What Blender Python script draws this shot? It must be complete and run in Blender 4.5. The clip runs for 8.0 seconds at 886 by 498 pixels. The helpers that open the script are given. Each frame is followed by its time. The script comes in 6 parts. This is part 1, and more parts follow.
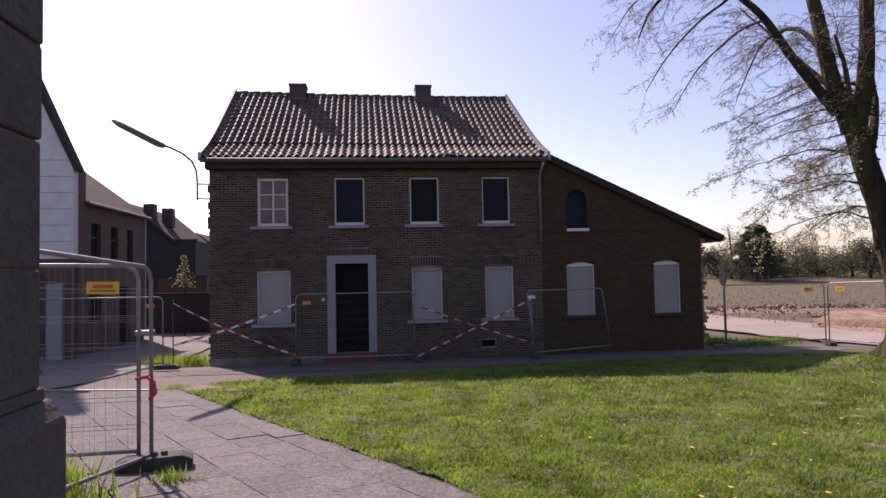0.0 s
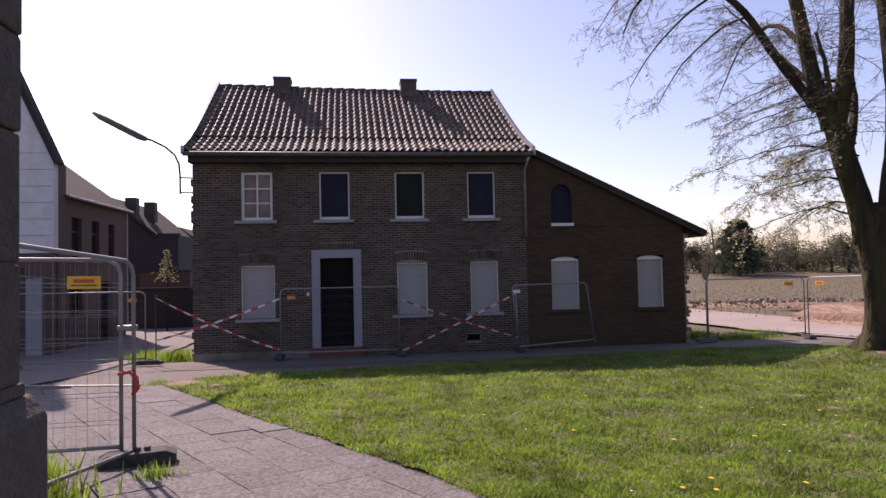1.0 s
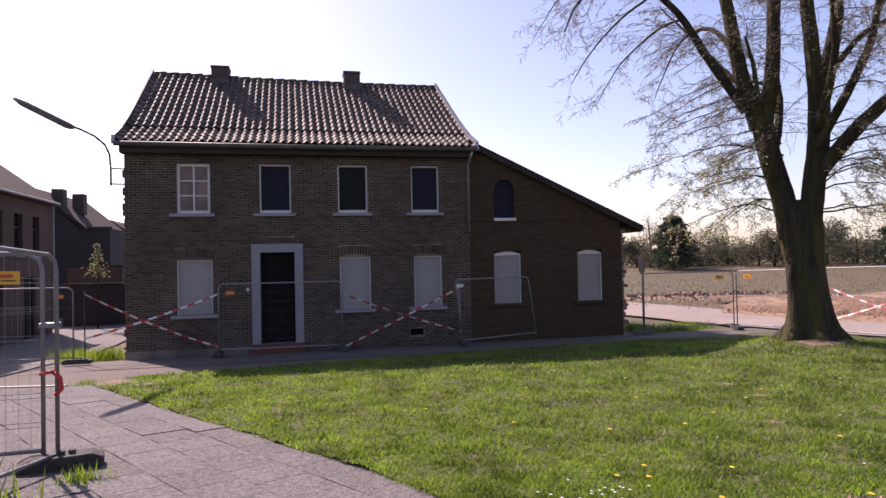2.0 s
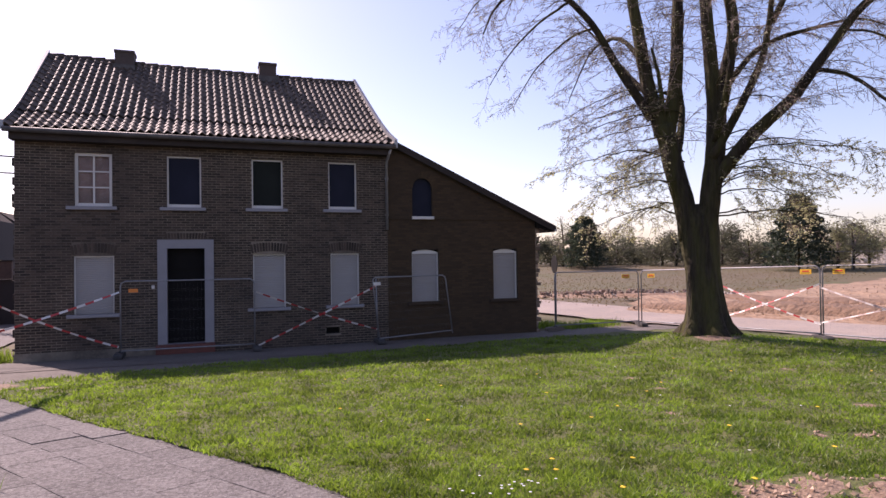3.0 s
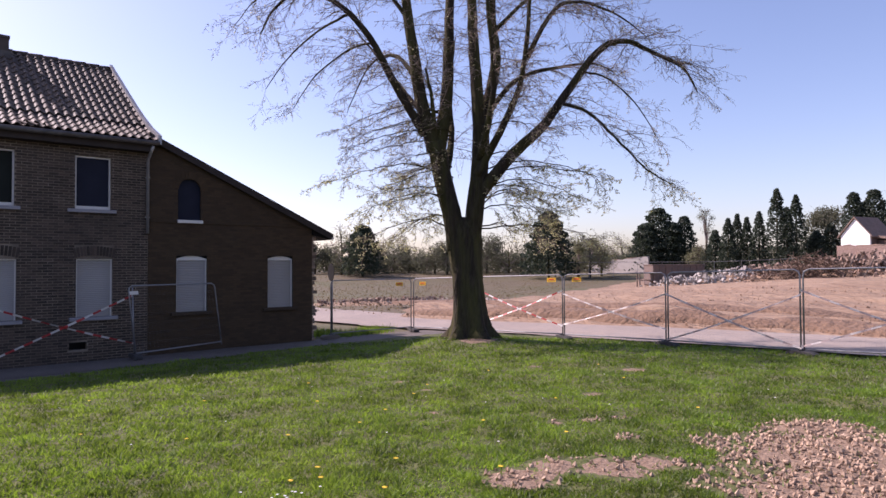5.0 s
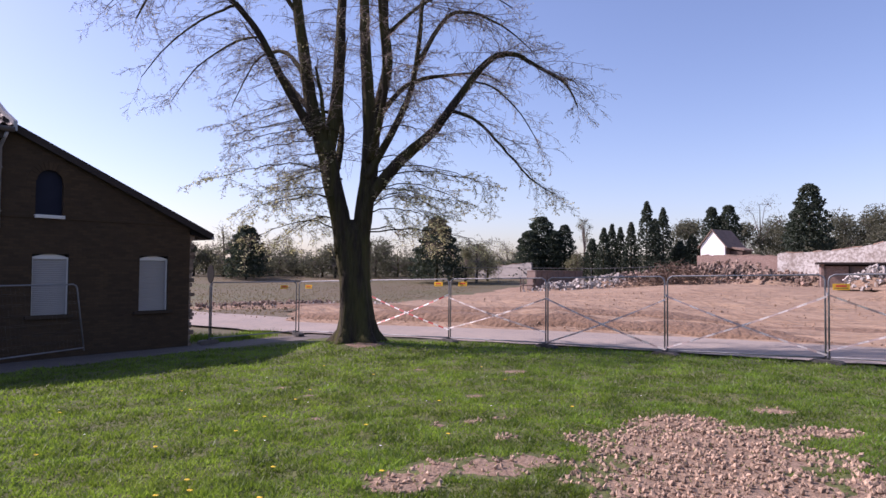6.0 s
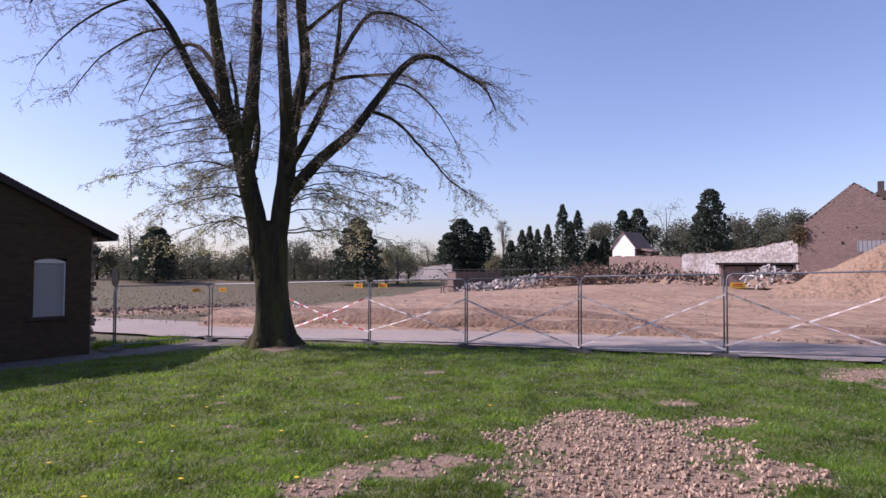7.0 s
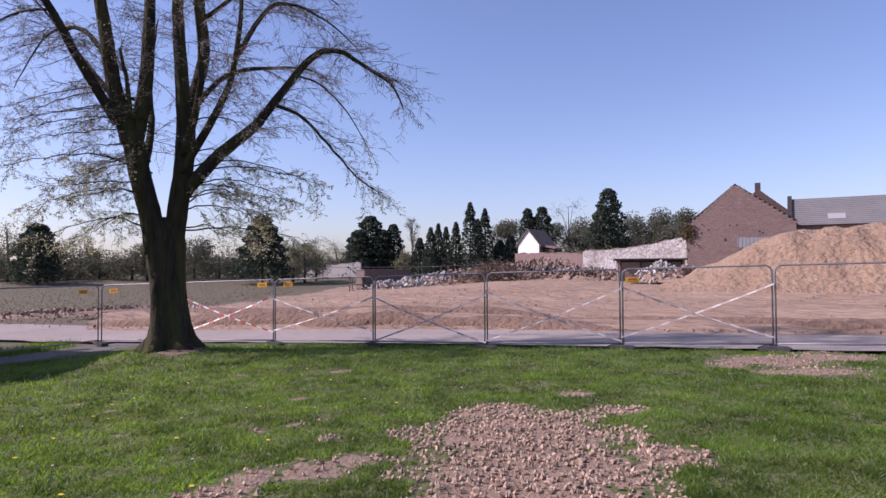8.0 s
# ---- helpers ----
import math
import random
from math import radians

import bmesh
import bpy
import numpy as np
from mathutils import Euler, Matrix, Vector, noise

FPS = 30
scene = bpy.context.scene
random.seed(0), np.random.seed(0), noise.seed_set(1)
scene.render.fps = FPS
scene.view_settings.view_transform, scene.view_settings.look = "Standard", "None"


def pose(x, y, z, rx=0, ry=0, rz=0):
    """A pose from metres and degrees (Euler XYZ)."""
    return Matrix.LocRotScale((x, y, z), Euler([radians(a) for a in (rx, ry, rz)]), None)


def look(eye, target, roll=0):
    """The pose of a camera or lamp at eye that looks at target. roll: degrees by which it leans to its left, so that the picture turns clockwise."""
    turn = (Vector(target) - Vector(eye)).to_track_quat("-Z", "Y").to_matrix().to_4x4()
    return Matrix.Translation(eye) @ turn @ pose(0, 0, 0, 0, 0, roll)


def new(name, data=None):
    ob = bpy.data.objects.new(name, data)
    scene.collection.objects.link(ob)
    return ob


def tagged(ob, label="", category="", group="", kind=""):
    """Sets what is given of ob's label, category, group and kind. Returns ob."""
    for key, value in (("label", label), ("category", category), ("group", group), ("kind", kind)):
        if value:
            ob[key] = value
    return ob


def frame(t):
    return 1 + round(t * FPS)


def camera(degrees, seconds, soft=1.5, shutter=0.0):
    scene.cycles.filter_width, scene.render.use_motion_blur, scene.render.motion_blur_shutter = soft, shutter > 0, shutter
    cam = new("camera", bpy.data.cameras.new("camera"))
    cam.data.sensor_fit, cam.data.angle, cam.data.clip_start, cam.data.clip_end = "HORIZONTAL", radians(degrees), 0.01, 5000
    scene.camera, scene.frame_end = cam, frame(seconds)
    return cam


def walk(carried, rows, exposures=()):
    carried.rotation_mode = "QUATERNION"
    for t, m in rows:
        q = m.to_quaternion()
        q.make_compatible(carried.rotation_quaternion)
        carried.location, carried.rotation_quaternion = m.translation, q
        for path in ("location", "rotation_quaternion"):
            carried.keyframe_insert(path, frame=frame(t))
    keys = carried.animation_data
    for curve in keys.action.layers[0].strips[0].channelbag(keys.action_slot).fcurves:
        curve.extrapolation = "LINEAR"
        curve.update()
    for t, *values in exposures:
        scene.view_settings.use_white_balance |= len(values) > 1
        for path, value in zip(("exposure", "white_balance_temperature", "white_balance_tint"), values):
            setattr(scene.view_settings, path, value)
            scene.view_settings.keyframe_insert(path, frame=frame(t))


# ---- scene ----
cam = camera(70.3, 8.0)

PATH = [
    (0, (-0.347, 0.225, 1.946), (-0.142, 2.213, 2.027), -1.2),
    (0.5, (-0.344, 0.23, 1.94), (-0.127, 2.217, 2.018), -1.1),
    (1, (-0.346, 0.216, 1.943), (-0.095, 2.199, 2.006), -1.2),
    (1.2, (-0.321, 0.235, 1.935), (-0.056, 2.217, 1.995), -1.3),
    (2.5, (-0.301, 0.231, 1.944), (0.249, 2.154, 1.974), -1.0),
    (3, (-0.284, 0.215, 1.952), (0.388, 2.098, 1.982), -0.8),
    (3.5, (-0.267, 0.195, 1.95), (0.585, 2.004, 1.989), -0.7),
    (4, (-0.263, 0.173, 1.952), (0.719, 1.915, 1.995), -0.5),
    (4.5, (-0.244, 0.162, 1.948), (0.862, 1.827, 2.003), -0.4),
    (5, (-0.222, 0.141, 1.948), (1.051, 1.683, 1.997), -0.3),
    (5.2, (-0.228, 0.129, 1.952), (1.104, 1.62, 2.004), 0.0),
    (6.5, (-0.141, 0.138, 1.93), (1.464, 1.329, 1.995), 0.4),
    (7, (-0.138, 0.123, 1.931), (1.534, 1.219, 2.0), 0.2),
    (7.5, (-0.125, 0.101, 1.93), (1.623, 1.071, 2.001), -0.3),
    (8, (-0.1, 0.089, 1.926), (1.712, 0.934, 1.987), -0.3),
]
walk(cam, [(t, look(eye, target, roll)) for t, eye, target, roll in PATH],
     exposures=[(0, 0.48, 6950, 38), (3, 0.68, 6850, 38), (5, 0.56, 6450, 36), (6.5, 0.36, 6100, 36), (8, 0.24, 5950, 36)])

# ---------------------------------------------------------------- light
SUN_DIR = Vector((-0.57, 1.0, 0.96)).normalized()
world = bpy.data.worlds.new("sky")
scene.world = world
world.use_nodes = True
wn = world.node_tree.nodes
sky = wn.new("ShaderNodeTexSky")
sky.sky_type = "NISHITA"
sky.sun_disc = False
sky.sun_elevation = math.asin(SUN_DIR.z)
sky.sun_rotation = math.atan2(SUN_DIR.x, SUN_DIR.y)
sky.air_density, sky.dust_density, sky.ozone_density = 1.0, 1.1, 1.9
wn["Background"].inputs[1].default_value = 0.13
world.node_tree.links.new(sky.outputs[0], wn["Background"].inputs[0])
sun = new("sun", bpy.data.lights.new("sun", "SUN"))
sun.data.energy, sun.data.angle, sun.data.color = 5.0, radians(0.6), (1.0, 0.94, 0.85)
sun.matrix_world = look(SUN_DIR * 60, (0, 0, 0))



# ---------------------------------------------------------------- materials
def material(name, base, rough=0.8, metal=0.0, spots=(), bump=0.0, bump_scale=30.0, vary=0.0, spec=0.5, island=False, stretch=(1, 1, 1)):
    """Node material. spots: (scale, amount, colour) layers of noise over the base, big to small."""
    m = bpy.data.materials.new(name)
    m.use_nodes = True
    nt = m.node_tree
    n, link = nt.nodes, nt.links.new
    b = n["Principled BSDF"]
    b.inputs["Roughness"].default_value, b.inputs["Metallic"].default_value = rough, metal
    b.inputs["Specular IOR Level"].default_value = spec
    co = n.new("ShaderNodeTexCoord")
    geo = n.new("ShaderNodeNewGeometry")
    place = n.new("ShaderNodeVectorMath")
    place.operation = "MULTIPLY"
    place.inputs[1].default_value = stretch
    link(geo.outputs["Position"], place.inputs[0])
    colour = n.new("ShaderNodeRGB")
    colour.outputs[0].default_value = (*base, 1)
    out = colour.outputs[0]
    for scale, amount, tint in spots:
        tex = n.new("ShaderNodeTexNoise")
        tex.inputs["Scale"].default_value, tex.inputs["Detail"].default_value, tex.inputs["Roughness"].default_value = scale, 6, 0.65
        link(place.outputs[0], tex.inputs["Vector"])
        ramp = n.new("ShaderNodeMapRange")
        ramp.inputs[1].default_value, ramp.inputs[2].default_value = 0.42, 0.62
        ramp.inputs[4].default_value = amount
        link(tex.outputs["Fac"], ramp.inputs[0])
        mix = n.new("ShaderNodeMix")
        mix.data_type = "RGBA"
        link(ramp.outputs[0], mix.inputs[0])
        link(out, mix.inputs[6])
        mix.inputs[7].default_value = (*tint, 1)
        out = mix.outputs[2]
    if vary:
        info = n.new("ShaderNodeObjectInfo")
        hsv = n.new("ShaderNodeHueSaturation")
        rng = n.new("ShaderNodeMapRange")
        rng.inputs[3].default_value, rng.inputs[4].default_value = 1 - vary, 1 + vary
        link(geo.outputs["Random Per Island"] if island else info.outputs["Random"], rng.inputs[0])
        link(rng.outputs[0], hsv.inputs["Value"])
        link(out, hsv.inputs["Color"])
        out = hsv.outputs[0]
    link(out, b.inputs["Base Color"])
    if bump:
        tex = n.new("ShaderNodeTexNoise")
        tex.inputs["Scale"].default_value, tex.inputs["Detail"].default_value = bump_scale, 8
        link(place.outputs[0], tex.inputs["Vector"])
        bm_node = n.new("ShaderNodeBump")
        bm_node.inputs["Strength"].default_value, bm_node.inputs["Distance"].default_value = 1.0, bump
        link(tex.outputs["Fac"], bm_node.inputs["Height"])
        link(bm_node.outputs[0], b.inputs["Normal"])
    return m


M = {}
M["field"] = material("field_soil_grass", (0.111, 0.0829, 0.0459), 0.95, spots=[(0.045, 0.75, (0.074, 0.0851, 0.0266)), (0.5, 0.6, (0.133, 0.0962, 0.0592)), (5, 0.5, (0.0592, 0.0592, 0.0252))], bump=0.05, bump_scale=4)
M["dirt"] = material("bare_dirt", (0.303, 0.197, 0.119), 0.95, spots=[(0.16, 0.85, (0.205, 0.119, 0.0697)), (0.7, 0.7, (0.344, 0.238, 0.156)), (2.6, 0.65, (0.164, 0.0984, 0.0615)), (12, 0.6, (0.361, 0.262, 0.189))], bump=0.35, bump_scale=3.5, stretch=(1, 0.28, 1))
M["sand"] = material("sand_heap", (0.302, 0.197, 0.118), 0.95, spots=[(0.3, 0.7, (0.21, 0.13, 0.0798)), (1.2, 0.6, (0.336, 0.231, 0.147)), (5, 0.6, (0.16, 0.101, 0.0672))], bump=0.4, bump_scale=2.2)
M["road"] = material("dusty_asphalt", (0.312, 0.25, 0.205), 0.95, spots=[(0.25, 0.7, (0.377, 0.303, 0.246)), (3, 0.5, (0.221, 0.197, 0.18)), (60, 0.4, (0.131, 0.123, 0.123))], bump=0.006, bump_scale=80)
M["street"] = material("grey_street_asphalt", (0.136, 0.119, 0.111), 0.92, spots=[(0.3, 0.6, (0.17, 0.149, 0.132)), (4, 0.5, (0.0935, 0.085, 0.0808)), (50, 0.4, (0.187, 0.17, 0.162))], bump=0.006, bump_scale=60)
M["pave"] = material("grey_concrete", (0.136, 0.112, 0.0952), 0.95, spots=[(0.7, 0.6, (0.0892, 0.0748, 0.0612)), (5, 0.6, (0.17, 0.145, 0.123)), (30, 0.6, (0.0765, 0.068, 0.0561))], bump=0.008, bump_scale=60)
M["slab"] = material("worn_paving_slab", (0.132, 0.118, 0.109), 0.95, spots=[(0.5, 0.7, (0.0978, 0.0869, 0.08)), (2.5, 0.6, (0.158, 0.142, 0.132)), (9, 0.75, (0.0752, 0.0667, 0.0616)), (24, 0.9, (0.248, 0.233, 0.22)), (55, 0.6, (0.0752, 0.0698, 0.064))], bump=0.025, bump_scale=40, vary=0.12)
M["lawn"] = material("lawn_soil", (0.0858, 0.105, 0.0218), 0.95, spots=[(0.7, 0.7, (0.117, 0.121, 0.0312)), (5, 0.7, (0.0429, 0.0585, 0.0125)), (25, 0.5, (0.101, 0.0897, 0.039))], bump=0.06, bump_scale=12)
# brick colour set well below real brick, to match the front in shade
M["brick"] = material("dark_brick", (0.0558, 0.0391, 0.0298), 0.9, spots=[(0.6, 0.6, (0.0353, 0.026, 0.0223)), (14, 0.5, (0.0791, 0.0539, 0.0391))], bump=0.004, bump_scale=60, vary=0.5, island=True)
M["mortar"] = material("pale_mortar", (0.28, 0.23, 0.172), 0.95, spots=[(0.4, 0.9, (0.06, 0.048, 0.04)), (2.2, 0.6, (0.09, 0.07, 0.056)), (20, 0.4, (0.2, 0.165, 0.13))], bump=0.004, bump_scale=70)
M["annex"] = material("brown_brick", (0.05, 0.029, 0.0125), 0.9, spots=[(0.8, 0.6, (0.036, 0.021, 0.01)), (14, 0.5, (0.062, 0.037, 0.018))], bump=0.004, bump_scale=60, vary=0.25, island=True)
M["annexm"] = material("brown_mortar", (0.04, 0.025, 0.015), 0.95, spots=[(0.9, 0.7, (0.05, 0.034, 0.022))], bump=0.004, bump_scale=70)
M["tile"] = material("clay_pantile", (0.085, 0.0595, 0.0459), 0.68, spots=[(0.8, 0.8, (0.0553, 0.0425, 0.0365)), (7, 0.6, (0.128, 0.0892, 0.0663)), (40, 0.4, (0.068, 0.0638, 0.0425))], bump=0.004, bump_scale=50, vary=0.4, spec=0.3)
M["slate"] = material("dark_roof", (0.045, 0.037, 0.035), 0.95, spots=[(1.5, 0.6, (0.065, 0.052, 0.046))], bump=0.02, bump_scale=12, spec=0.1)
M["grey_stone"] = material("grey_blue_stone", (0.24, 0.235, 0.25), 0.85, spots=[(3, 0.4, (0.19, 0.185, 0.2)), (40, 0.4, (0.28, 0.275, 0.29))], bump=0.002, bump_scale=90)
M["shutter"] = material("pale_grey_shutter", (0.31, 0.295, 0.285), 0.6, spots=[(2, 0.4, (0.28, 0.265, 0.255))])
M["white"] = material("white_paint", (0.6, 0.58, 0.55), 0.5, spots=[(3, 0.25, (0.6, 0.58, 0.55))])
M["dark"] = material("dark_board", (0.010, 0.009, 0.009), 0.7, spots=[(3, 0.3, (0.016, 0.014, 0.014))], spec=0.1)
M["blue_board"] = material("dark_blue_board", (0.019, 0.021, 0.034), 0.8, spots=[(2, 0.4, (0.026, 0.029, 0.046))], spec=0.1)
# colour of a room's shade seen through an open window
M["dark_room"] = material("greenish_black_room", (0.013, 0.016, 0.0145), 0.75, spots=[(2, 0.4, (0.02, 0.026, 0.022))], spec=0.15)
M["zinc"] = material("weathered_zinc", (0.33, 0.33, 0.34), 0.5, 0.6, spots=[(4, 0.5, (0.22, 0.22, 0.22))])
M["galv"] = material("galvanised_steel", (0.255, 0.255, 0.264), 0.55, 0.6, spots=[(9, 0.5, (0.17, 0.17, 0.174))])
M["bark"] = material("linden_bark", (0.0484, 0.0374, 0.0281), 0.95, spots=[(5, 0.6, (0.0281, 0.0226, 0.0172)), (16, 0.7, (0.0172, 0.0133, 0.0101)), (1.6, 0.6, (0.078, 0.078, 0.0203))], bump=0.14, bump_scale=9, stretch=(1, 1, 0.16), spec=0.2)
M["stone"] = material("grey_sandstone", (0.072, 0.0619, 0.0518), 0.92, spots=[(1.2, 0.7, (0.0468, 0.0403, 0.0346)), (7, 0.6, (0.09, 0.0778, 0.0662)), (45, 0.6, (0.036, 0.0317, 0.0274))], bump=0.03, bump_scale=16)


# ---------------------------------------------------------------- mesh helpers
def mesh_of(name, verts, faces, mat=None, smooth=False):
    me = bpy.data.meshes.new(name)
    me.from_pydata([tuple(v) for v in verts], [], faces)
    if mat:
        me.materials.append(mat)
    if smooth:
        me.polygons.foreach_set("use_smooth", [True] * len(me.polygons))
    me.update()
    return me


class Shape:
    """Collects solids into one mesh."""

    def __init__(self):
        self.v, self.f = [], []

    def add(self, verts, faces):
        k = len(self.v)
        self.v += [tuple(p) for p in verts]
        self.f += [tuple(i + k for i in q) for q in faces]
        return self

    def box(self, x0, y0, z0, x1, y1, z1):
        return self.add([(x0, y0, z0), (x1, y0, z0), (x1, y1, z0), (x0, y1, z0), (x0, y0, z1), (x1, y0, z1), (x1, y1, z1), (x0, y1, z1)],
                        [(0, 3, 2, 1), (4, 5, 6, 7), (0, 1, 5, 4), (1, 2, 6, 5), (2, 3, 7, 6), (3, 0, 4, 7)])

    def prism(self, outline, y0, y1):
        """outline: (x, z) counter-clockwise seen from -y, pushed from y0 to y1."""
        n = len(outline)
        verts = [(x, y0, z) for x, z in outline] + [(x, y1, z) for x, z in outline]
        faces = [tuple(range(n)), tuple(range(2 * n - 1, n - 1, -1))]
        faces += [(i, i + n, (i + 1) % n + n, (i + 1) % n) for i in range(n)]
        return self.add(verts, faces)

    def tube(self, points, radius, sides=8, ends=True):
        """radius: one value or one for each point."""
        pts = [Vector(p) for p in points]
        rad = radius if isinstance(radius, (list, tuple)) else [radius] * len(pts)
        k = len(self.v)
        side = None
        for i, p in enumerate(pts):
            d = (pts[min(i + 1, len(pts) - 1)] - pts[max(i - 1, 0)]).normalized()
            if side is None:
                side = d.orthogonal().normalized()
            else:
                side = (side - d * side.dot(d))
                side = side.normalized() if side.length > 1e-5 else d.orthogonal().normalized()
            up = d.cross(side)
            for j in range(sides):
                a = 2 * math.pi * j / sides
                self.v.append(tuple(p + rad[i] * (math.cos(a) * side + math.sin(a) * up)))
        for i in range(len(pts) - 1):
            for j in range(sides):
                a, b = k + i * sides + j, k + i * sides + (j + 1) % sides
                self.f.append((a, b, b + sides, a + sides))
        if ends:
            self.f.append(tuple(range(k + sides - 1, k - 1, -1)))
            self.f.append(tuple(range(k + (len(pts) - 1) * sides, k + len(pts) * sides)))
        return self

    def welded(self):
        """Joins corners that meet, and drops faces shut inside."""
        ids, remap, verts = {}, [], []
        for p in self.v:
            key = tuple(round(c, 4) for c in p)
            if key not in ids:
                ids[key] = len(verts)
                verts.append(p)
            remap.append(ids[key])
        seen = {}
        for q in self.f:
            r = tuple(remap[i] for i in q)
            if len(set(r)) > 2:
                seen.setdefault(tuple(sorted(set(r))), []).append(r)
        self.v, self.f = verts, [r[0] for r in seen.values() if len(r) == 1]
        return self

    def mesh(self, name, mat=None, smooth=False):
        return mesh_of(name, self.v, self.f, mat, smooth)


def thing(name, label, category, group="", kind="", at=(0, 0, 0), turn=0.0, data=None):
    ob = new(name, data)
    ob.matrix_world = pose(*at, 0, 0, turn)
    return tagged(ob, label, category, group, kind)


def part(name, shape, mat, parent, label="", smooth=False, bevel=0.0):
    """Links a Shape, or a mesh, as one mesh object under a thing or part."""
    ob = new(name, shape.mesh(name, mat, smooth) if isinstance(shape, Shape) else shape)
    ob.parent = parent
    if bevel:
        mod = ob.modifiers.new("bevel", "BEVEL")
        mod.width, mod.segments, mod.limit_method = bevel, 2, "ANGLE"
    return tagged(ob, label)


# ---------------------------------------------------------------- ground
def clamp(v, a, b):
    return max(a, min(b, v))


def smooth01(v):
    v = clamp(v, 0.0, 1.0)
    return v * v * (3 - 2 * v)


TREE = (12.9, 14.7)


def lie(x, y):
    """Height of the ground."""
    a, b = clamp(x, -14, 24), clamp(y, -8, 24)
    z = 0.35 - 0.052 * b - 0.03 * a + 0.00144 * a * b
    z += 0.2 * math.exp(-((x - TREE[0]) ** 2 + (y - TREE[1]) ** 2) / 3.0)
    z += 1.05 * smooth01((x - 25 - max(0, y - 12) * 0.1) / 28) * smooth01((40 - y) / 25)
    z += 1.5 * smooth01((math.hypot(x, y) - 58) / 50) * smooth01((x - 10) / 30)
    return z


def sheet(name, inside, x0, x1, y0, y1, step, lift, mat, label, category, rough=0.0, kind="structure"):
    """A sheet that follows the ground; inside(x, y) moves each vertex or drops it (None)."""
    nx, ny = int(round((x1 - x0) / step)), int(round((y1 - y0) / step))
    ids, verts, faces = {}, [], []
    for i in range(nx + 1):
        for j in range(ny + 1):
            x, y = x0 + i * step, y0 + j * step
            if inside(x, y):
                ids[i, j] = len(verts)
                z = lie(x, y) + lift
                if rough:
                    z += rough * (noise.fractal((x * 0.9, y * 0.9, 3), 1.0, 2.0, 4))
                verts.append((x, y, z))
    for (i, j), a in ids.items():
        q = [ids.get(k) for k in ((i, j), (i + 1, j), (i + 1, j + 1), (i, j + 1))]
        if None not in q:
            faces.append(q)
    return tagged(new(name, mesh_of(name, verts, faces, mat, True)), label, category, "", kind)


def strip(name, line, width, lift, mat, label, category, edge=0.0, step=0.5, thick=0.0):
    """A road-like band along a line of (x, y), draped on the ground."""
    pts = []
    for (ax, ay), (bx, by) in zip(line, line[1:]):
        n = max(1, int(math.hypot(bx - ax, by - ay) / step))
        pts += [Vector((ax + (bx - ax) * k / n, ay + (by - ay) * k / n)) for k in range(n)]
    pts.append(Vector(line[-1]))
    cols = max(2, int(width / 0.5))
    verts, faces = [], []
    for i, p in enumerate(pts):
        d = (pts[min(i + 2, len(pts) - 1)] - pts[max(i - 2, 0)]).normalized()
        side = Vector((d.y, -d.x))
        for c in range(cols + 1):
            f = c / cols - 0.5
            w = f * width
            if c in (0, cols) and edge:
                w += edge * noise.noise((p.x * 0.8, p.y * 0.8, c))
            q = p + side * w
            verts.append((q.x, q.y, lie(q.x, q.y) + lift))
    for i in range(len(pts) - 1):
        for c in range(cols):
            a = i * (cols + 1) + c
            faces.append((a, a + 1, a + cols + 2, a + cols + 1))
    if thick:
        k = len(verts)
        verts += [(x, y, z - thick) for x, y, z in verts]
        for i in range(len(pts) - 1):
            for a in (i * (cols + 1), i * (cols + 1) + cols):
                faces.append((a, a + cols + 1, a + cols + 1 + k, a + k))
    return tagged(new(name, mesh_of(name, verts, faces, mat, True)), label, category, "", "structure")


axis_x = [-2500, -900, -350, -150, -90, -60] + list(range(-45, 116, 2)) + [125, 140, 170, 230, 350, 900, 2500]
axis_y = [-2500, -900, -300, -120, -60] + list(range(-40, 116, 2)) + [125, 140, 170, 230, 350, 900, 2500]
gv = [(x, y, lie(x, y) - 0.06) for x in axis_x for y in axis_y]
ny = len(axis_y)
gf = [(i * ny + j, (i + 1) * ny + j, (i + 1) * ny + j + 1, i * ny + j + 1) for i in range(len(axis_x) - 1) for j in range(ny - 1)]
tagged(new("ground", mesh_of("ground", gv, gf, M["field"], True)), "brownish green open field reaching to the horizon", "ground", "", "structure")

ROAD = [(21.2, -60), (20.6, -10), (20.0, 8), (18.9, 18), (17.6, 28), (15.0, 44), (9, 75), (2, 110)]
strip("road", ROAD, 5.6, 0.04, M["road"], "pale dusty asphalt road behind the site fence", "road", 0.25)


def along(table, v):
    """Straight-line reading of a table of pairs."""
    for (a, p), (b, q) in zip(table, table[1:]):
        if a <= v <= b:
            return p + (q - p) * (v - a) / (b - a)
    return table[0][1] if v < table[0][0] else table[-1][1]


def lawn_west(y):
    """The lawn's edge along the slab path and the house pavement."""
    return along([(-8, 4.0), (2, 1.6), (4.5, 0.95), (5.94, 0.31), (7.76, -0.84), (9.94, -2.22), (11.68, -3.23), (13.79, -4.49), (14.9, -3.4), (15.4, -1.6), (16.2, 1.0), (17.3, 6.0), (18.3, 11.0)], y)


def lawn_east(y):
    return 16.9 - 0.35 * smooth01((y - 2) / 6) - 0.3 * smooth01((y - 8) / 6) - 1.6 * smooth01((y - 15) / 4)


def lawn_z(x, y):
    return lie(x, y) + 0.035 + 0.035 * noise.fractal((x * 0.9, y * 0.9, 3), 1.0, 2.0, 4) + 0.022 * noise.noise((x * 3.1, y * 3.1, 7))


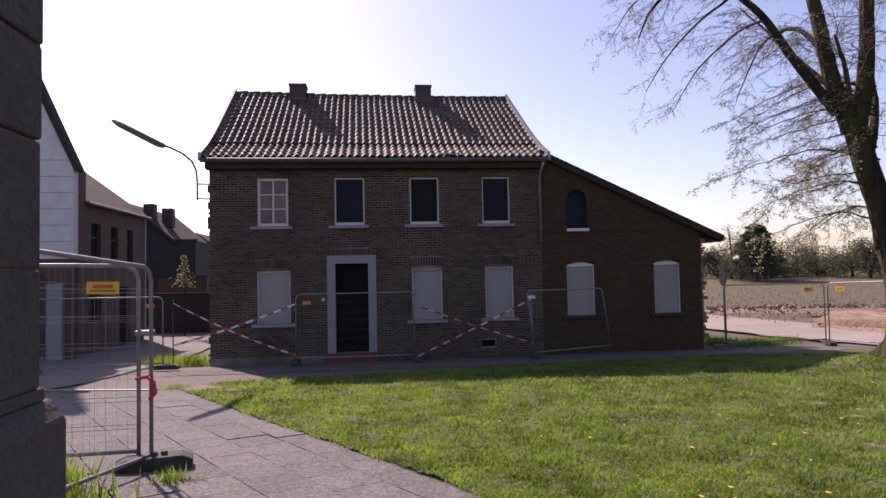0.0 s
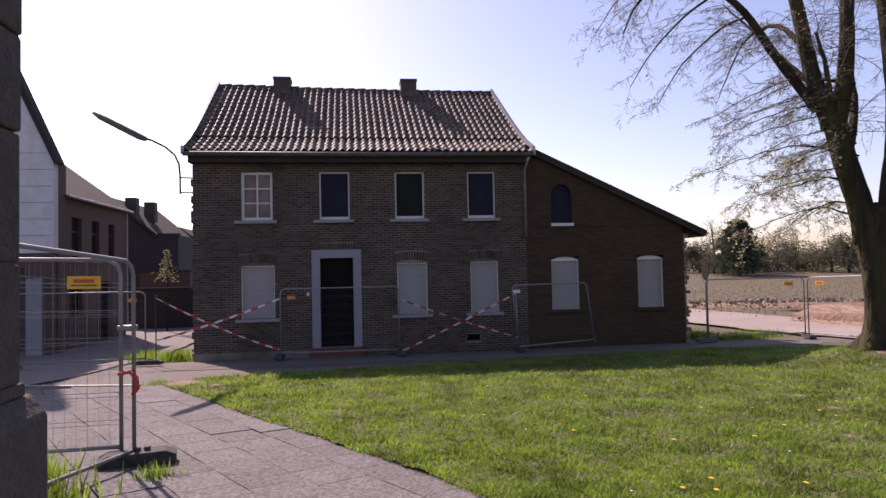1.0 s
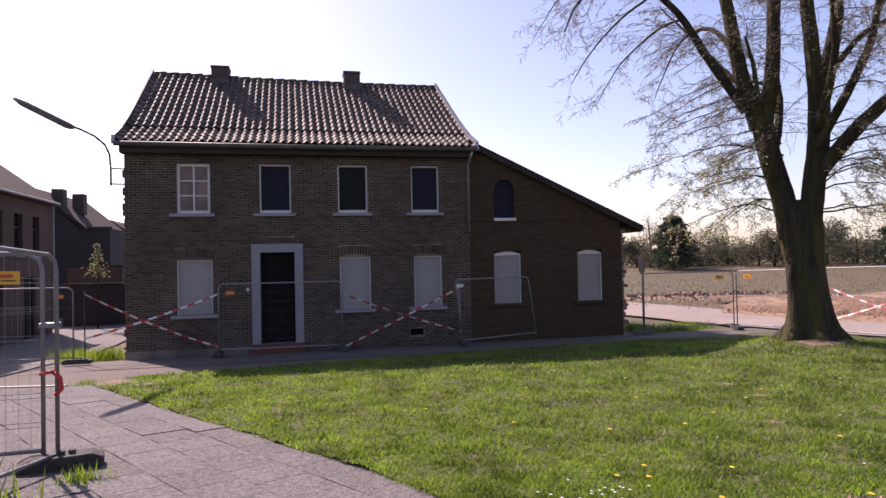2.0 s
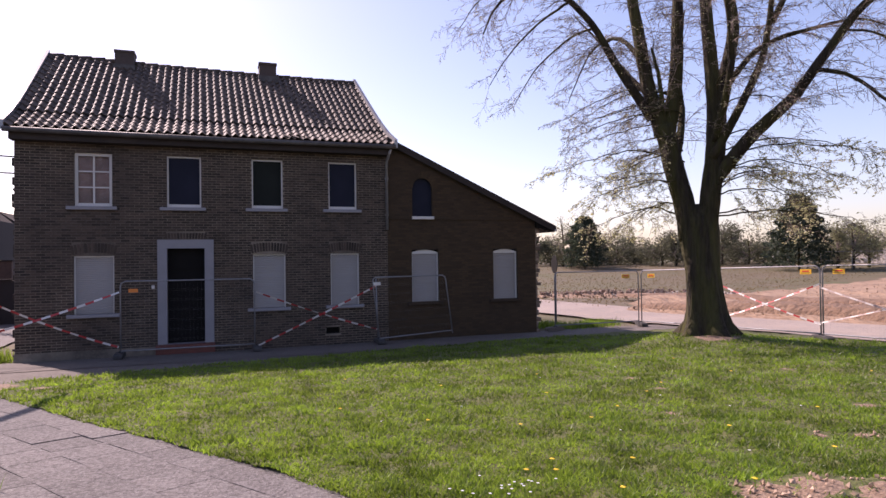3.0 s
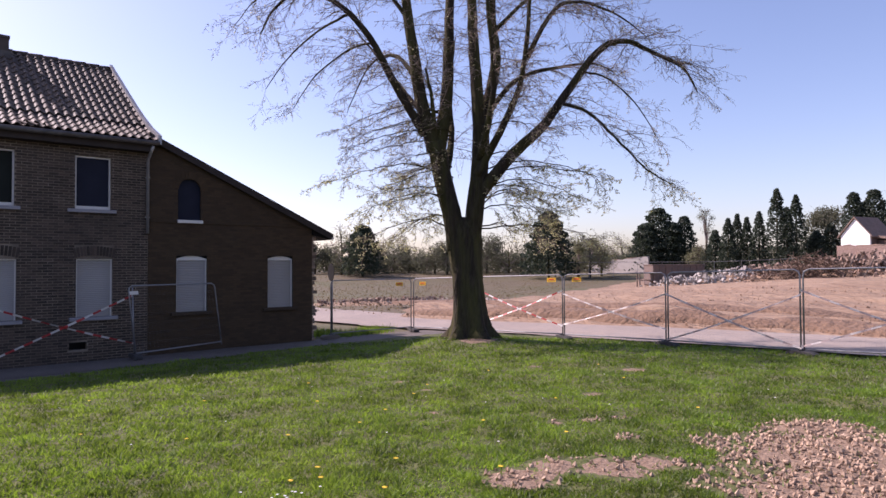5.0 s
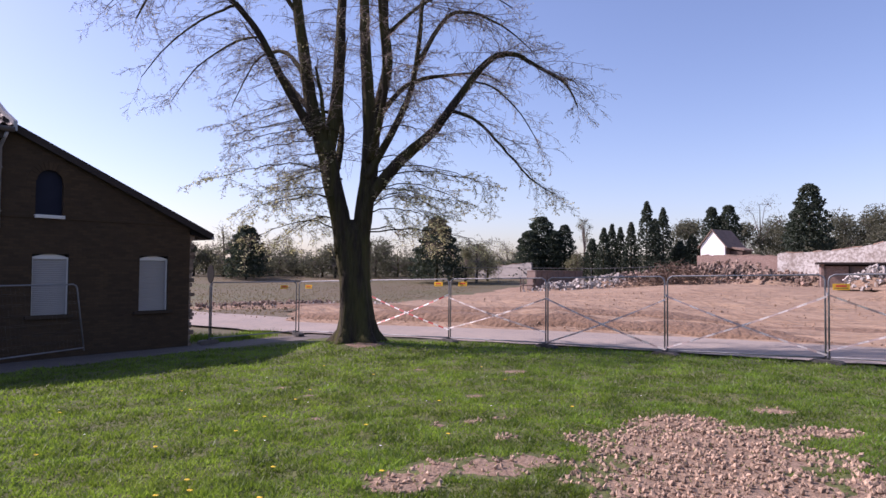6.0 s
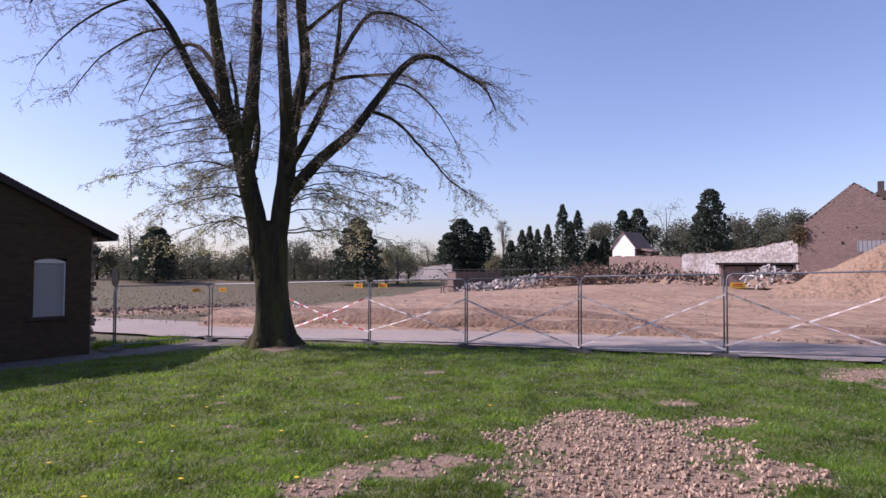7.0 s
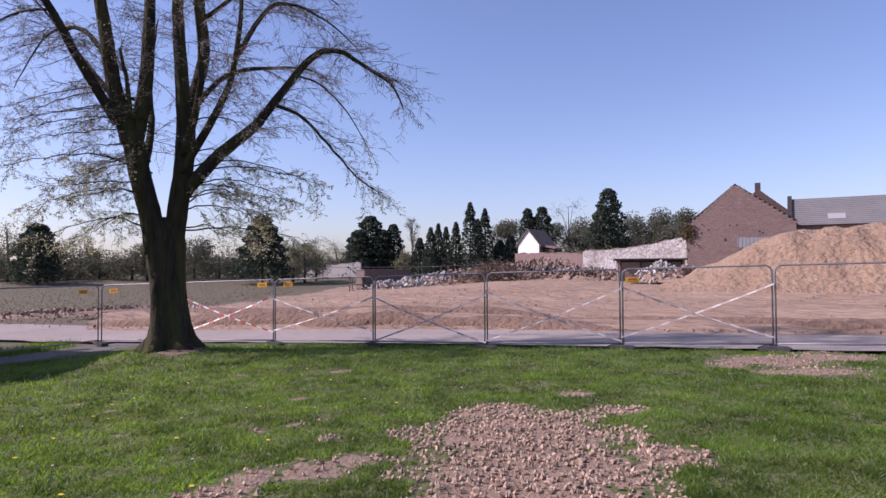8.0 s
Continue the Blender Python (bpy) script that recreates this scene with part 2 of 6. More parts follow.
BARE = [(-4.05, 13.75, 0.5), (-3.3, 13.2, 0.28), (3.75, 3.95, 0.35), (5.1, 3.45, 0.3), (5.7, 4.2, 0.14), (6.6, 2.3, 1.35), (5.3, 1.75, 1.3), (4.2, 1.35, 1.2), (7.7, 3.0, 0.6), (8.3, 1.55, 0.42), (9.4, 2.37, 0.33), (6.1, 0.75, 0.45), (4.65, 3.65, 0.42), (4.3, 4.05, 0.3), (5.9, 5.35, 0.13), (6.3, 5.15, 0.15), (6.7, 4.95, 0.12),
        (14.6, -0.5, 1.35), (13.0, -1.3, 0.8), (13.5, 0.3, 0.5), (15.8, -1.8, 1.1), (12.9, -0.5, 0.45), (12.3, 13.95, 0.6), (12.9, 14.2, 0.8), (13.5, 14.1, 0.5), (9.9, 9.3, 0.2), (6.6, 9.6, 0.2), (8.0, 6.4, 0.2), (11.0, 7.6, 0.3), (2.2, 4.0, 0.28), (1.9, 4.3, 0.2), (6.3, 8.5, 0.18), (5.2, 6.9, 0.15)]


def bare(x, y):
    """Above 0 where the turf is missing."""
    wob = 0.35 * noise.noise((x * 1.7, y * 1.7, 5)) + 0.22 * noise.noise((x * 5, y * 5, 8))
    return max((1 - math.hypot(x - a, y - b) / r) for a, b, r in BARE) + wob * 0.8


lv, lfc = [], []
LROWS, LCOLS = 290, 200
for i in range(LROWS + 1):
    y = -14 + (18.3 + 14) * i / LROWS
    xa, xb = lawn_west(y) + 0.07 * noise.noise((y * 2.1, 0, 0)) + 0.05 * noise.noise((y * 7, 1, 0)), lawn_east(y) + 0.08 * noise.noise((y * 1.5, 4, 0))
    for k in range(LCOLS + 1):
        x = xa + (xb - xa) * k / LCOLS
        lv.append((x, y, lawn_z(x, y)))
for i in range(LROWS):
    for k in range(LCOLS):
        q = i * (LCOLS + 1) + k
        lfc.append((q, q + 1, q + LCOLS + 2, q + LCOLS + 1))
tagged(new("lawn", mesh_of("lawn", lv, lfc, M["lawn"], True)), "sunny spring lawn with rough green grass and bare spots", "lawn", "", "structure")
sheet("paved_yard", lambda x, y: x < lawn_west(y) + 0.6 and y < 20.3, -9, 12, -10, 20.4, 0.3, -0.035, M["pave"], "sandy bed under the worn paving slabs", "pavement")
strip("pavement", [(-5.6, 18.6), (5, 19.0), (11.5, 19.6), (16, 19.4)], 2.6, -0.022, M["pave"], "narrow grey pavement along the brick house", "pavement", 0.05)
strip("side_street", [(-12, 2), (-10.6, 16), (-10.8, 30), (-13, 60), (-17, 110)], 6.5, 0.0, M["street"], "grey asphalt side street beside the house", "road", 0.1)


def dirt_edge(y):
    return 22.3 - 0.24 * max(0, y - 9) - 0.05 * max(0, y - 40)


dv, df, did = [], [], {}
for i in range(158):
    for j in range(200):
        x, y = 16 + i * 0.5, -45 + j * 0.5
        if x > dirt_edge(y) - 0.6 and y < 27 + (x - 20) * 0.35 + 2.5 * noise.noise((x * 0.12, 1, 0)) and (j < 130 or i < 120):
            k = smooth01((x - dirt_edge(y) - 0.4) / 2.5)
            z = lie(x, y) - 0.035 + k * (0.07 + 0.13 * noise.fractal((x * 0.5, y * 0.22, 3), 1.0, 2.0, 5) + 0.05 * math.sin(x * 2.4 + 2 * noise.noise((x * 0.2, y * 0.15, 6))))
            z += 0.3 * smooth01((x - dirt_edge(y) - 0.5) / 1.5) * smooth01((y - 6) / 10)
            off = x - dirt_edge(y) - 3.2 - 0.8 * noise.noise((y * 0.12, 2, 0))
            z += (0.3 + 0.25 * noise.noise((y * 0.3, 5, 0))) * math.exp(-(off / 1.1) ** 2) * smooth01((y + 4) / 8)
            off = x - dirt_edge(y) - 9 - 1.5 * noise.noise((y * 0.08, 6, 0))
            z += 0.22 * math.exp(-(off / 0.9) ** 2)
            did[i, j] = len(dv)
            dv.append((x, y, z))
for (i, j), q in did.items():
    ring = [did.get(k) for k in ((i, j), (i + 1, j), (i + 1, j + 1), (i, j + 1))]
    if None not in ring:
        df.append(ring)
tagged(new("dirt_site", mesh_of("dirt_site", dv, df, M["dirt"], True)), "bare brown levelled earth of a demolition site", "ground", "", "structure")

M["dug"] = material("dug_red_brown_earth", (0.2, 0.12, 0.0736), 0.95, spots=[(0.4, 0.7, (0.152, 0.0896, 0.056)), (1.8, 0.6, (0.248, 0.156, 0.1)), (8, 0.5, (0.12, 0.076, 0.0496))], bump=0.2, bump_scale=4)


def earth_bank(y0, y1, off, wide, high, seed, label):
    """A long low ridge of dug soil lying along the road."""
    verts, faces = [], []
    rows, cols = int((y1 - y0) / 0.3), 14
    for i in range(rows + 1):
        y = y0 + (y1 - y0) * i / rows
        end = smooth01(min(i, rows - i) / rows * 5)
        for c in range(cols + 1):
            f = c / cols
            x = dirt_edge(y) + off + (f - 0.5) * wide + 0.5 * noise.noise((y * 0.35, seed, f))
            rise = math.sin(math.pi * f) ** 0.8 * end * high * (0.75 + 0.6 * noise.noise((y * 0.4, seed, 1)) + 0.35 * noise.noise((x * 1.7, y * 1.7, seed)))
            verts.append((x, y, lie(x, y) + 0.06 + 0.32 * smooth01((x - dirt_edge(y) - 0.5) / 1.5) * smooth01((y - 6) / 10) + max(0.0, rise) - 0.12 * (c in (0, cols) or i in (0, rows))))
    for i in range(rows):
        for c in range(cols):
            a = i * (cols + 1) + c
            faces.append((a, a + 1, a + cols + 2, a + cols + 1))
    tagged(new("earth_bank", mesh_of("earth_bank", verts, faces, M["dug"], True)), label, "earth bank", "", "structure")


earth_bank(3.0, 27.0, 2.6, 2.6, 0.34, 3, "long low bank of dug red-brown earth")
earth_bank(-12.0, 8.0, 5.5, 2.2, 0.2, 8, "flattened bank of red-brown earth on the site")
earth_bank(8.0, 34.0, 8.0, 2.4, 0.26, 5, "low ridge of dug earth across the site")
clods = Shape()
crng = random.Random(41)
for _ in range(2600):
    y = crng.uniform(-14, 32)
    x = dirt_edge(y) + 0.9 + 22 * crng.random() ** 1.6
    s0 = crng.uniform(0.015, 0.045) * (1 + (crng.random() < 0.05))
    turn = Euler((crng.uniform(0, 3), crng.uniform(0, 3), crng.uniform(0, 3))).to_matrix()
    mid = Vector((x, y, lie(x, y) + 0.1 + 0.32 * smooth01((x - dirt_edge(y) - 0.5) / 1.5) * smooth01((y - 6) / 10)))
    pts = [mid + turn @ (Vector(d) * s0 * crng.uniform(0.7, 1.3)) for d in ((1.2, 0, 0), (-1.2, 0, 0), (0, 1, 0), (0, -1, 0), (0, 0, 0.8), (0, 0, -0.8))]
    clods.add(pts, [(0, 2, 4), (2, 1, 4), (1, 3, 4), (3, 0, 4), (2, 0, 5), (1, 2, 5), (3, 1, 5), (0, 3, 5)])
tagged(new("earth_clods", clods.mesh("earth_clods", M["dirt"])), "loose clods of earth scattered over the site", "clods", "", "stuff")

# ---------------------------------------------------------------- brick house
WALL_Y = 20.5


def wall_with_holes(x0, x1, z0, z1, y0, y1, holes, top=None):
    """A wall made of blocks round rectangular holes (x0, x1, z0, z1). top(x): a sloping upper edge."""
    xs = sorted({x0, x1, *[v for h in holes for v in h[:2]]})
    zs = sorted({z0, z1, *[v for h in holes for v in h[2:]]})
    if top:
        steep = top(1) - top(0)
        xs = sorted({*xs, *[x for z in zs if x0 < (x := (z - top(0)) / steep) < x1]})
    sh = Shape()
    for a, b in zip(xs, xs[1:]):
        for c, d in zip(zs, zs[1:]):
            mx, mz = (a + b) / 2, (c + d) / 2
            if any(h[0] < mx < h[1] and h[2] < mz < h[3] for h in holes):
                continue
            if top is None or d <= min(top(a), top(b)) + 1e-6:
                sh.box(a, y0, c, b, y1, d)
            elif c < max(top(a), top(b)) - 1e-6:
                sh.prism([(a, c), (b, c), (b, max(c + 0.001, min(d, top(b)))), (a, max(c + 0.001, min(d, top(a))))], y0, y1)
    return sh


def brick_rows(x0, x1, z0, z1, holes, length=0.25, course=0.0775, joint=0.017, top=None, rng=None):
    """(x0, x1, z0, z1) of every brick of a running bond."""
    out, row, z = [], 0, z0
    while z + course <= z1 + 1e-6:
        x = x0 - (length / 2 if row % 2 else 0)
        while x < x1:
            a, b = max(x, x0) + joint / 2, min(x + length, x1) - joint / 2
            lo, hi = z + joint / 2, z + course - joint / 2
            cut = [(a, b)]
            for h in holes:
                if h[2] < hi - 0.01 and h[3] > lo + 0.01:
                    cut = [q for p, r in cut for q in (((p, min(r, h[0])), (max(p, h[1]), r)) if not (r <= h[0] or p >= h[1]) else ((p, r),)) if q[1] - q[0] > 0.03]
            for p, r in cut:
                if r - p > 0.03 and (top is None or hi < min(top(p), top(r))):
                    out.append((p, r, lo, hi))
            x += length
        row, z = row + 1, z + course
    return out


def brickwork(bricks, y, rng, proud=0.011, wear=0.006):
    sh = Shape()
    for a, b, c, d in bricks:
        f = y - proud * rng.uniform(0.5, 1.0) - wear * (rng.random() < 0.06)
        j = lambda: rng.uniform(-0.002, 0.002)  # noqa: E731
        sh.add([(a + j(), f, c + j()), (b + j(), f, c + j()), (b + j(), f, d + j()), (a + j(), f, d + j()), (a, y + 0.02, c), (b, y + 0.02, c), (b, y + 0.02, d), (a, y + 0.02, d)],
               [(0, 1, 2, 3), (0, 4, 5, 1), (1, 5, 6, 2), (2, 6, 7, 3), (3, 7, 4, 0)])
    return sh


def arc_top(x0, x1, z, rise, n=8):
    """Points from (x1, z) to (x0, z) over a shallow arch."""
    pts = []
    for i in range(n + 1):
        f = i / n
        pts.append((x1 + (x0 - x1) * f, z + rise * (1 - (2 * f - 1) ** 2)))
    return pts


UP = [(-4.13, -3.16), (-1.71, -0.76), (0.70, 1.64), (3.07, 3.99)]
DOWN = [(-4.15, -3.12), (0.72, 1.70), (3.11, 4.04)]
SIDE = [(5.84, 6.79), (8.83, 9.76)]
UZ0, UZ1 = 3.58, 5.12
DZ0, DZ1 = 0.50, 2.26
DOOR = (-1.98, -0.42, -0.47, 2.62)
holes_main = [(a, b, UZ0, UZ1) for a, b in UP] + [(a, b, DZ0, DZ1) for a, b in DOWN] + [DOOR, (2.95, 3.40, -0.42, -0.20)]
rng = random.Random(7)

house = thing("house", "two-storey dark brick house with clay pantile roof and shuttered windows", "house")
front = part("wall", wall_with_holes(-5.58, 5.0, -1.0, 5.62, WALL_Y, WALL_Y + 0.35, holes_main).welded(), M["mortar"], house, "dark brick front wall")
part("wall", Shape().box(-5.58, WALL_Y + 0.35, -1.0, -5.24, 29.65, 5.62), M["brick"], house)
part("wall", Shape().box(4.66, WALL_Y + 0.35, -1.0, 5.0, 29.65, 5.62), M["brick"], house)
part("wall", Shape().box(-5.58, 29.65, -1.0, 5.0, 30.0, 5.62), M["brick"], house)
part("floor", Shape().box(-5.24, WALL_Y + 0.35, -0.6, 4.66, 29.65, -0.47), M["dark"], house)
part("floor", Shape().box(-5.24, WALL_Y + 0.35, 2.75, 4.66, 29.65, 2.95), M["dark"], house)
# gable triangles
for gx in (-5.58, 4.66):
    g = Shape()
    g.add([(gx, 20.5, 5.62), (gx + 0.34, 20.5, 5.62), (gx + 0.34 - 0.3 * (gx > 0), 24.74, 8.7), (gx - 0.3 * (gx > 0), 24.74, 8.7), (gx, 29.9, 5.62), (gx + 0.34, 29.9, 5.62)], [(0, 1, 2, 3), (3, 2, 5, 4), (0, 3, 4), (1, 5, 2), (0, 4, 5, 1)])
    part("gable", g, M["brick"], house)
NEAR_BRICKS = lambda b: -2.9 < (b[0] + b[1]) / 2 < 2.2 and 2.66 < (b[2] + b[3]) / 2 < 3.44  # noqa: E731
lead = [(a - 0.05, b + 0.05, DZ1 - 0.10, DZ1 + 0.30) for a, b in DOWN] + [(-1.74, -0.66, 2.62, 2.84)]
rows = brick_rows(-5.58, 5.0, -0.78, 5.5, holes_main + lead)
part("brickwork", brickwork([b for b in rows if not NEAR_BRICKS(b)], WALL_Y, rng), M["brick"], front, "dark weathered bricks in pale joints")["kind"] = "stuff"


def arch_of_soldiers(x0, x1, z, rise, tall, parent):
    """A shallow arch of upright bricks over an opening, with its pale bed."""
    bed = Shape().prism([(x0 - 0.05, z - 0.10), (x1 + 0.05, z - 0.10), (x1 + 0.05, z + tall + 0.02), (x0 - 0.05, z + tall + 0.02)], WALL_Y - 0.001, WALL_Y + 0.04)
    n = int((x1 - x0 + 0.1) / 0.079)
    sh = Shape()
    for i in range(n):
        f = (i + 0.5) / n
        x = x0 - 0.05 + (x1 - x0 + 0.1) * f
        lean = (f - 0.5) * 0.30
        lift = rise * (1 - (2 * f - 1) ** 2) - rise
        q = [(x - 0.032, z + lift), (x + 0.032, z + lift), (x + 0.034 + lean * tall, z + lift + tall - 0.03), (x - 0.034 + lean * tall, z + lift + tall - 0.03)]
        sh.prism(q, WALL_Y - 0.014 - rng.uniform(0, 0.004), WALL_Y + 0.03)
    a = part("arch", bed, M["mortar"], parent)
    part("soldier_bricks", sh, M["brick"], a)


for a, b in DOWN:
    arch_of_soldiers(a, b, DZ1, 0.08, 0.30, front)
arch_of_soldiers(-1.72, -0.68, 2.64, 0.0, 0.21, front)


def sill(x0, x1, z, parent, mat, name="sill"):
    part(name, Shape().box(x0, WALL_Y - 0.11, z - 0.10, x1, WALL_Y + 0.12, z), mat, parent, "projecting stone sill", bevel=0.012)


def frame_bars(x0, x1, z0, z1, w, y0, y1, bottom=None):
    w2 = bottom or w
    return Shape().box(x0, y0, z0, x0 + w, y1, z1).box(x1 - w, y0, z0, x1, y1, z1).box(x0 + w, y0, z1 - w, x1 - w, y1, z1).box(x0 + w, y0, z0, x1 - w, y1, z0 + w2)


M["curtain"] = material("pale_curtain", (0.3, 0.2, 0.18), 0.9, spots=[(1.5, 0.7, (0.14, 0.1, 0.09))], bump=0.01, bump_scale=12)
M["glass"] = material("window_glass", (0.9, 0.9, 0.9), 0.04, spec=0.15)
M["glass"].node_tree.nodes["Principled BSDF"].inputs["Transmission Weight"].default_value = 1.0
M["glass"].node_tree.nodes["Principled BSDF"].inputs["IOR"].default_value = 1.12

for i, (a, b) in enumerate(UP):
    w = part("window", frame_bars(a, b, UZ0, UZ1, 0.045 if i else 0.085, WALL_Y + 0.10, WALL_Y + 0.16, 0.10), M["white"], house, "white painted timber window frame")
    sill(a - 0.19, b + 0.13, UZ0, w, M["grey_stone"])
    part("lintel", Shape().prism([(a, UZ1 - 0.05), (b, UZ1 - 0.05)] + arc_top(a, b, UZ1 - 0.05, 0.05), WALL_Y + 0.085, WALL_Y + 0.17), M["white"], w)
    if i == 0:
        c = (a + b) / 2
        for k in range(2):
            z = UZ0 + 0.10 + (UZ1 - UZ0 - 0.17) * (k + 1) / 3
            part("glazing_bar", Shape().box(a + 0.08, WALL_Y + 0.11, z - 0.018, b - 0.08, WALL_Y + 0.15, z + 0.018), M["white"], w)
        part("mullion", Shape().box(c - 0.022, WALL_Y + 0.105, UZ0 + 0.09, c + 0.022, WALL_Y + 0.155, UZ1 - 0.08), M["white"], w)
        for k in range(3):
            for xa, xb in ((a + 0.08, c - 0.02), (c + 0.02, b - 0.08)):
                z = UZ0 + 0.10 + (UZ1 - UZ0 - 0.17) * k / 3
                p = part("pane", Shape().box(xa, WALL_Y + 0.128, z, xb, WALL_Y + 0.132, z + 0.44), M["glass"], w)
                p.visible_shadow = False
        part("curtain", Shape().box(a + 0.05, WALL_Y + 0.20, UZ0 + 0.05, b - 0.05, WALL_Y + 0.22, UZ1 - 0.03), M["curtain"], w, "pale pinkish curtain behind the panes")
    elif i == 2:
        # open window: a flat dark sheet replaces the shaded interior
        part("board", Shape().box(a + 0.03, WALL_Y + 0.19, UZ0 + 0.06, b - 0.03, WALL_Y + 0.21, UZ1 - 0.02), M["dark_room"], w, "greenish black sheet standing for the shaded room behind the frame")
    else:
        part("board", Shape().box(a + 0.03, WALL_Y + 0.13, UZ0 + 0.06, b - 0.03, WALL_Y + 0.15, UZ1 - 0.02), M["blue_board"], w, "dark blue board closing the window")


def shutter_window(a, b, parent, name="window", ledge="grey_stone"):
    w = part(name, Shape().prism([(a, DZ1 - 0.14), (b, DZ1 - 0.14)] + arc_top(a, b, DZ1 - 0.10, 0.10), WALL_Y + 0.07, WALL_Y + 0.14), M["white"], parent, "white arched window head with shutter below")
    n = 30
    step = (DZ1 - 0.14 - DZ0) / n
    for side in ((a, a + 0.035), (b - 0.035, b)):
        part("guide_rail", Shape().box(side[0], WALL_Y + 0.08, DZ0, side[1], WALL_Y + 0.15, DZ1 - 0.14), M["white"], w)
    line = []
    for k in range(n):
        z = DZ0 + k * step
        line += [(0.125, z), (0.117, z + step * 0.5), (0.125, z + step * 0.92), (0.137, z + step * 0.96)]
    sl = Shape().add([(x, WALL_Y + y, z) for y, z in line for x in (a + 0.035, b - 0.035)], [(2 * q, 2 * q + 1, 2 * q + 3, 2 * q + 2) for q in range(len(line) - 1)])
    part("shutter", sl, M["shutter"], w, "closed pale grey roller shutter")
    part("shutter_back", Shape().box(a, WALL_Y + 0.14, DZ0, b, WALL_Y + 0.16, DZ1), M["dark"], w)
    sill(a - 0.17, b + 0.14, DZ0, w, M[ledge])


for a, b in DOWN:
    shutter_window(a, b, house)

door = part("doorway", frame_bars(DOOR[0], DOOR[1], DOOR[2] - 0.0, DOOR[3], 0.26, WALL_Y - 0.05, WALL_Y + 0.22, 0.001), M["grey_stone"], house, "wide grey stone door surround", bevel=0.01)
part("door_leaf", Shape().box(-1.72, WALL_Y + 0.30, -0.45, -0.68, WALL_Y + 0.35, 1.75), M["dark"], door, "nearly black front door in shade")
part("transom", Shape().box(-1.72, WALL_Y + 0.24, 1.75, -0.68, WALL_Y + 0.34, 1.83), M["dark"], door)
part("transom_pane", Shape().box(-1.72, WALL_Y + 0.29, 1.83, -0.68, WALL_Y + 0.30, 2.36), M["dark"], door)
M["red_step"] = material("red_brick_step", (0.16, 0.05, 0.035), 0.85, spots=[(5, 0.6, (0.1, 0.04, 0.03))], bump=0.006, bump_scale=30)
part("doorstep", Shape().box(-2.02, WALL_Y - 0.34, -0.78, -0.40, WALL_Y + 0.3, -0.47), M["red_step"], door, "worn red doorstep", bevel=0.015)
part("letter_box", Shape().box(-2.14, WALL_Y - 0.04, 1.18, -2.06, WALL_Y, 1.28), M["white"], house)
part("cellar_vent", Shape().box(2.95, WALL_Y + 0.25, -0.42, 3.40, WALL_Y + 0.27, -0.20), M["dark"], house)
part("plinth_course", Shape().box(-5.60, WALL_Y - 0.025, -1.0, -2.02, WALL_Y + 0.02, -0.52), M["mortar"], house)

# roof: slope line from eave to ridge
SLOPE = [(20.02, 5.66), (21.0, 6.15), (22.24, 7.02), (24.74, 8.90)]


def on_slope(d):
    """(y, z, pitch) d metres up from the eave."""
    for (ya, za), (yb, zb) in zip(SLOPE, SLOPE[1:]):
        n = math.hypot(yb - ya, zb - za)
        if d <= n or (yb, zb) == SLOPE[-1]:
            return ya + (yb - ya) * d / n, za + (zb - za) * d / n, math.atan2(zb - za, yb - ya)
        d -= n


def roof_x(f):
    """Left and right verge at a fraction of the slope."""
    return -5.70 + 0.07 * f, 5.14 - 0.38 * f


deck = Shape()
deck.add([(-5.70, 20.10, 5.62), (5.12, 20.10, 5.62), (4.98, 22.24, 6.94), (4.74, 24.74, 8.81), (-5.62, 24.74, 8.81), (-5.67, 22.24, 6.94), (5.12, 30.3, 5.62), (-5.70, 30.3, 5.62)],
         [(0, 1, 2, 5), (5, 2, 3, 4), (4, 3, 6, 7), (0, 5, 4, 7), (1, 6, 3, 2), (0, 7, 6, 1)])
roof = part("roof", deck, M["slate"], house, "sagging clay pantile roof")
LENGTH = sum(math.hypot(b[0] - a[0], b[1] - a[1]) for a, b in zip(SLOPE, SLOPE[1:]))
COLS, ROWS = 46, 17


def pantile(width, length):
    """One S-shaped tile; x across, y up the slope, with a thick lower lip."""
    prof = []
    for i in range(9):
        f = i / 8
        prof.append((f * width * 1.06, 0.038 * math.sin(f * 2 * math.pi + 0.5) + 0.036))
    v = [(x, 0, z) for x, z in prof] + [(x, length, z - 0.008) for x, z in prof] + [(x, 0.004, z - 0.03) for x, z in prof] + [(x, 0, z - 0.0005) for x, z in prof]
    k = len(prof)
    f = []
    for i in range(k - 1):
        f.append((i, i + 1, i + 1 + k, i + k))
        f.append((i + 2 * k, i + 1 + 2 * k, i + 1 + 3 * k, i + 3 * k))
    return v, f


M["gutter"] = material("dark_gutter", (0.06, 0.053, 0.05), 0.6, 0.2, spots=[(4, 0.6, (0.12, 0.11, 0.1))])
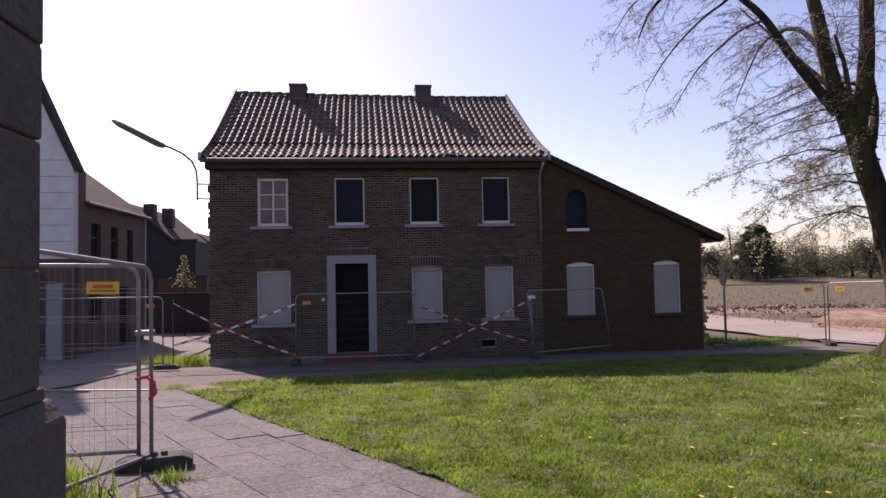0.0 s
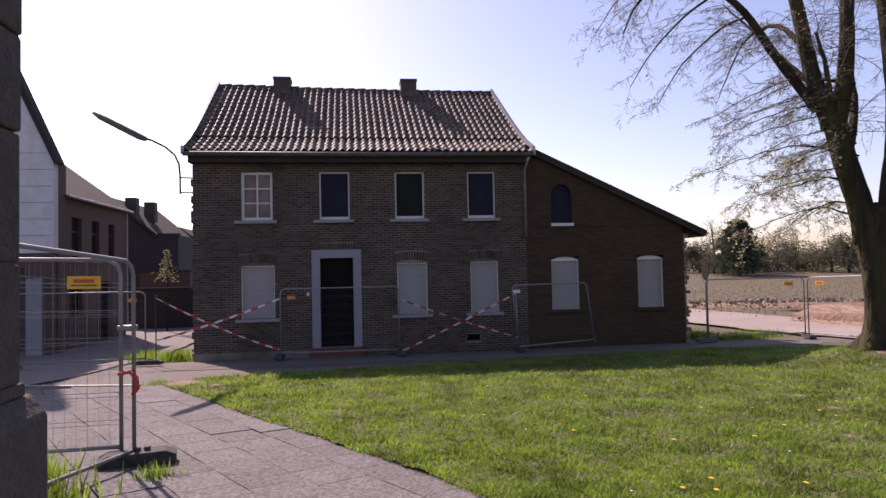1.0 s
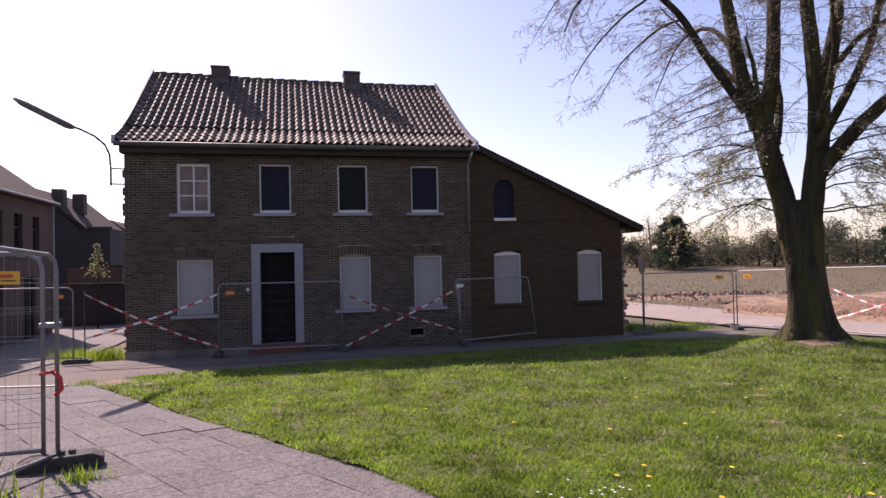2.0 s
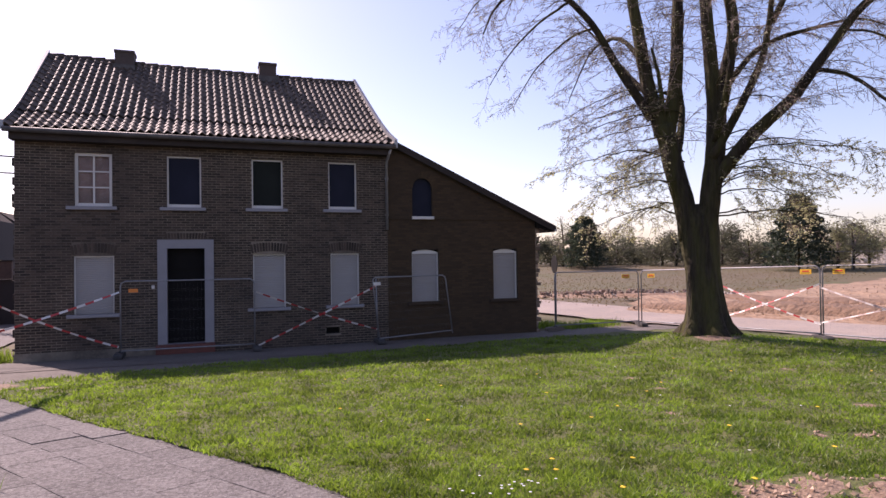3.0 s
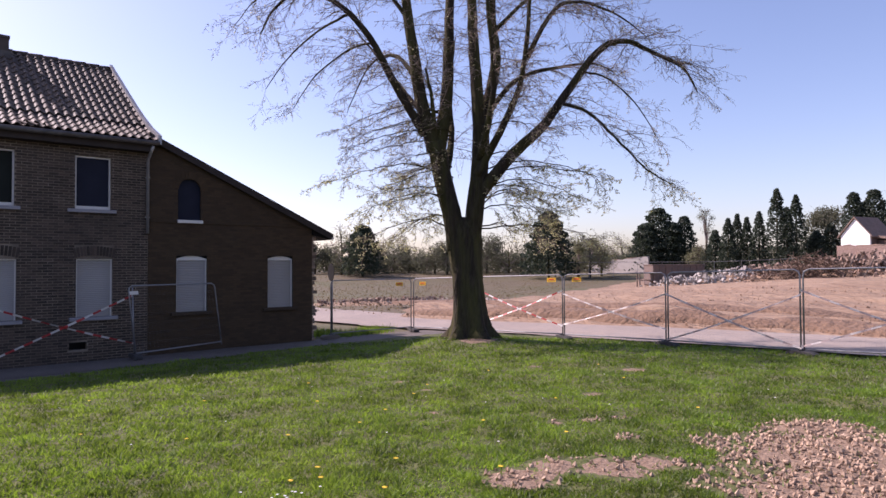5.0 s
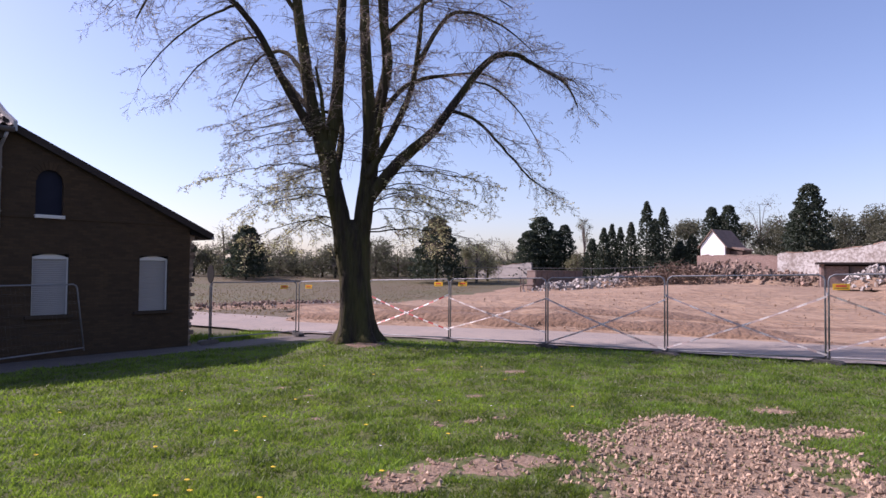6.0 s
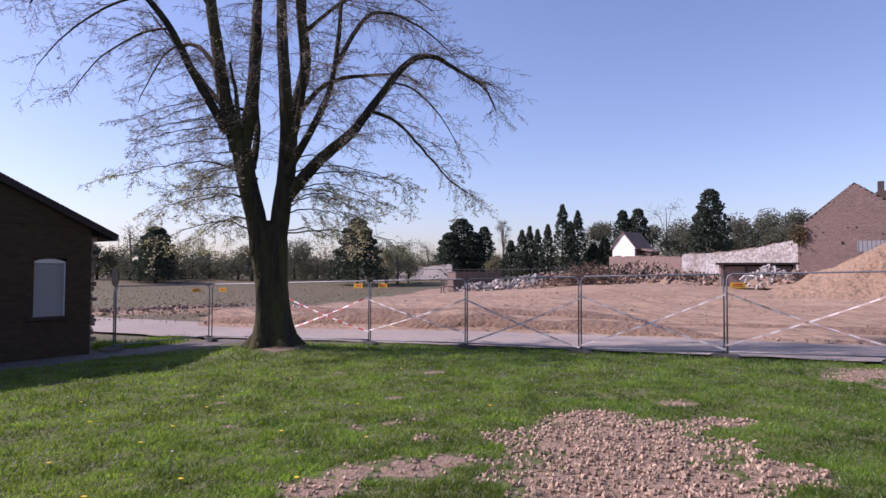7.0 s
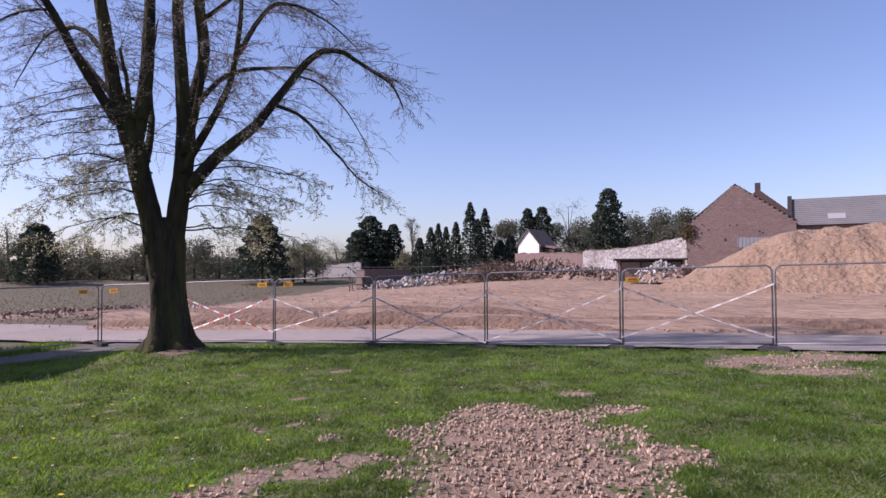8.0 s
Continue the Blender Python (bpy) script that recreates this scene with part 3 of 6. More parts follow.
# eave, gutter, verges, ridge
gut = Shape().tube([(-5.72, 19.98, 5.60), (0, 19.97, 5.575), (5.18, 19.98, 5.61)], 0.075, 10)
part("gutter", gut, M["gutter"], house, "dark weathered gutter", smooth=True)
part("fascia", Shape().box(-5.62, 20.12, 5.36, 5.04, 20.5, 5.60), M["slate"], house)
for side in (0, 1):
    v = Shape()
    pts = []
    for k in range(8):
        y, z, _ = on_slope(LENGTH * k / 7)
        pts.append((roof_x(k / 7)[side], y, z + 0.03 + (0.14 * k / 7 if side == 0 else 0.0)))
    for p, q in zip(pts, pts[1:]):
        s = -0.10 if side == 0 else 0.02
        v.add([(p[0] + s, p[1], p[2] - 0.10), (p[0] + s + 0.1, p[1], p[2] - 0.10), (p[0] + s + 0.1, p[1], p[2] + 0.17), (p[0] + s, p[1], p[2] + 0.17),
               (q[0] + s, q[1], q[2] - 0.10), (q[0] + s + 0.1, q[1], q[2] - 0.10), (q[0] + s + 0.1, q[1], q[2] + 0.17), (q[0] + s, q[1], q[2] + 0.17)],
              [(0, 1, 2, 3), (0, 4, 5, 1), (1, 5, 6, 2), (2, 6, 7, 3), (3, 7, 4, 0), (4, 7, 6, 5)])
    part("verge", v.welded(), M["zinc"], house, "pale metal verge trim")
ridge_len = 0.42
k = 0
x = -5.66
while x < 4.6:
    z = 8.90 + 0.13 * (1 - (x + 5.6) / 10.3) - 0.05 * math.sin(math.pi * (x + 5.6) / 10.3) + rng.uniform(-0.008, 0.008)
    part("ridge_tile", Shape().tube([(x, 24.74, z), (x + ridge_len + 0.03, 24.74, z + 0.012)], [0.105, 0.12], 8), M["tile"], roof, smooth=True)
    x += ridge_len
M["chim"] = material("sooty_chimney_brick", (0.075, 0.055, 0.05), 0.9, spots=[(6, 0.6, (0.05, 0.04, 0.036)), (20, 0.5, (0.1, 0.075, 0.06))], bump=0.01, bump_scale=22)
for cx in (-3.31, 1.505):
    ch = part("chimney", Shape().box(cx - 0.305, 24.4, 8.3, cx + 0.305, 25.0, 9.26), M["chim"], house, "short sooty brick chimney")
    part("cap", Shape().box(cx - 0.33, 24.37, 9.26, cx + 0.33, 25.03, 9.35), M["chim"], ch, bevel=0.01)
    part("flashing", Shape().box(cx - 0.345, 24.27, 8.6, cx + 0.345, 24.4, 8.82), M["gutter"], ch)
part("downpipe", Shape().tube([(5.02, 20.02, 5.52), (4.99, 20.25, 5.30), (4.98, 20.43, 5.15), (4.98, 20.43, 2.93)], 0.045, 10), M["zinc"], house, "grey zinc downpipe ending in mid-wall", smooth=True)
for z in (4.6, 3.4):
    part("pipe_clip", Shape().box(4.92, 20.40, z, 5.04, 20.5, z + 0.03), M["zinc"], house)

# ---------------------------------------------------------------- side wing
top_line = lambda x: 5.86 - (x - 5.0) * 0.4662  # noqa: E731
ARCH = (5.88, 6.59, 3.38, 4.68)
holes_side = [(a, b, DZ0, DZ1) for a, b in SIDE] + [ARCH]
wing = thing("side_wing", "brown brick side wing with a dark lean-to roof", "house")
wfront = part("wall", wall_with_holes(5.002, 10.5, -1.0, 6.0, WALL_Y + 0.004, WALL_Y + 0.35, holes_side, top_line).welded(), M["annexm"], wing, "brown brick gable front")
bricks = brick_rows(5.01, 10.5, -0.80, 5.9, holes_side, top=top_line)
part("brickwork", brickwork(bricks, WALL_Y + 0.004, rng, 0.006, 0.004), M["annex"], wfront, "smooth brown bricks in dark joints")["kind"] = "stuff"
part("wall", Shape().box(10.15, WALL_Y + 0.35, -1.0, 10.5, 29, 3.25), M["annex"], wing)
part("wall", Shape().prism([(5.002, -1), (10.5, -1), (10.5, 3.29), (5.002, 5.86)], 28.65, 29), M["annex"], wing)
part("band", Shape().box(5.05, WALL_Y - 0.03, 3.27, 10.45, WALL_Y + 0.01, 3.35), M["annex"], wing, "thin projecting brick band", bevel=0.006)
wr = part("roof", Shape().prism([(5.0, 5.88), (11.28, 2.95), (11.30, 3.07), (5.0, 6.00)], 20.36, 29.2), M["slate"], wing, "dark lean-to roof with a thick edge")
part("bargeboard", Shape().prism([(5.0, 5.76), (11.20, 2.87), (11.22, 2.98), (5.0, 5.88)], 20.33, 20.37), M["slate"], wr)
part("eaves_soffit", Shape().prism([(10.5, 3.02), (11.2, 2.86), (11.2, 2.94), (10.5, 3.28)], 20.42, 29), M["dark"], wr)
part("gutter", Shape().tube([(11.28, 20.4, 2.93), (11.28, 29.1, 2.90)], 0.06, 8), M["zinc"], wr)
for a, b in SIDE:
    shutter_window(a, b, wing, ledge="annexm")
aw = part("arched_window", Shape().box(ARCH[0], WALL_Y + 0.12, ARCH[2], ARCH[1], WALL_Y + 0.14, ARCH[3]), M["blue_board"], wing, "dark round-headed attic window")
ring = Shape()
cx = (ARCH[0] + ARCH[1]) / 2
for k in range(13):
    a0 = math.pi * k / 13
    a1 = math.pi * (k + 0.86) / 13
    q = [(cx + r * math.cos(t), 4.35 + r * math.sin(t)) for r, t in ((0.335, a0), (0.56, a0), (0.56, a1), (0.335, a1))]
    ring.prism(q, WALL_Y - 0.012, WALL_Y + 0.05)
part("arch", ring, M["annex"], aw, "brick arch ring")
corner = Shape()
for sx in (0, 1):
    pts = [(ARCH[sx], 4.35)] + [(cx + 0.355 * math.cos(t), 4.35 + 0.355 * math.sin(t)) for t in ([math.pi - math.pi / 2 * k / 6 for k in range(7)] if sx == 0 else [math.pi / 2 * k / 6 for k in range(7)])] + [(ARCH[sx], 4.70)]
    corner.prism(pts if sx else pts[::-1], WALL_Y + 0.002, WALL_Y + 0.11)
part("spandrel", corner, M["annexm"], aw)
sill(ARCH[0] - 0.03, ARCH[1] + 0.03, ARCH[2], aw, M["white"])
# ragged outer corner of broken bricks and stones
M["rubble_stone"] = material("ragged_masonry", (0.2, 0.14, 0.1), 0.95, spots=[(3, 0.6, (0.12, 0.08, 0.06)), (12, 0.6, (0.3, 0.24, 0.18))], bump=0.02, bump_scale=14, vary=0.4)
z = -0.8
while z < 3.0:
    h = rng.choice((0.077, 0.155, 0.12))
    part("corner_stone", Shape().box(10.40, WALL_Y + 0.01 + rng.uniform(0, 0.03), z, 10.50 + rng.uniform(0.02, 0.22), WALL_Y + 0.34, z + h - 0.012), M["rubble_stone"], wing, "broken masonry at the outer corner", bevel=0.008)
    z += h
z = -0.6
while z < 5.2:
    h = rng.choice((0.077, 0.155, 0.23))
    part("corner_brick", Shape().box(-5.58 - rng.uniform(0.01, 0.07), WALL_Y + 0.004, z, -5.56, WALL_Y + 0.25, z + h - 0.014), M["brick"], house, bevel=0.006)
    z += h + rng.choice((0.0, 0.08, 0.3))

# ---------------------------------------------------------------- lamp on the house corner
lamp = thing("street_lamp", "long grey street lamp head on a curved wall bracket", "street lamp")
arm = [(-5.93, 20.45, 4.42), (-5.93, 20.45, 4.95), (-5.95, 20.40, 5.35), (-6.0, 20.15, 5.58), (-6.05, 19.4, 5.68), (-6.10, 18.4, 5.66), (-6.13, 17.85, 5.62)]
part("pole", Shape().tube(arm, 0.03, 8), M["gutter"], lamp, "grey bent steel arm", smooth=True)
for z in (4.47, 4.93):
    part("bracket", Shape().tube([(-5.93, 20.45, z), (-5.5, 20.55, z)], 0.022, 6), M["gutter"], lamp)
head = Shape()
hp = [(Vector((-6.12, 17.9, 5.60)), 0.09, 0.06), (Vector((-6.16, 17.7, 5.60)), 0.13, 0.07), (Vector((-6.55, 16.2, 5.76)), 0.11, 0.06), (Vector((-6.62, 15.9, 5.80)), 0.05, 0.03)]
ax = (hp[-1][0] - hp[0][0]).normalized()
sd = ax.cross(Vector((0, 0, 1))).normalized()
up = sd.cross(ax)
base = len(head.v)
for c, w, h in hp:
    for j in range(10):
        t = 2 * math.pi * j / 10
        head.v.append(tuple(c + sd * w * math.cos(t) + up * h * math.sin(t)))
for i in range(3):
    for j in range(10):
        head.f.append((i * 10 + j, i * 10 + (j + 1) % 10, (i + 1) * 10 + (j + 1) % 10, (i + 1) * 10 + j))
head.f += [tuple(range(9, -1, -1)), tuple(range(30, 40))]
part("lamp_head", head, M["zinc"], lamp, "long grey lamp housing", smooth=True)

# ---------------------------------------------------------------- site fences
M["rubber"] = material("dark_fence_foot", (0.035, 0.033, 0.032), 0.9, spots=[(8, 0.5, (0.09, 0.085, 0.08))], bump=0.006, bump_scale=40)
M["yellow"] = material("yellow_plastic_sign", (0.75, 0.42, 0.02), 0.5, spots=[(5, 0.3, (0.55, 0.32, 0.05))])
M["red"] = material("red_plastic", (0.55, 0.03, 0.03), 0.5)
M["tape_white"] = material("white_tape", (0.6, 0.58, 0.56), 0.45)
M["tape_red"] = material("red_tape", (0.42, 0.035, 0.035), 0.45)
M["old_tape"] = material("faded_tape", (0.5, 0.45, 0.41), 0.5)
M["faded_red"] = material("faded_red_tape", (0.36, 0.27, 0.24), 0.6)
M["sign_matte"] = material("matte_dark_sign_back", (0.02, 0.02, 0.02), 0.9, spec=0.1)
M["sign_orange"] = material("orange_plastic_sign", (0.7, 0.2, 0.03), 0.5)


def mix3(a, b, f):
    return Vector(a) * (1 - f) + Vector(b) * f


def fence_panel(bl, br, tr, tl, label, sign=None, wires=34, radius=0.021, wire=0.0011):
    """A mesh site-fence panel between four corners; sign: (fraction along, fraction up, material)."""
    ob = thing("mesh_fence", label, "fence", "site fence panels", at=tuple(bl))
    o = Vector(bl)
    c = [Vector(p) - o for p in (bl, br, tr, tl)]

    def at(f, g):
        return mix3(mix3(c[0], c[1], f), mix3(c[3], c[2], f), g)

    part("frame", Shape().tube([at(0, 0), at(0, 0.93), at(0.008, 0.972), at(0.035, 1), at(0.965, 1), at(0.992, 0.972), at(1, 0.93), at(1, 0)], radius, 8).tube([at(0, 0.045), at(1, 0.045)], radius, 8), M["galv"], ob, "galvanised tube frame", smooth=True)
    w = Shape()
    for k in range(1, wires):
        w.tube([at(k / wires, 0.045), at(k / wires, 1)], wire * 0.6, 3, False)
    for g in (0.16, 0.30, 0.44, 0.58, 0.72, 0.86):
        w.tube([at(0, g), at(1, g)], wire, 3, False)
        w.tube([at(0, g + 0.022), at(1, g + 0.022)], wire, 3, False)
    part("wire_mesh", w, M["galv"], ob, "thin welded wire mesh")
    if sign:
        f, g, mat = sign
        ax = (c[1] - c[0]).normalized()
        up = (c[3] - c[0]).normalized()
        n = ax.cross(up)
        p = at(f, g)
        if n.dot(Vector((-0.2, 0.2, 1.9)) - (p + o)) < 0:
            n = -n
        half = 0.15 if mat is M["yellow"] and o.y < 8 and o.x < 0 else 0.17 if mat is M["yellow"] else 0.12
        ex = ax * half
        uy = up * half * 0.42

        def plate(sx, sy, d0, d1, cx=0.0, cy=0.0):
            q = [p + ex * (cx + i) + uy * (cy + j) for i, j in ((-sx, -sy), (sx, -sy), (sx, sy), (-sx, sy))]
            return Shape().add([v + n * d0 for v in q] + [v + n * d1 for v in q], [(3, 2, 1, 0), (4, 5, 6, 7), (0, 1, 5, 4), (1, 2, 6, 5), (2, 3, 7, 6), (3, 0, 4, 7)])
        s = part("sign_plate", plate(1, 1, 0.01, 0.018), mat, ob, "small plastic hire-firm plate")
        if mat is M["yellow"]:
            part("lettering_bar", plate(0.62, 0.26, 0.018, 0.021, 0, 0.25), M["red"], s)
            part("lettering_bar", plate(0.78, 0.10, 0.018, 0.021, 0, -0.45), M["rubber"], s)
    return ob


def fence_foot(x, y, turn=0.0, mat=None):
    z = lie(x, y)
    ob = thing("ballast_block", "dark recycled-rubber ballast block under a fence joint", "ballast block", "ballast blocks", at=(x, y, z + 0.01), turn=turn)
    sh = Shape().prism([(-0.36, 0), (0.36, 0), (0.36, 0.09), (0.26, 0.135), (-0.26, 0.135), (-0.36, 0.09)], -0.115, 0.115)
    part("block", sh, mat or M["rubber"], ob, bevel=0.012)
    part("socket", Shape().tube([(0.0, 0, 0.12), (0.0, 0, 0.17)], 0.032, 8).tube([(0.09, 0, 0.12), (0.09, 0, 0.17)], 0.032, 8), M["rubber"], ob)


def upright(p, q, label, sign=None, lift=0.1, tall=2.0):
    zp, zq = lie(*p) + lift, lie(*q) + lift
    return fence_panel((*p, zp), (*q, zq), (*q, zq + tall), (*p, zp + tall), label, sign)


PLAIN = "galvanised steel mesh fence panel standing along the road"
posts = [(17.75, -4.25), (17.22, -0.72), (16.69, 2.82), (16.07, 6.34), (16.03, 9.88), (15.72, 13.36), (15.34, 16.84), (14.86, 20.3)]
signs = {1: (0.93, 0.86, M["yellow"]), 4: (0.86, 0.92, M["yellow"]), 5: (0.12, 0.92, M["yellow"]), 6: (0.85, 0.90, M["yellow"])}
for i, (p, q) in enumerate(zip(posts, posts[1:])):
    d = (Vector(q) - Vector(p)).normalized() * 0.035
    upright((p[0] + d.x, p[1] + d.y), (q[0] - d.x, q[1] - d.y), PLAIN, signs.get(i))
    fence_foot(*q, 75)
fence_foot(*posts[0], 75)
upright((14.80, 20.36), (11.15, 20.30), "galvanised steel mesh fence panel between house corner and road", (0.16, 0.90, M["yellow"]))
fence_foot(11.1, 20.28, 5, M["pave"])
# in front of the door
upright((-2.83, 19.5), (0.70, 19.5), "galvanised mesh fence panel standing before the front door", (0.09, 0.87, M["sign_orange"]))
fence_foot(-2.86, 19.5, 90)
fence_foot(0.76, 19.5, 90)
fence_panel((4.42, 19.35, -0.60), (7.02, 19.85, -0.52), (6.78, 19.85, 1.40), (4.20, 19.35, 1.39), "narrow mesh fence panel leaning in front of the side wing", (0.05, 0.9, M["white"]), 24)
pole = thing("steel_pole", "single loose galvanised fence post before the wall", "fence post", at=(4.42, 19.55, lie(4.42, 19.55)))
part("tube", Shape().tube([(0, 0, 0), (-0.06, 0, 2.02)], 0.021, 8), M["galv"], pole, smooth=True)
part("cap", Shape().tube([(-0.06, 0, 2.02), (-0.061, 0, 2.035)], 0.024, 8), M["rubber"], pole)
fence_foot(4.42, 19.4, 90)
# beside the street
upright((-6.60, 19.3), (-10.05, 18.95), "galvanised mesh fence panel closing the side street", (0.10, 0.88, M["sign_orange"]))
upright((-10.12, 18.9), (-13.5, 18.2), "galvanised mesh fence panel closing the side street")
fence_foot(-6.5, 19.28, 0)
fence_foot(-10.1, 18.9, 0)
tp = thing("steel_pole", "thin dark steel post holding barrier tape", "post", at=(-6.32, 19.32, lie(-6.32, 19.32)))
part("tube", Shape().tube([(0, 0, 0), (0, 0, 1.95)], 0.018, 8), M["rubber"], tp)
part("hook", Shape().tube([(0, 0, 1.93), (0.03, -0.02, 1.99), (-0.02, -0.03, 2.0)], 0.009, 6), M["galv"], tp)
# close to the pillar
near = "galvanised mesh fence panel with a yellow plate beside the path"
near_fence = fence_panel((-2.80, 6.98, 0.13), (-6.24, 6.50, 0.20), (-6.24, 6.50, 2.18), (-2.80, 6.98, 2.10), near, (0.095, 0.885, M["yellow"]), wire=0.0028)
fence_panel((-2.66, 6.93, 0.10), (-3.42, 3.50, 0.32), (-3.42, 3.50, 2.34), (-2.66, 6.93, 2.08), "galvanised mesh fence panel running towards the stone pillar")
fence_foot(-2.62, 6.90, 15)
part("collar", Shape().box(-0.02, -0.06, 1.26, 0.16, 0.03, 1.31), M["galv"], near_fence, "steel clamp", bevel=0.01)
part("tie", Shape().tube([(0.12, -0.08, 0.84), (0.18, -0.09, 0.79), (0.19, -0.08, 0.68), (0.13, -0.07, 0.62)], 0.02, 6).tube([(0.0, -0.08, 0.83), (0.13, -0.09, 0.85)], 0.018, 6).welded(), M["red"], near_fence, "red plastic tie", smooth=True)


def barrier_tape(a, b, sag, faded=False, width=0.058):
    """Red and white tape between two points, with a slight sag and twist."""
    a, b = Vector(a), Vector(b)
    n = max(6, int((b - a).length / 0.21))
    ob = thing("barrier_tape", "faded pale barrier tape tied across the fence" if faded else "red and white striped barrier tape hanging slack", "barrier tape", "barrier tapes", at=tuple(a))
    band, slots = Shape(), []
    ax = (b - a).normalized()
    up0 = (Vector((0, 0, 1)) - ax * ax.z).normalized()
    side = ax.cross(up0)
    pts = []
    for i in range(n + 1):
        f = i / n
        p = (b - a) * f - Vector((0, 0, sag * 4 * f * (1 - f)))
        t = 1.1 * noise.noise((a.x + f * 3, a.z * 5, b.x)) + 0.4
        u = (up0 * math.cos(t) + side * math.sin(t)) * width / 2
        pts.append((p - u, p + u))
    off = side * 0.0012
    for p, q in pts:
        band.v += [tuple(p - off), tuple(q - off), tuple(p + off), tuple(q + off)]
    for i in range(n):
        g = 4 * i
        band.f += [(g, g + 4, g + 5, g + 1), (g + 3, g + 7, g + 6, g + 2), (g + 2, g + 6, g + 4, g), (g + 1, g + 5, g + 7, g + 3)]
        slots += [i % 2] * 4
    band_mesh = band.mesh("band", M["old_tape"] if faded else M["tape_white"])
    band_mesh.materials.append(M["faded_red"] if faded else M["tape_red"])
    band_mesh.polygons.foreach_set("material_index", slots)
    part("band", band_mesh, None, ob)
    part("knot", Shape().tube([(b - a) * 0.995 + Vector((0, 0, -0.03)), (b - a) + Vector((0, 0, 0.03))], 0.02, 6), M["old_tape"], ob)


barrier_tape((-6.32, 19.30, 1.28), (-2.88, 19.45, -0.35), 0.10)
barrier_tape((-2.86, 19.45, 1.15), (-6.30, 19.28, 0.05), 0.06)
barrier_tape((0.74, 19.45, 1.05), (4.35, 19.4, -0.22), 0.05)
barrier_tape((0.80, 19.45, -0.52), (4.32, 19.4, 1.12), 0.02)


def cross_tapes(i, faded, hi=1.65, lo=0.35):
    p, q = posts[i], posts[i + 1]
    zp, zq = lie(*p), lie(*q)
    barrier_tape((p[0] - 0.04, p[1], zp + hi), (q[0] - 0.04, q[1], zq + lo), 0.05, faded, 0.045)
    barrier_tape((p[0] - 0.05, p[1], zp + lo), (q[0] - 0.05, q[1], zq + hi), 0.05, faded, 0.045)


cross_tapes(1, True)
cross_tapes(2, True, 1.6, 0.25)
cross_tapes(3, True, 1.5, 0.2)
cross_tapes(5, False, 1.6, 0.45)
cross_tapes(4, True, 1.5, 0.5)

# ---------------------------------------------------------------- stone pillar
pillar = thing("stone_pillar", "grey weathered stone buttress with a sloping plinth", "pillar")
prng = random.Random(3)
z = -0.2
heights = [0.55, 0.60, 0.45, 0.62, 0.5, 0.62, 0.55, 0.6, 0.6]
part("plinth", Shape().prism([(-3.75, -0.2), (-1.83, -0.2), (-1.83, 1.30), (-1.90, 1.40), (-3.75, 1.40)], 2.0, 3.42), M["stone"], pillar, "chamfered stone plinth", bevel=0.02)
part("weathering", Shape().prism([(-3.70, 1.40), (-1.90, 1.40), (-1.905, 1.46), (-3.70, 1.46)], 2.1, 3.36), M["stone"], pillar, bevel=0.01)
z = 1.46
for h in heights:
    part("stone_block", Shape().box(-3.6 + prng.uniform(0, 0.01), 2.2, z, -1.905 + prng.uniform(-0.008, 0.012), 3.32 + prng.uniform(-0.008, 0.008), z + h - 0.008), M["stone"], pillar, bevel=0.016)
    z += h
part("core", Shape().box(-3.58, 2.22, 1.4, -1.925, 3.30, z - 0.05), M["mortar"], pillar)

# ---------------------------------------------------------------- traffic sign seen from behind
sx, sy = 12.45, 22.5
sign = thing("traffic_sign", "round traffic sign on a grey post seen edge-on", "traffic sign", at=(sx, sy, lie(sx, sy)), turn=-100)
part("post", Shape().tube([(0, 0, -0.1), (0, 0, 2.75)], 0.03, 8), M["galv"], sign, smooth=True)
disc = Shape()
k = 24
disc.add([(0.36 * math.cos(2 * math.pi * i / k), -0.035, 2.45 + 0.36 * math.sin(2 * math.pi * i / k)) for i in range(k)] + [(0.36 * math.cos(2 * math.pi * i / k), -0.055, 2.45 + 0.36 * math.sin(2 * math.pi * i / k)) for i in range(k)],
         [tuple(range(k)), tuple(range(2 * k - 1, k - 1, -1))] + [(i, i + k, (i + 1) % k + k, (i + 1) % k) for i in range(k)])
part("disc", disc, M["sign_matte"], sign, "dark back of a round sign")
part("clip", Shape().box(-0.06, -0.04, 2.40, 0.06, 0.035, 2.44).box(-0.06, -0.04, 2.55, 0.06, 0.035, 2.59), M["galv"], sign)

# ---------------------------------------------------------------- linden tree
tree = thing("linden_tree", "old linden with forked dark trunk and first pale leaves", "tree", at=(*TREE, lie(*TREE)))
TU = Vector((0.743, -0.669, 0))
TV = Vector((0.669, 0.743, 0))
Z0 = lie(*TREE)
trng = random.Random(11)


def tp3(u, z, v=0.0):
    return TU * u + TV * v + Vector((0, 0, z - Z0))


def curve(pts, n=5):
    """A smooth line through points."""
    out = []
    P = [pts[0]] + list(pts) + [pts[-1]]
    for i in range(1, len(P) - 2):
        for k in range(n):
            t = k / n
            a, b, c, d = P[i - 1], P[i], P[i + 1], P[i + 2]
            out.append(0.5 * ((2 * b) + (c - a) * t + (2 * a - 5 * b + 4 * c - d) * t * t + (3 * b - a - 3 * c + d) * t * t * t))
    out.append(pts[-1])
    return out


limbs = []


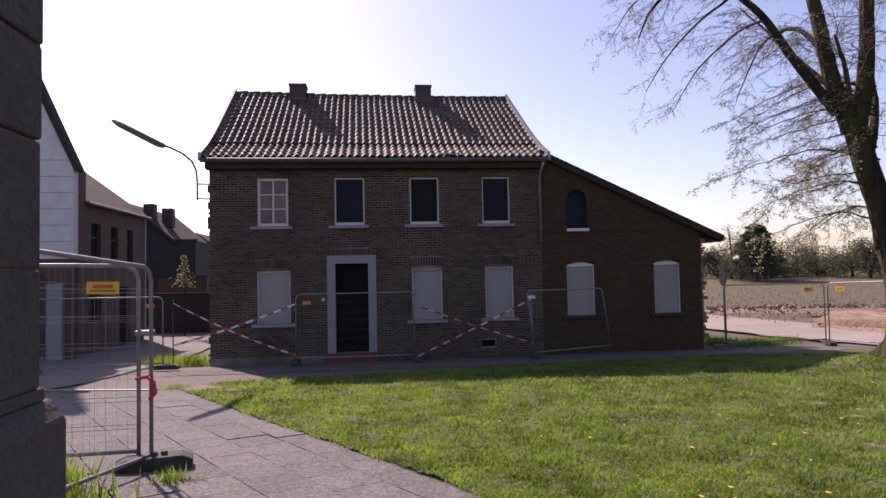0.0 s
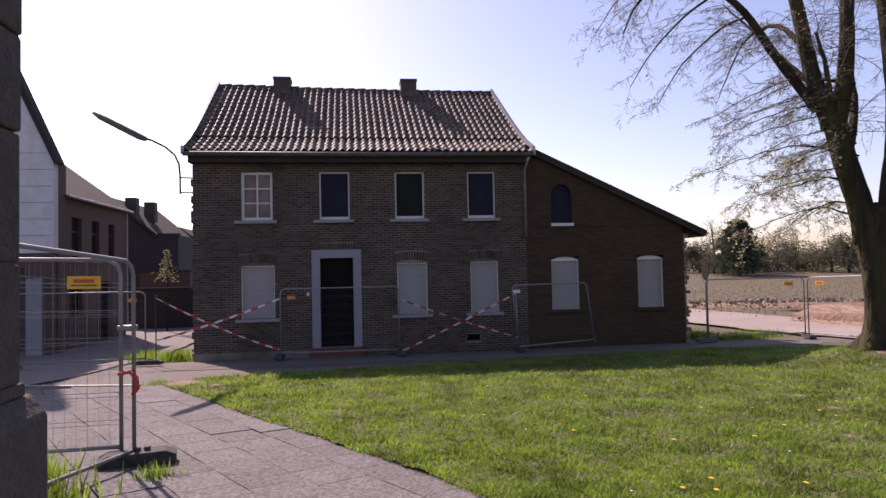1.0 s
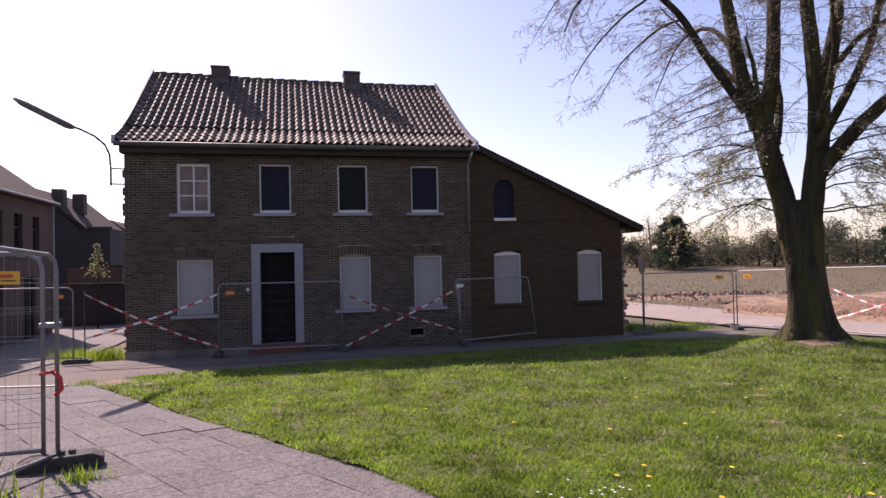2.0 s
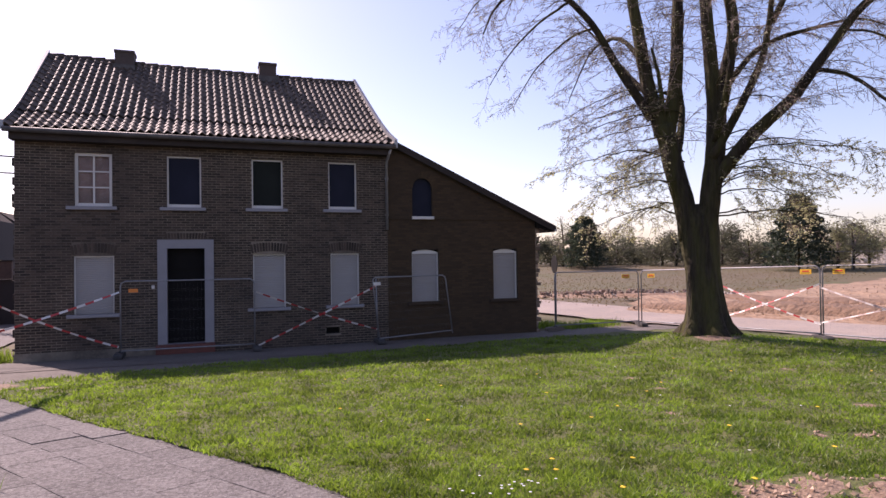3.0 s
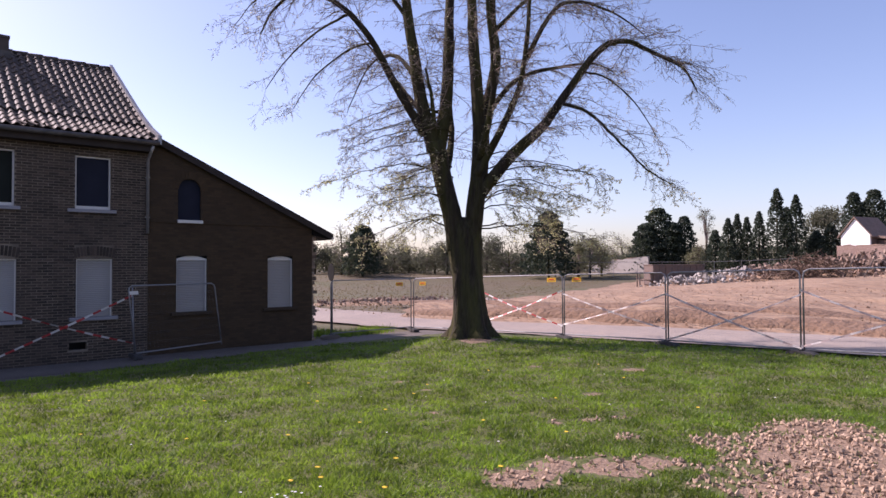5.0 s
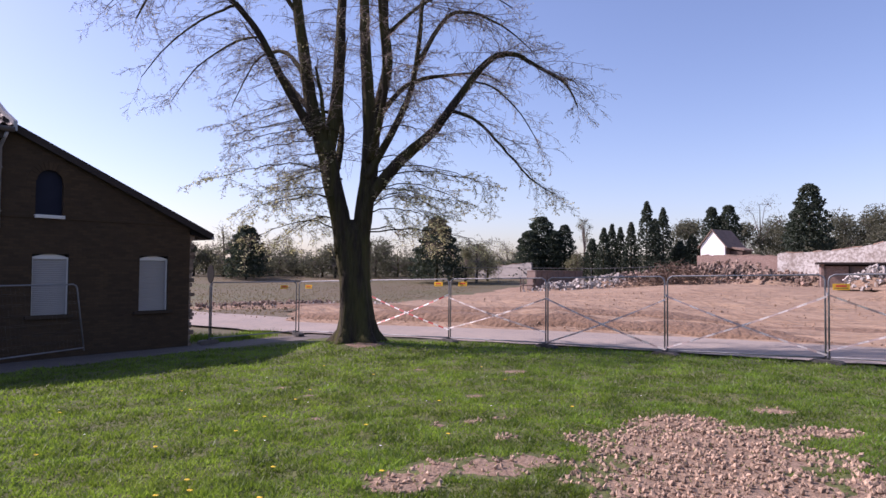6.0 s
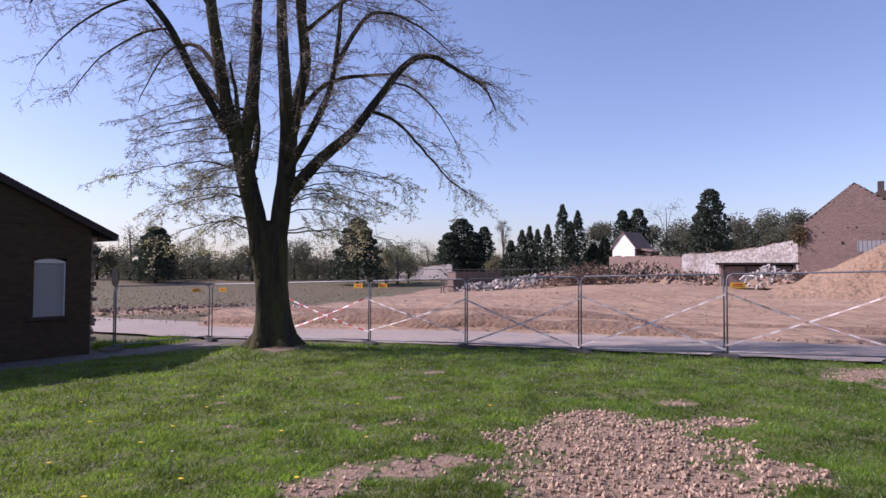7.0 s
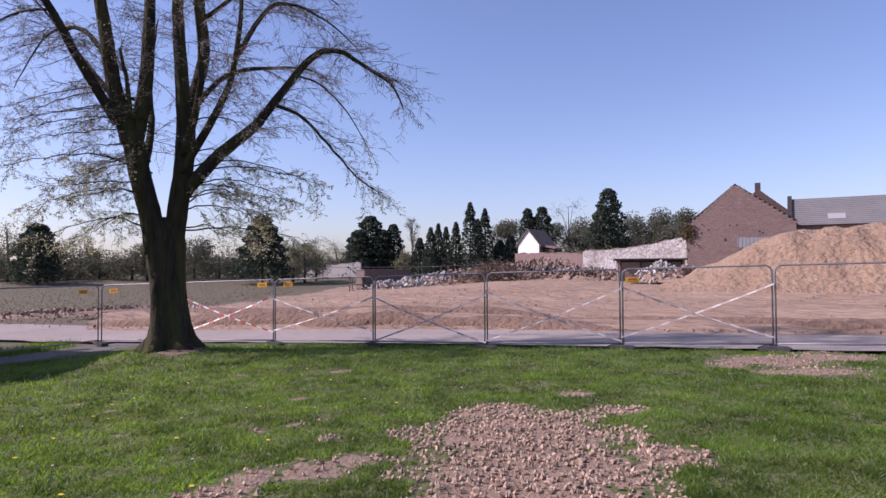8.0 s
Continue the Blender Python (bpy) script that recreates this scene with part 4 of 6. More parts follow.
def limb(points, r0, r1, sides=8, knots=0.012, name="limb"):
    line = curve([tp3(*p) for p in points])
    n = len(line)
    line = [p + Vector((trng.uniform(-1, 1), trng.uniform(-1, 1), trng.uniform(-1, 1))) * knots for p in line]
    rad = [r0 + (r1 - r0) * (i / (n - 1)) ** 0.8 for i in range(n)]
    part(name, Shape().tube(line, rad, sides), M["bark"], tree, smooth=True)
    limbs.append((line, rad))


trunk = Shape()
lev = [(-0.35, 0.98, 0.28), (-0.1, 0.86, 0.26), (0.12, 0.72, 0.2), (0.35, 0.60, 0.13), (0.7, 0.53, 0.09), (1.2, 0.49, 0.08), (1.8, 0.465, 0.07), (2.4, 0.455, 0.06), (3.0, 0.45, 0.06), (3.35, 0.40, 0.08), (3.6, 0.28, 0.1), (3.75, 0.08, 0.1)]
SD = 28
for zz, r, wob in lev:
    for j in range(SD):
        a = 2 * math.pi * j / SD
        rr = r * (1 + wob * math.sin(5 * a + 0.6) + 0.5 * wob * math.sin(9 * a + 2 + zz) + 0.03 * noise.noise((math.cos(a) * 2, math.sin(a) * 2, zz * 1.5)))
        squash = 1.0 + 0.24 * smooth01((zz - 1.8) / 1.2)
        trunk.v.append(tuple(TU * (rr * squash * math.cos(a) - 0.22 * smooth01(zz / 3.8)) + TV * rr * math.sin(a) / squash + Vector((0, 0, zz))))
for i in range(len(lev) - 1):
    for j in range(SD):
        trunk.f.append((i * SD + j, i * SD + (j + 1) % SD, (i + 1) * SD + (j + 1) % SD, (i + 1) * SD + j))
trunk.f.append(tuple(range((len(lev) - 1) * SD, len(lev) * SD)))
part("trunk", trunk, M["bark"], tree, "thick dark trunk with green moss and spreading roots", smooth=True)
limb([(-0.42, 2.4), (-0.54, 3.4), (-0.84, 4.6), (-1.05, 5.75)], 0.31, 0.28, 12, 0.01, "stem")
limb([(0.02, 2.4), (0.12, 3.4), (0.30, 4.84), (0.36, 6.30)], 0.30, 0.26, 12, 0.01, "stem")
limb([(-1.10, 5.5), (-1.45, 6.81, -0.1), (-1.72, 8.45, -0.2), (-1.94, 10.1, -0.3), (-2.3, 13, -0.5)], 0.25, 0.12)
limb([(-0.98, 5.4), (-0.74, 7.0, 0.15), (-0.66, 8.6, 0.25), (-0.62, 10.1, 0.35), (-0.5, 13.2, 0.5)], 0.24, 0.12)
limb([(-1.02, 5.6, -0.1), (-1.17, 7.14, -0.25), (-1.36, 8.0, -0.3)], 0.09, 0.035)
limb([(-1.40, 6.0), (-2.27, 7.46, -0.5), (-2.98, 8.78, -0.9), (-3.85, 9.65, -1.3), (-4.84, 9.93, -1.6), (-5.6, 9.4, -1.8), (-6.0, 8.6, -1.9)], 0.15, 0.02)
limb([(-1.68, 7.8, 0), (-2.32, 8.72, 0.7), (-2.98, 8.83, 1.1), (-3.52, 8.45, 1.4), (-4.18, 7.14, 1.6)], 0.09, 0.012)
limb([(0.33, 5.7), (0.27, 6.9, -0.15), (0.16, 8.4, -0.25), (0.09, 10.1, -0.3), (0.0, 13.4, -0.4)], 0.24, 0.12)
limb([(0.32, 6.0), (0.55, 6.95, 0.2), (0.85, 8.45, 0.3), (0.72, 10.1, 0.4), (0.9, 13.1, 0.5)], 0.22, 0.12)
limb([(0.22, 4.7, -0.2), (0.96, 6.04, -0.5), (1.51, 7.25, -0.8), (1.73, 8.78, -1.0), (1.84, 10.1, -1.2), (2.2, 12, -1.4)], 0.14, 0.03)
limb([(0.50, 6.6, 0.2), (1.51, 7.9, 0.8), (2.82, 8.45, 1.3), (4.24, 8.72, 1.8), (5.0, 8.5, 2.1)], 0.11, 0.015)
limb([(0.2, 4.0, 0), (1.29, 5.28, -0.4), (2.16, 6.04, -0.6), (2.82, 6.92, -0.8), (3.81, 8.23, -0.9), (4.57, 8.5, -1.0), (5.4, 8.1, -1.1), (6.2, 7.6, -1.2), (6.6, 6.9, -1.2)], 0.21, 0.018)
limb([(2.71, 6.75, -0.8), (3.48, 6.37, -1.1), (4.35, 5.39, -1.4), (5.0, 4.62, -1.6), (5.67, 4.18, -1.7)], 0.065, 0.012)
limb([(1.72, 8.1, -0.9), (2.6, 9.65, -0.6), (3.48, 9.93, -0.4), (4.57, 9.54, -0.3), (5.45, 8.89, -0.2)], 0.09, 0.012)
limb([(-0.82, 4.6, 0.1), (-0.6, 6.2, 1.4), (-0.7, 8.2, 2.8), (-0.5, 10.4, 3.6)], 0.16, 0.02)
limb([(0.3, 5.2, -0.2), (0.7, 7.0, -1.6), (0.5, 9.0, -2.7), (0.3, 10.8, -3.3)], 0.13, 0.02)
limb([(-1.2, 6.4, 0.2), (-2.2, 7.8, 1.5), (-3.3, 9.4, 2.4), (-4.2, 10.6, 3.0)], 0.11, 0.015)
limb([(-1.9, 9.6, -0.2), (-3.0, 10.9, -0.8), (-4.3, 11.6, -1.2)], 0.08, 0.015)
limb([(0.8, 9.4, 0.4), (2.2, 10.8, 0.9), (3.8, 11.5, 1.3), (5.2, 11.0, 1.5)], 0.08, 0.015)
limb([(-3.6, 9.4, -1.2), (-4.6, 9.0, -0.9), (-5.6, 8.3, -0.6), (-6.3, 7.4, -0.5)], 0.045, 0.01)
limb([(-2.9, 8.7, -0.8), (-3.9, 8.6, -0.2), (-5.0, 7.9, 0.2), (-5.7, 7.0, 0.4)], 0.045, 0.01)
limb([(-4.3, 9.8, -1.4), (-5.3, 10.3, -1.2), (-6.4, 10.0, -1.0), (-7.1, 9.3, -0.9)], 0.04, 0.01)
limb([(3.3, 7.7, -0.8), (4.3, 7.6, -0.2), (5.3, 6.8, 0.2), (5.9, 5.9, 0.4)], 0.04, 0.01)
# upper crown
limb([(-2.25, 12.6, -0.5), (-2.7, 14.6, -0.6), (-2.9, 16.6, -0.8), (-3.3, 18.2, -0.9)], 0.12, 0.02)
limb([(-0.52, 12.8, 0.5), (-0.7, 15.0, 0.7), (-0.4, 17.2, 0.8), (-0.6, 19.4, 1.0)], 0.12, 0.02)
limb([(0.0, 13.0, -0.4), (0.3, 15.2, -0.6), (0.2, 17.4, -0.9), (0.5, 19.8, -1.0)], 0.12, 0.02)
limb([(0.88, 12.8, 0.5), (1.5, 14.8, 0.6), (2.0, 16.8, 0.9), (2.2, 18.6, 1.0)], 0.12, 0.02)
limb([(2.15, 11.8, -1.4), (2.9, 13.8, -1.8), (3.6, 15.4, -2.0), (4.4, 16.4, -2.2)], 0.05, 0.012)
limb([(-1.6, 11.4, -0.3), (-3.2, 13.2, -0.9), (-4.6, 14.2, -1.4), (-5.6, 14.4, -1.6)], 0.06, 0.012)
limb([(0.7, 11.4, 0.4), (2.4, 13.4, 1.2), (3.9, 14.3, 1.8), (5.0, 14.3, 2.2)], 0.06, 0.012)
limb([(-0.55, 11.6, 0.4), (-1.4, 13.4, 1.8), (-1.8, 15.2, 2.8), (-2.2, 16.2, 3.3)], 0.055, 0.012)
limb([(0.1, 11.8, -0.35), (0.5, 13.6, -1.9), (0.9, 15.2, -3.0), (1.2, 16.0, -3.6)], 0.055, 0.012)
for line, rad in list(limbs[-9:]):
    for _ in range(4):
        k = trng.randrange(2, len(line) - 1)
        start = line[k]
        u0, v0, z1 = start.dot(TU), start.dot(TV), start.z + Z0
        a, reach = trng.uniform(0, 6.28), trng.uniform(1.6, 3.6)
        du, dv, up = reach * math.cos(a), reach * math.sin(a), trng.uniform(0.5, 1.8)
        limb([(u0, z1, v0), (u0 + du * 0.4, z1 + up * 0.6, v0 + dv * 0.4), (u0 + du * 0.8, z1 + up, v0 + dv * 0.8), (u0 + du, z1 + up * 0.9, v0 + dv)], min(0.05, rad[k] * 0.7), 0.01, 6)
# long thin drooping shoots low on the trunk
for k in range(32):
    side = -1 if k % 5 < 3 else 1
    z = trng.uniform(3.0, 6.6)
    reach = trng.uniform(1.8, 4.4) * (1.0 if side < 0 else 0.85)
    v = trng.uniform(-2.2, 2.2)
    rise = trng.uniform(-0.1, 0.7)
    limb([(-0.2 + side * 0.35, z, 0), (side * reach * 0.45, z + rise * 0.8, v * 0.45), (side * reach * 0.8, z + rise * 0.5 - 0.15, v * 0.8), (side * reach, z + rise * 0.1 - 0.3, v)], 0.028, 0.006, 5, 0.03, "shoot")

twigs, leaves, buds = Shape(), [], []


def sprout(p, d, length, r, level):
    """A slender arching twig with finer ones along both sides of it."""
    n = (7, 4, 2)[level]
    pts, q, cur = [p], p.copy(), d.normalized()
    for i in range(n):
        bend = 0.17 if level == 0 else 0.24
        cur = (cur + Vector((trng.uniform(-1, 1), trng.uniform(-1, 1), trng.uniform(-1, 1))) * bend + Vector((0, 0, -0.045 if level == 0 else -0.02))).normalized()
        q = q + cur * length / n
        pts.append(q.copy())
    twigs.tube(pts, [max(0.0028, r * (1 - 0.72 * i / n)) for i in range(n + 1)], 3, False)
    if level < 2:
        for i in range(1, n + 1):
            for _ in range(2):
                if trng.random() < (0.9 if level == 0 else 0.8):
                    way = (pts[i] - pts[i - 1]).normalized()
                    side = Vector((trng.uniform(-1, 1), trng.uniform(-1, 1), trng.uniform(-0.9, 0.5))).normalized()
                    short = length * (1.05 - 0.5 * i / n)
                    sprout(pts[i], way * 0.7 + side * 0.85, short * trng.uniform(0.22, 0.42), max(0.0035, r * 0.55), level + 1)
    else:
        leaves.append(pts[-1])
        if trng.random() < 0.5:
            leaves.append(pts[1])


for line, rad in limbs[2:]:
    n = len(line)
    for i in range(1, n):
        f = i / (n - 1)
        if f < 0.2 or rad[i] > 0.2:
            continue
        thick = rad[i]
        count = 2 if thick > 0.04 and trng.random() < 0.55 else 1 if thick > 0.015 or trng.random() < 0.7 else 0
        if f > 0.97:
            count += 1
        for _ in range(count):
            d = (line[i] - line[i - 1]).normalized()
            outward = Vector((line[i].x, line[i].y, 0))
            outward = outward.normalized() if outward.length > 0.3 else Vector((trng.uniform(-1, 1), trng.uniform(-1, 1), 0))
            side = Vector((trng.uniform(-1, 1), trng.uniform(-1, 1), trng.uniform(-0.6, 0.5)))
            long = trng.uniform(0.9, 2.1) if thick > 0.03 else trng.uniform(0.45, 1.2)
            sprout(line[i], d * 0.45 + outward * 0.4 + side * 0.9, long, clamp(thick * 0.25, 0.006, 0.013), 0)
M["twig"] = material("grey_brown_twigs", (0.2, 0.15, 0.12), 0.9, spots=[(6, 0.5, (0.12, 0.09, 0.07))])
part("twig_mass", twigs, M["twig"], tree, "dense fine bare twigs")["kind"] = "stuff"


def leafy_material(name, base, glow, vary=0.3, dry=None, scale=0.9):
    """Leaves and grass that let light through."""
    m = bpy.data.materials.new(name)
    m.use_nodes = True
    n, link = m.node_tree.nodes, m.node_tree.links.new
    n.remove(n["Principled BSDF"])
    geo = n.new("ShaderNodeNewGeometry")
    tex = n.new("ShaderNodeTexNoise")
    tex.inputs["Scale"].default_value, tex.inputs["Detail"].default_value = scale, 5
    link(geo.outputs["Position"], tex.inputs["Vector"])
    add = n.new("ShaderNodeMath")
    add.operation = "ADD"
    single = n.new("ShaderNodeMath")
    single.operation = "MULTIPLY"
    single.inputs[1].default_value = 0.45 if dry else 1.0
    link(geo.outputs["Random Per Island"], single.inputs[0])
    link(single.outputs[0], add.inputs[0])
    spread = n.new("ShaderNodeMapRange")
    spread.inputs[1].default_value, spread.inputs[2].default_value = (0.33, 0.67) if dry else (0.0, 1.0)
    link(tex.outputs["Fac"], spread.inputs[0])
    link(spread.outputs[0], add.inputs[1])
    rng_node = n.new("ShaderNodeMapRange")
    rng_node.inputs[1].default_value, rng_node.inputs[2].default_value = (0.05, 1.4) if dry else (0.3, 1.3)
    rng_node.inputs[3].default_value, rng_node.inputs[4].default_value = 1 - vary, 1 + vary
    link(add.outputs[0], rng_node.inputs[0])
    parts = []
    for kind, col in (("ShaderNodeBsdfDiffuse", base), ("ShaderNodeBsdfTranslucent", glow)):
        hsv = n.new("ShaderNodeHueSaturation")
        hsv.inputs["Color"].default_value = (*col, 1)
        if dry:
            patch = n.new("ShaderNodeTexNoise")
            patch.inputs["Scale"].default_value, patch.inputs["Detail"].default_value = 0.55, 6
            link(geo.outputs["Position"], patch.inputs["Vector"])
            amount = n.new("ShaderNodeMapRange")
            amount.inputs[1].default_value, amount.inputs[2].default_value, amount.inputs[4].default_value = 0.5, 0.74, 0.28
            link(patch.outputs["Fac"], amount.inputs[0])
            tint = n.new("ShaderNodeMix")
            tint.data_type = "RGBA"
            tint.inputs[6].default_value, tint.inputs[7].default_value = (*col, 1), (*dry, 1)
            link(amount.outputs[0], tint.inputs[0])
            link(tint.outputs[2], hsv.inputs["Color"])
        link(rng_node.outputs[0], hsv.inputs["Value"])
        b = n.new(kind)
        link(hsv.outputs[0], b.inputs["Color"])
        parts.append(b)
    mix = n.new("ShaderNodeMixShader")
    mix.inputs[0].default_value = 0.5
    link(parts[0].outputs[0], mix.inputs[1])
    link(parts[1].outputs[0], mix.inputs[2])
    gloss = n.new("ShaderNodeBsdfGlossy")
    gloss.inputs["Roughness"].default_value = 0.45
    mix2 = n.new("ShaderNodeMixShader")
    mix2.inputs[0].default_value = 0.02
    link(mix.outputs[0], mix2.inputs[1])
    link(gloss.outputs[0], mix2.inputs[2])
    link(mix2.outputs[0], n["Material Output"].inputs[0])
    return m


M["bud"] = leafy_material("young_leaves", (0.5, 0.48, 0.26), (0.66, 0.64, 0.32), 0.2)
lf = Shape()
for p in leaves:
    low = p.z < 4.8 - Z0
    if trng.random() > (0.34 if low else 0.2):
        continue
    a = Vector((trng.uniform(-1, 1), trng.uniform(-1, 1), trng.uniform(-1, 0.2))).normalized()
    b = a.orthogonal().normalized()
    s = trng.uniform(0.022, 0.05) if low else trng.uniform(0.014, 0.034)
    lf.add([p, p + a * s + b * s * 0.55, p + a * s * 2, p + a * s - b * s * 0.55], [(0, 1, 2, 3)])
part("foliage", lf, M["bud"], tree, "first small pale green leaves")["kind"] = "stuff"

# ---------------------------------------------------------------- houses along the side street
M["whitewall"] = material("flaking_white_paint", (0.62, 0.60, 0.62), 0.8, spots=[(0.5, 0.3, (0.5, 0.48, 0.5)), (2.2, 0.25, (0.35, 0.3, 0.28))], bump=0.006, bump_scale=8)
M["brown_wall"] = material("brown_house_brick", (0.10, 0.062, 0.05), 0.9, spots=[(0.7, 0.5, (0.075, 0.05, 0.04)), (9, 0.5, (0.13, 0.085, 0.066))], bump=0.008, bump_scale=20)
M["dark_wall"] = material("dark_house_brick", (0.04, 0.035, 0.036), 0.9, spots=[(0.7, 0.5, (0.032, 0.028, 0.03))], bump=0.008, bump_scale=20)
M["pink_wall"] = material("pinkish_plaster", (0.36, 0.26, 0.25), 0.9, spots=[(1, 0.4, (0.3, 0.22, 0.2))])
M["wood"] = material("dark_gate_wood", (0.06, 0.045, 0.038), 0.8, spots=[(3, 0.5, (0.09, 0.07, 0.06))])
GL = -0.75

wh = thing("white_gable_house", "house with flaking white gable above a brown brick base", "house")
# top above the steep slope is unseen, raised to cast the yard's shadow
outline = [(-22, 2.85), (-11.85, 2.85), (-11.85, 6.3), (-13.35, 9.7), (-13.6, 14.0), (-17.8, 16.5), (-22, 14.0)]
part("gable", Shape().prism(outline, 25.4, 25.75), M["whitewall"], wh, "white painted gable with flaking spots")
for k in range(6):
    part("board_joint", Shape().box(-21, 25.385, 3.5 + k * 0.62, -11.87 - max(0, (3.5 + k * 0.62 - 6.3) * 0.44), 25.402, 3.515 + k * 0.62), M["grey_stone"], wh)
part("base_wall", wall_with_holes(-22, -11.9, GL - 0.3, 2.85, 25.45, 25.75, [(-15.2, -12.9, GL - 0.3, 2.3)]).welded(), M["brown_wall"], wh)
part("gate", Shape().box(-15.2, 25.6, GL, -12.9, 25.7, 2.3), M["wood"], wh, "dark wooden yard gate")
part("pier", Shape().box(-12.75, 25.25, GL - 0.3, -12.2, 25.5, 1.9), M["grey_stone"], wh, "white brick pier beside the gate")
# added out of sight so sunlight doesn't pass behind the thin gable
part("roof", Shape().prism([(-22, 2.85), (-12.9, 2.85), (-12.9, 6.0), (-14.45, 9.5), (-14.6, 13.6), (-17.8, 16.2), (-22, 13.6)], 25.76, 27.1), M["slate"], wh, "shallow unseen roof block behind the gable that stops the sun")
part("verge", Shape().prism([(-11.8, 6.2), (-11.62, 6.22), (-13.2, 9.85), (-13.45, 14.1), (-13.6, 14.0), (-13.35, 9.65)], 25.3, 25.8), M["slate"], wh)
part("side_wall", Shape().box(-12.2, 25.75, GL - 0.3, -11.85, 26.4, 6.3), M["brown_wall"], wh)

bh = thing("brick_terrace_house", "brown brick street house with three upper windows", "house")
wy = [(27.2, 28.1), (29.1, 29.9), (30.9, 31.6)]
wallx = wall_with_holes(26.4, 33.0, GL - 0.4, 5.15, -0.35, 0.0, [(a, b, 2.6, 4.35) for a, b in wy] + [(27.0, 28.2, 0.3, 1.8), (30.0, 31.2, GL - 0.2, 1.7)]).welded()
wallx.v = [(-12.0 + y, x, z) for x, y, z in wallx.v]
part("wall", wallx, M["brown_wall"], bh)
for a, b in wy:
    w = part("window", Shape().box(-12.22, a, 2.6, -12.16, b, 4.35), M["dark"], bh, "dark upper window")
    part("frame", Shape().box(-12.16, a, 2.6, -12.12, a + 0.07, 4.35).box(-12.16, b - 0.07, 2.6, -12.12, b, 4.35).box(-12.16, a, 3.75, -12.12, b, 3.82).welded(), M["wood"], w)
    part("sill", Shape().box(-12.2, a - 0.05, 2.52, -11.93, b + 0.05, 2.6), M["grey_stone"], w)
part("window", Shape().box(-12.2, 27.0, 0.3, -12.15, 28.2, 1.8), M["dark"], bh)
part("door", Shape().box(-12.2, 30.0, GL - 0.2, -12.15, 31.2, 1.7), M["dark"], bh)
part("end_wall", Shape().box(-18, 32.65, GL - 0.4, -12.35, 33.0, 5.15), M["brown_wall"], bh)
rf = Shape().add([(-11.75, 26.3, 5.1), (-11.75, 33.2, 5.1), (-16, 33.2, 8.3), (-16, 26.3, 8.3), (-20, 26.3, 5.1), (-20, 33.2, 5.1)], [(0, 1, 2, 3), (3, 2, 5, 4), (0, 3, 4), (1, 5, 2), (0, 4, 5, 1)])
part("roof", rf, M["slate"], bh, "dark tiled saddle roof")
part("gutter", Shape().tube([(-11.72, 26.3, 5.1), (-11.72, 33.2, 5.08)], 0.06, 8), M["zinc"], bh)
part("downpipe", Shape().tube([(-11.9, 32.9, 5.0), (-11.9, 32.9, GL)], 0.05, 8), M["zinc"], bh)

dh = thing("dark_gable_house", "dark brick house with two chimneys down the street", "house")
part("wall", Shape().prism([(-22, GL - 0.5), (-12.3, GL - 0.5), (-12.3, 4.5), (-14.0, 4.55), (-16.4, 6.7), (-22, 4.0)], 43, 52), M["dark_wall"], dh)
part("roof", Shape().prism([(-13.6, 4.35), (-13.5, 4.5), (-16.4, 7.0), (-22, 4.3), (-22, 4.1), (-16.4, 6.72)], 42.8, 52.2), M["slate"], dh)
for cx, cy in ((-15.6, 44), (-14.9, 45.5)):
    part("chimney", Shape().box(cx - 0.35, cy, 5.6, cx + 0.35, cy + 0.7, 7.1 - (cy - 44) * 0.1), M["chim"], dh, bevel=0.03)
part("parapet", Shape().box(-14.0, 42.95, 4.4, -12.2, 43.2, 4.62), M["dark_wall"], dh)
ph = thing("pink_plaster_house", "distant pinkish plastered house with a grey roof", "house")
part("wall", Shape().box(-18, 62, GL - 0.6, -15.2, 70, 4.6).box(-18, 62.5, 4.6, -15.3, 69, 4.7).welded(), M["pink_wall"], ph)
part("roof", Shape().add([(-15.0, 61.8, 4.6), (-15.0, 70, 4.6), (-17.5, 70, 6.4), (-17.5, 61.8, 6.4), (-20, 61.8, 4.6), (-20, 70, 4.6)], [(0, 1, 2, 3), (3, 2, 5, 4), (0, 3, 4), (1, 5, 2), (0, 4, 5, 1)]), M["slate"], ph)
part("window", Shape().box(-15.9, 61.94, 1.4, -15.5, 62.02, 3.2), M["white"], ph)
yw = thing("yard_wall", "dark garden wall across the end of the street", "wall")
part("masonry", Shape().box(-12.6, 36.0, GL - 0.4, -5.5, 36.3, 1.15), M["dark_wall"], yw)
part("coping", Shape().box(-12.65, 35.95, 1.15, -5.45, 36.35, 1.24), M["slate"], yw)
yw2 = thing("yard_wall", "taller brown wall behind the garden wall", "wall")
part("masonry", Shape().box(-13.2, 38.5, GL - 0.4, -10.4, 38.8, 2.1), M["brown_wall"], yw2)
part("coping", Shape().box(-13.25, 38.45, 2.1, -10.35, 38.85, 2.18), M["slate"], yw2)

# ---------------------------------------------------------------- trees far off
M["conifer"] = leafy_material("dark_conifer", (0.054, 0.072, 0.0495), (0.045, 0.0594, 0.036), 0.3)
M["spring"] = leafy_material("pale_spring_leaves", (0.25, 0.245, 0.15), (0.22, 0.225, 0.11), 0.22)
# scrub kept pale and even: distance haze is put into its colour
M["hedge"] = leafy_material("grey_green_hazed_scrub", (0.15, 0.15, 0.1), (0.12, 0.125, 0.075), 0.22)
M["bare_twig"] = material("grey_twigs", (0.16, 0.13, 0.115), 0.95)
frng = random.Random(23)


def far(az, d):
    """A place by compass bearing from the lawn and distance."""
    return d * math.sin(radians(az)) - 0.13, d * math.cos(radians(az)) + 0.1


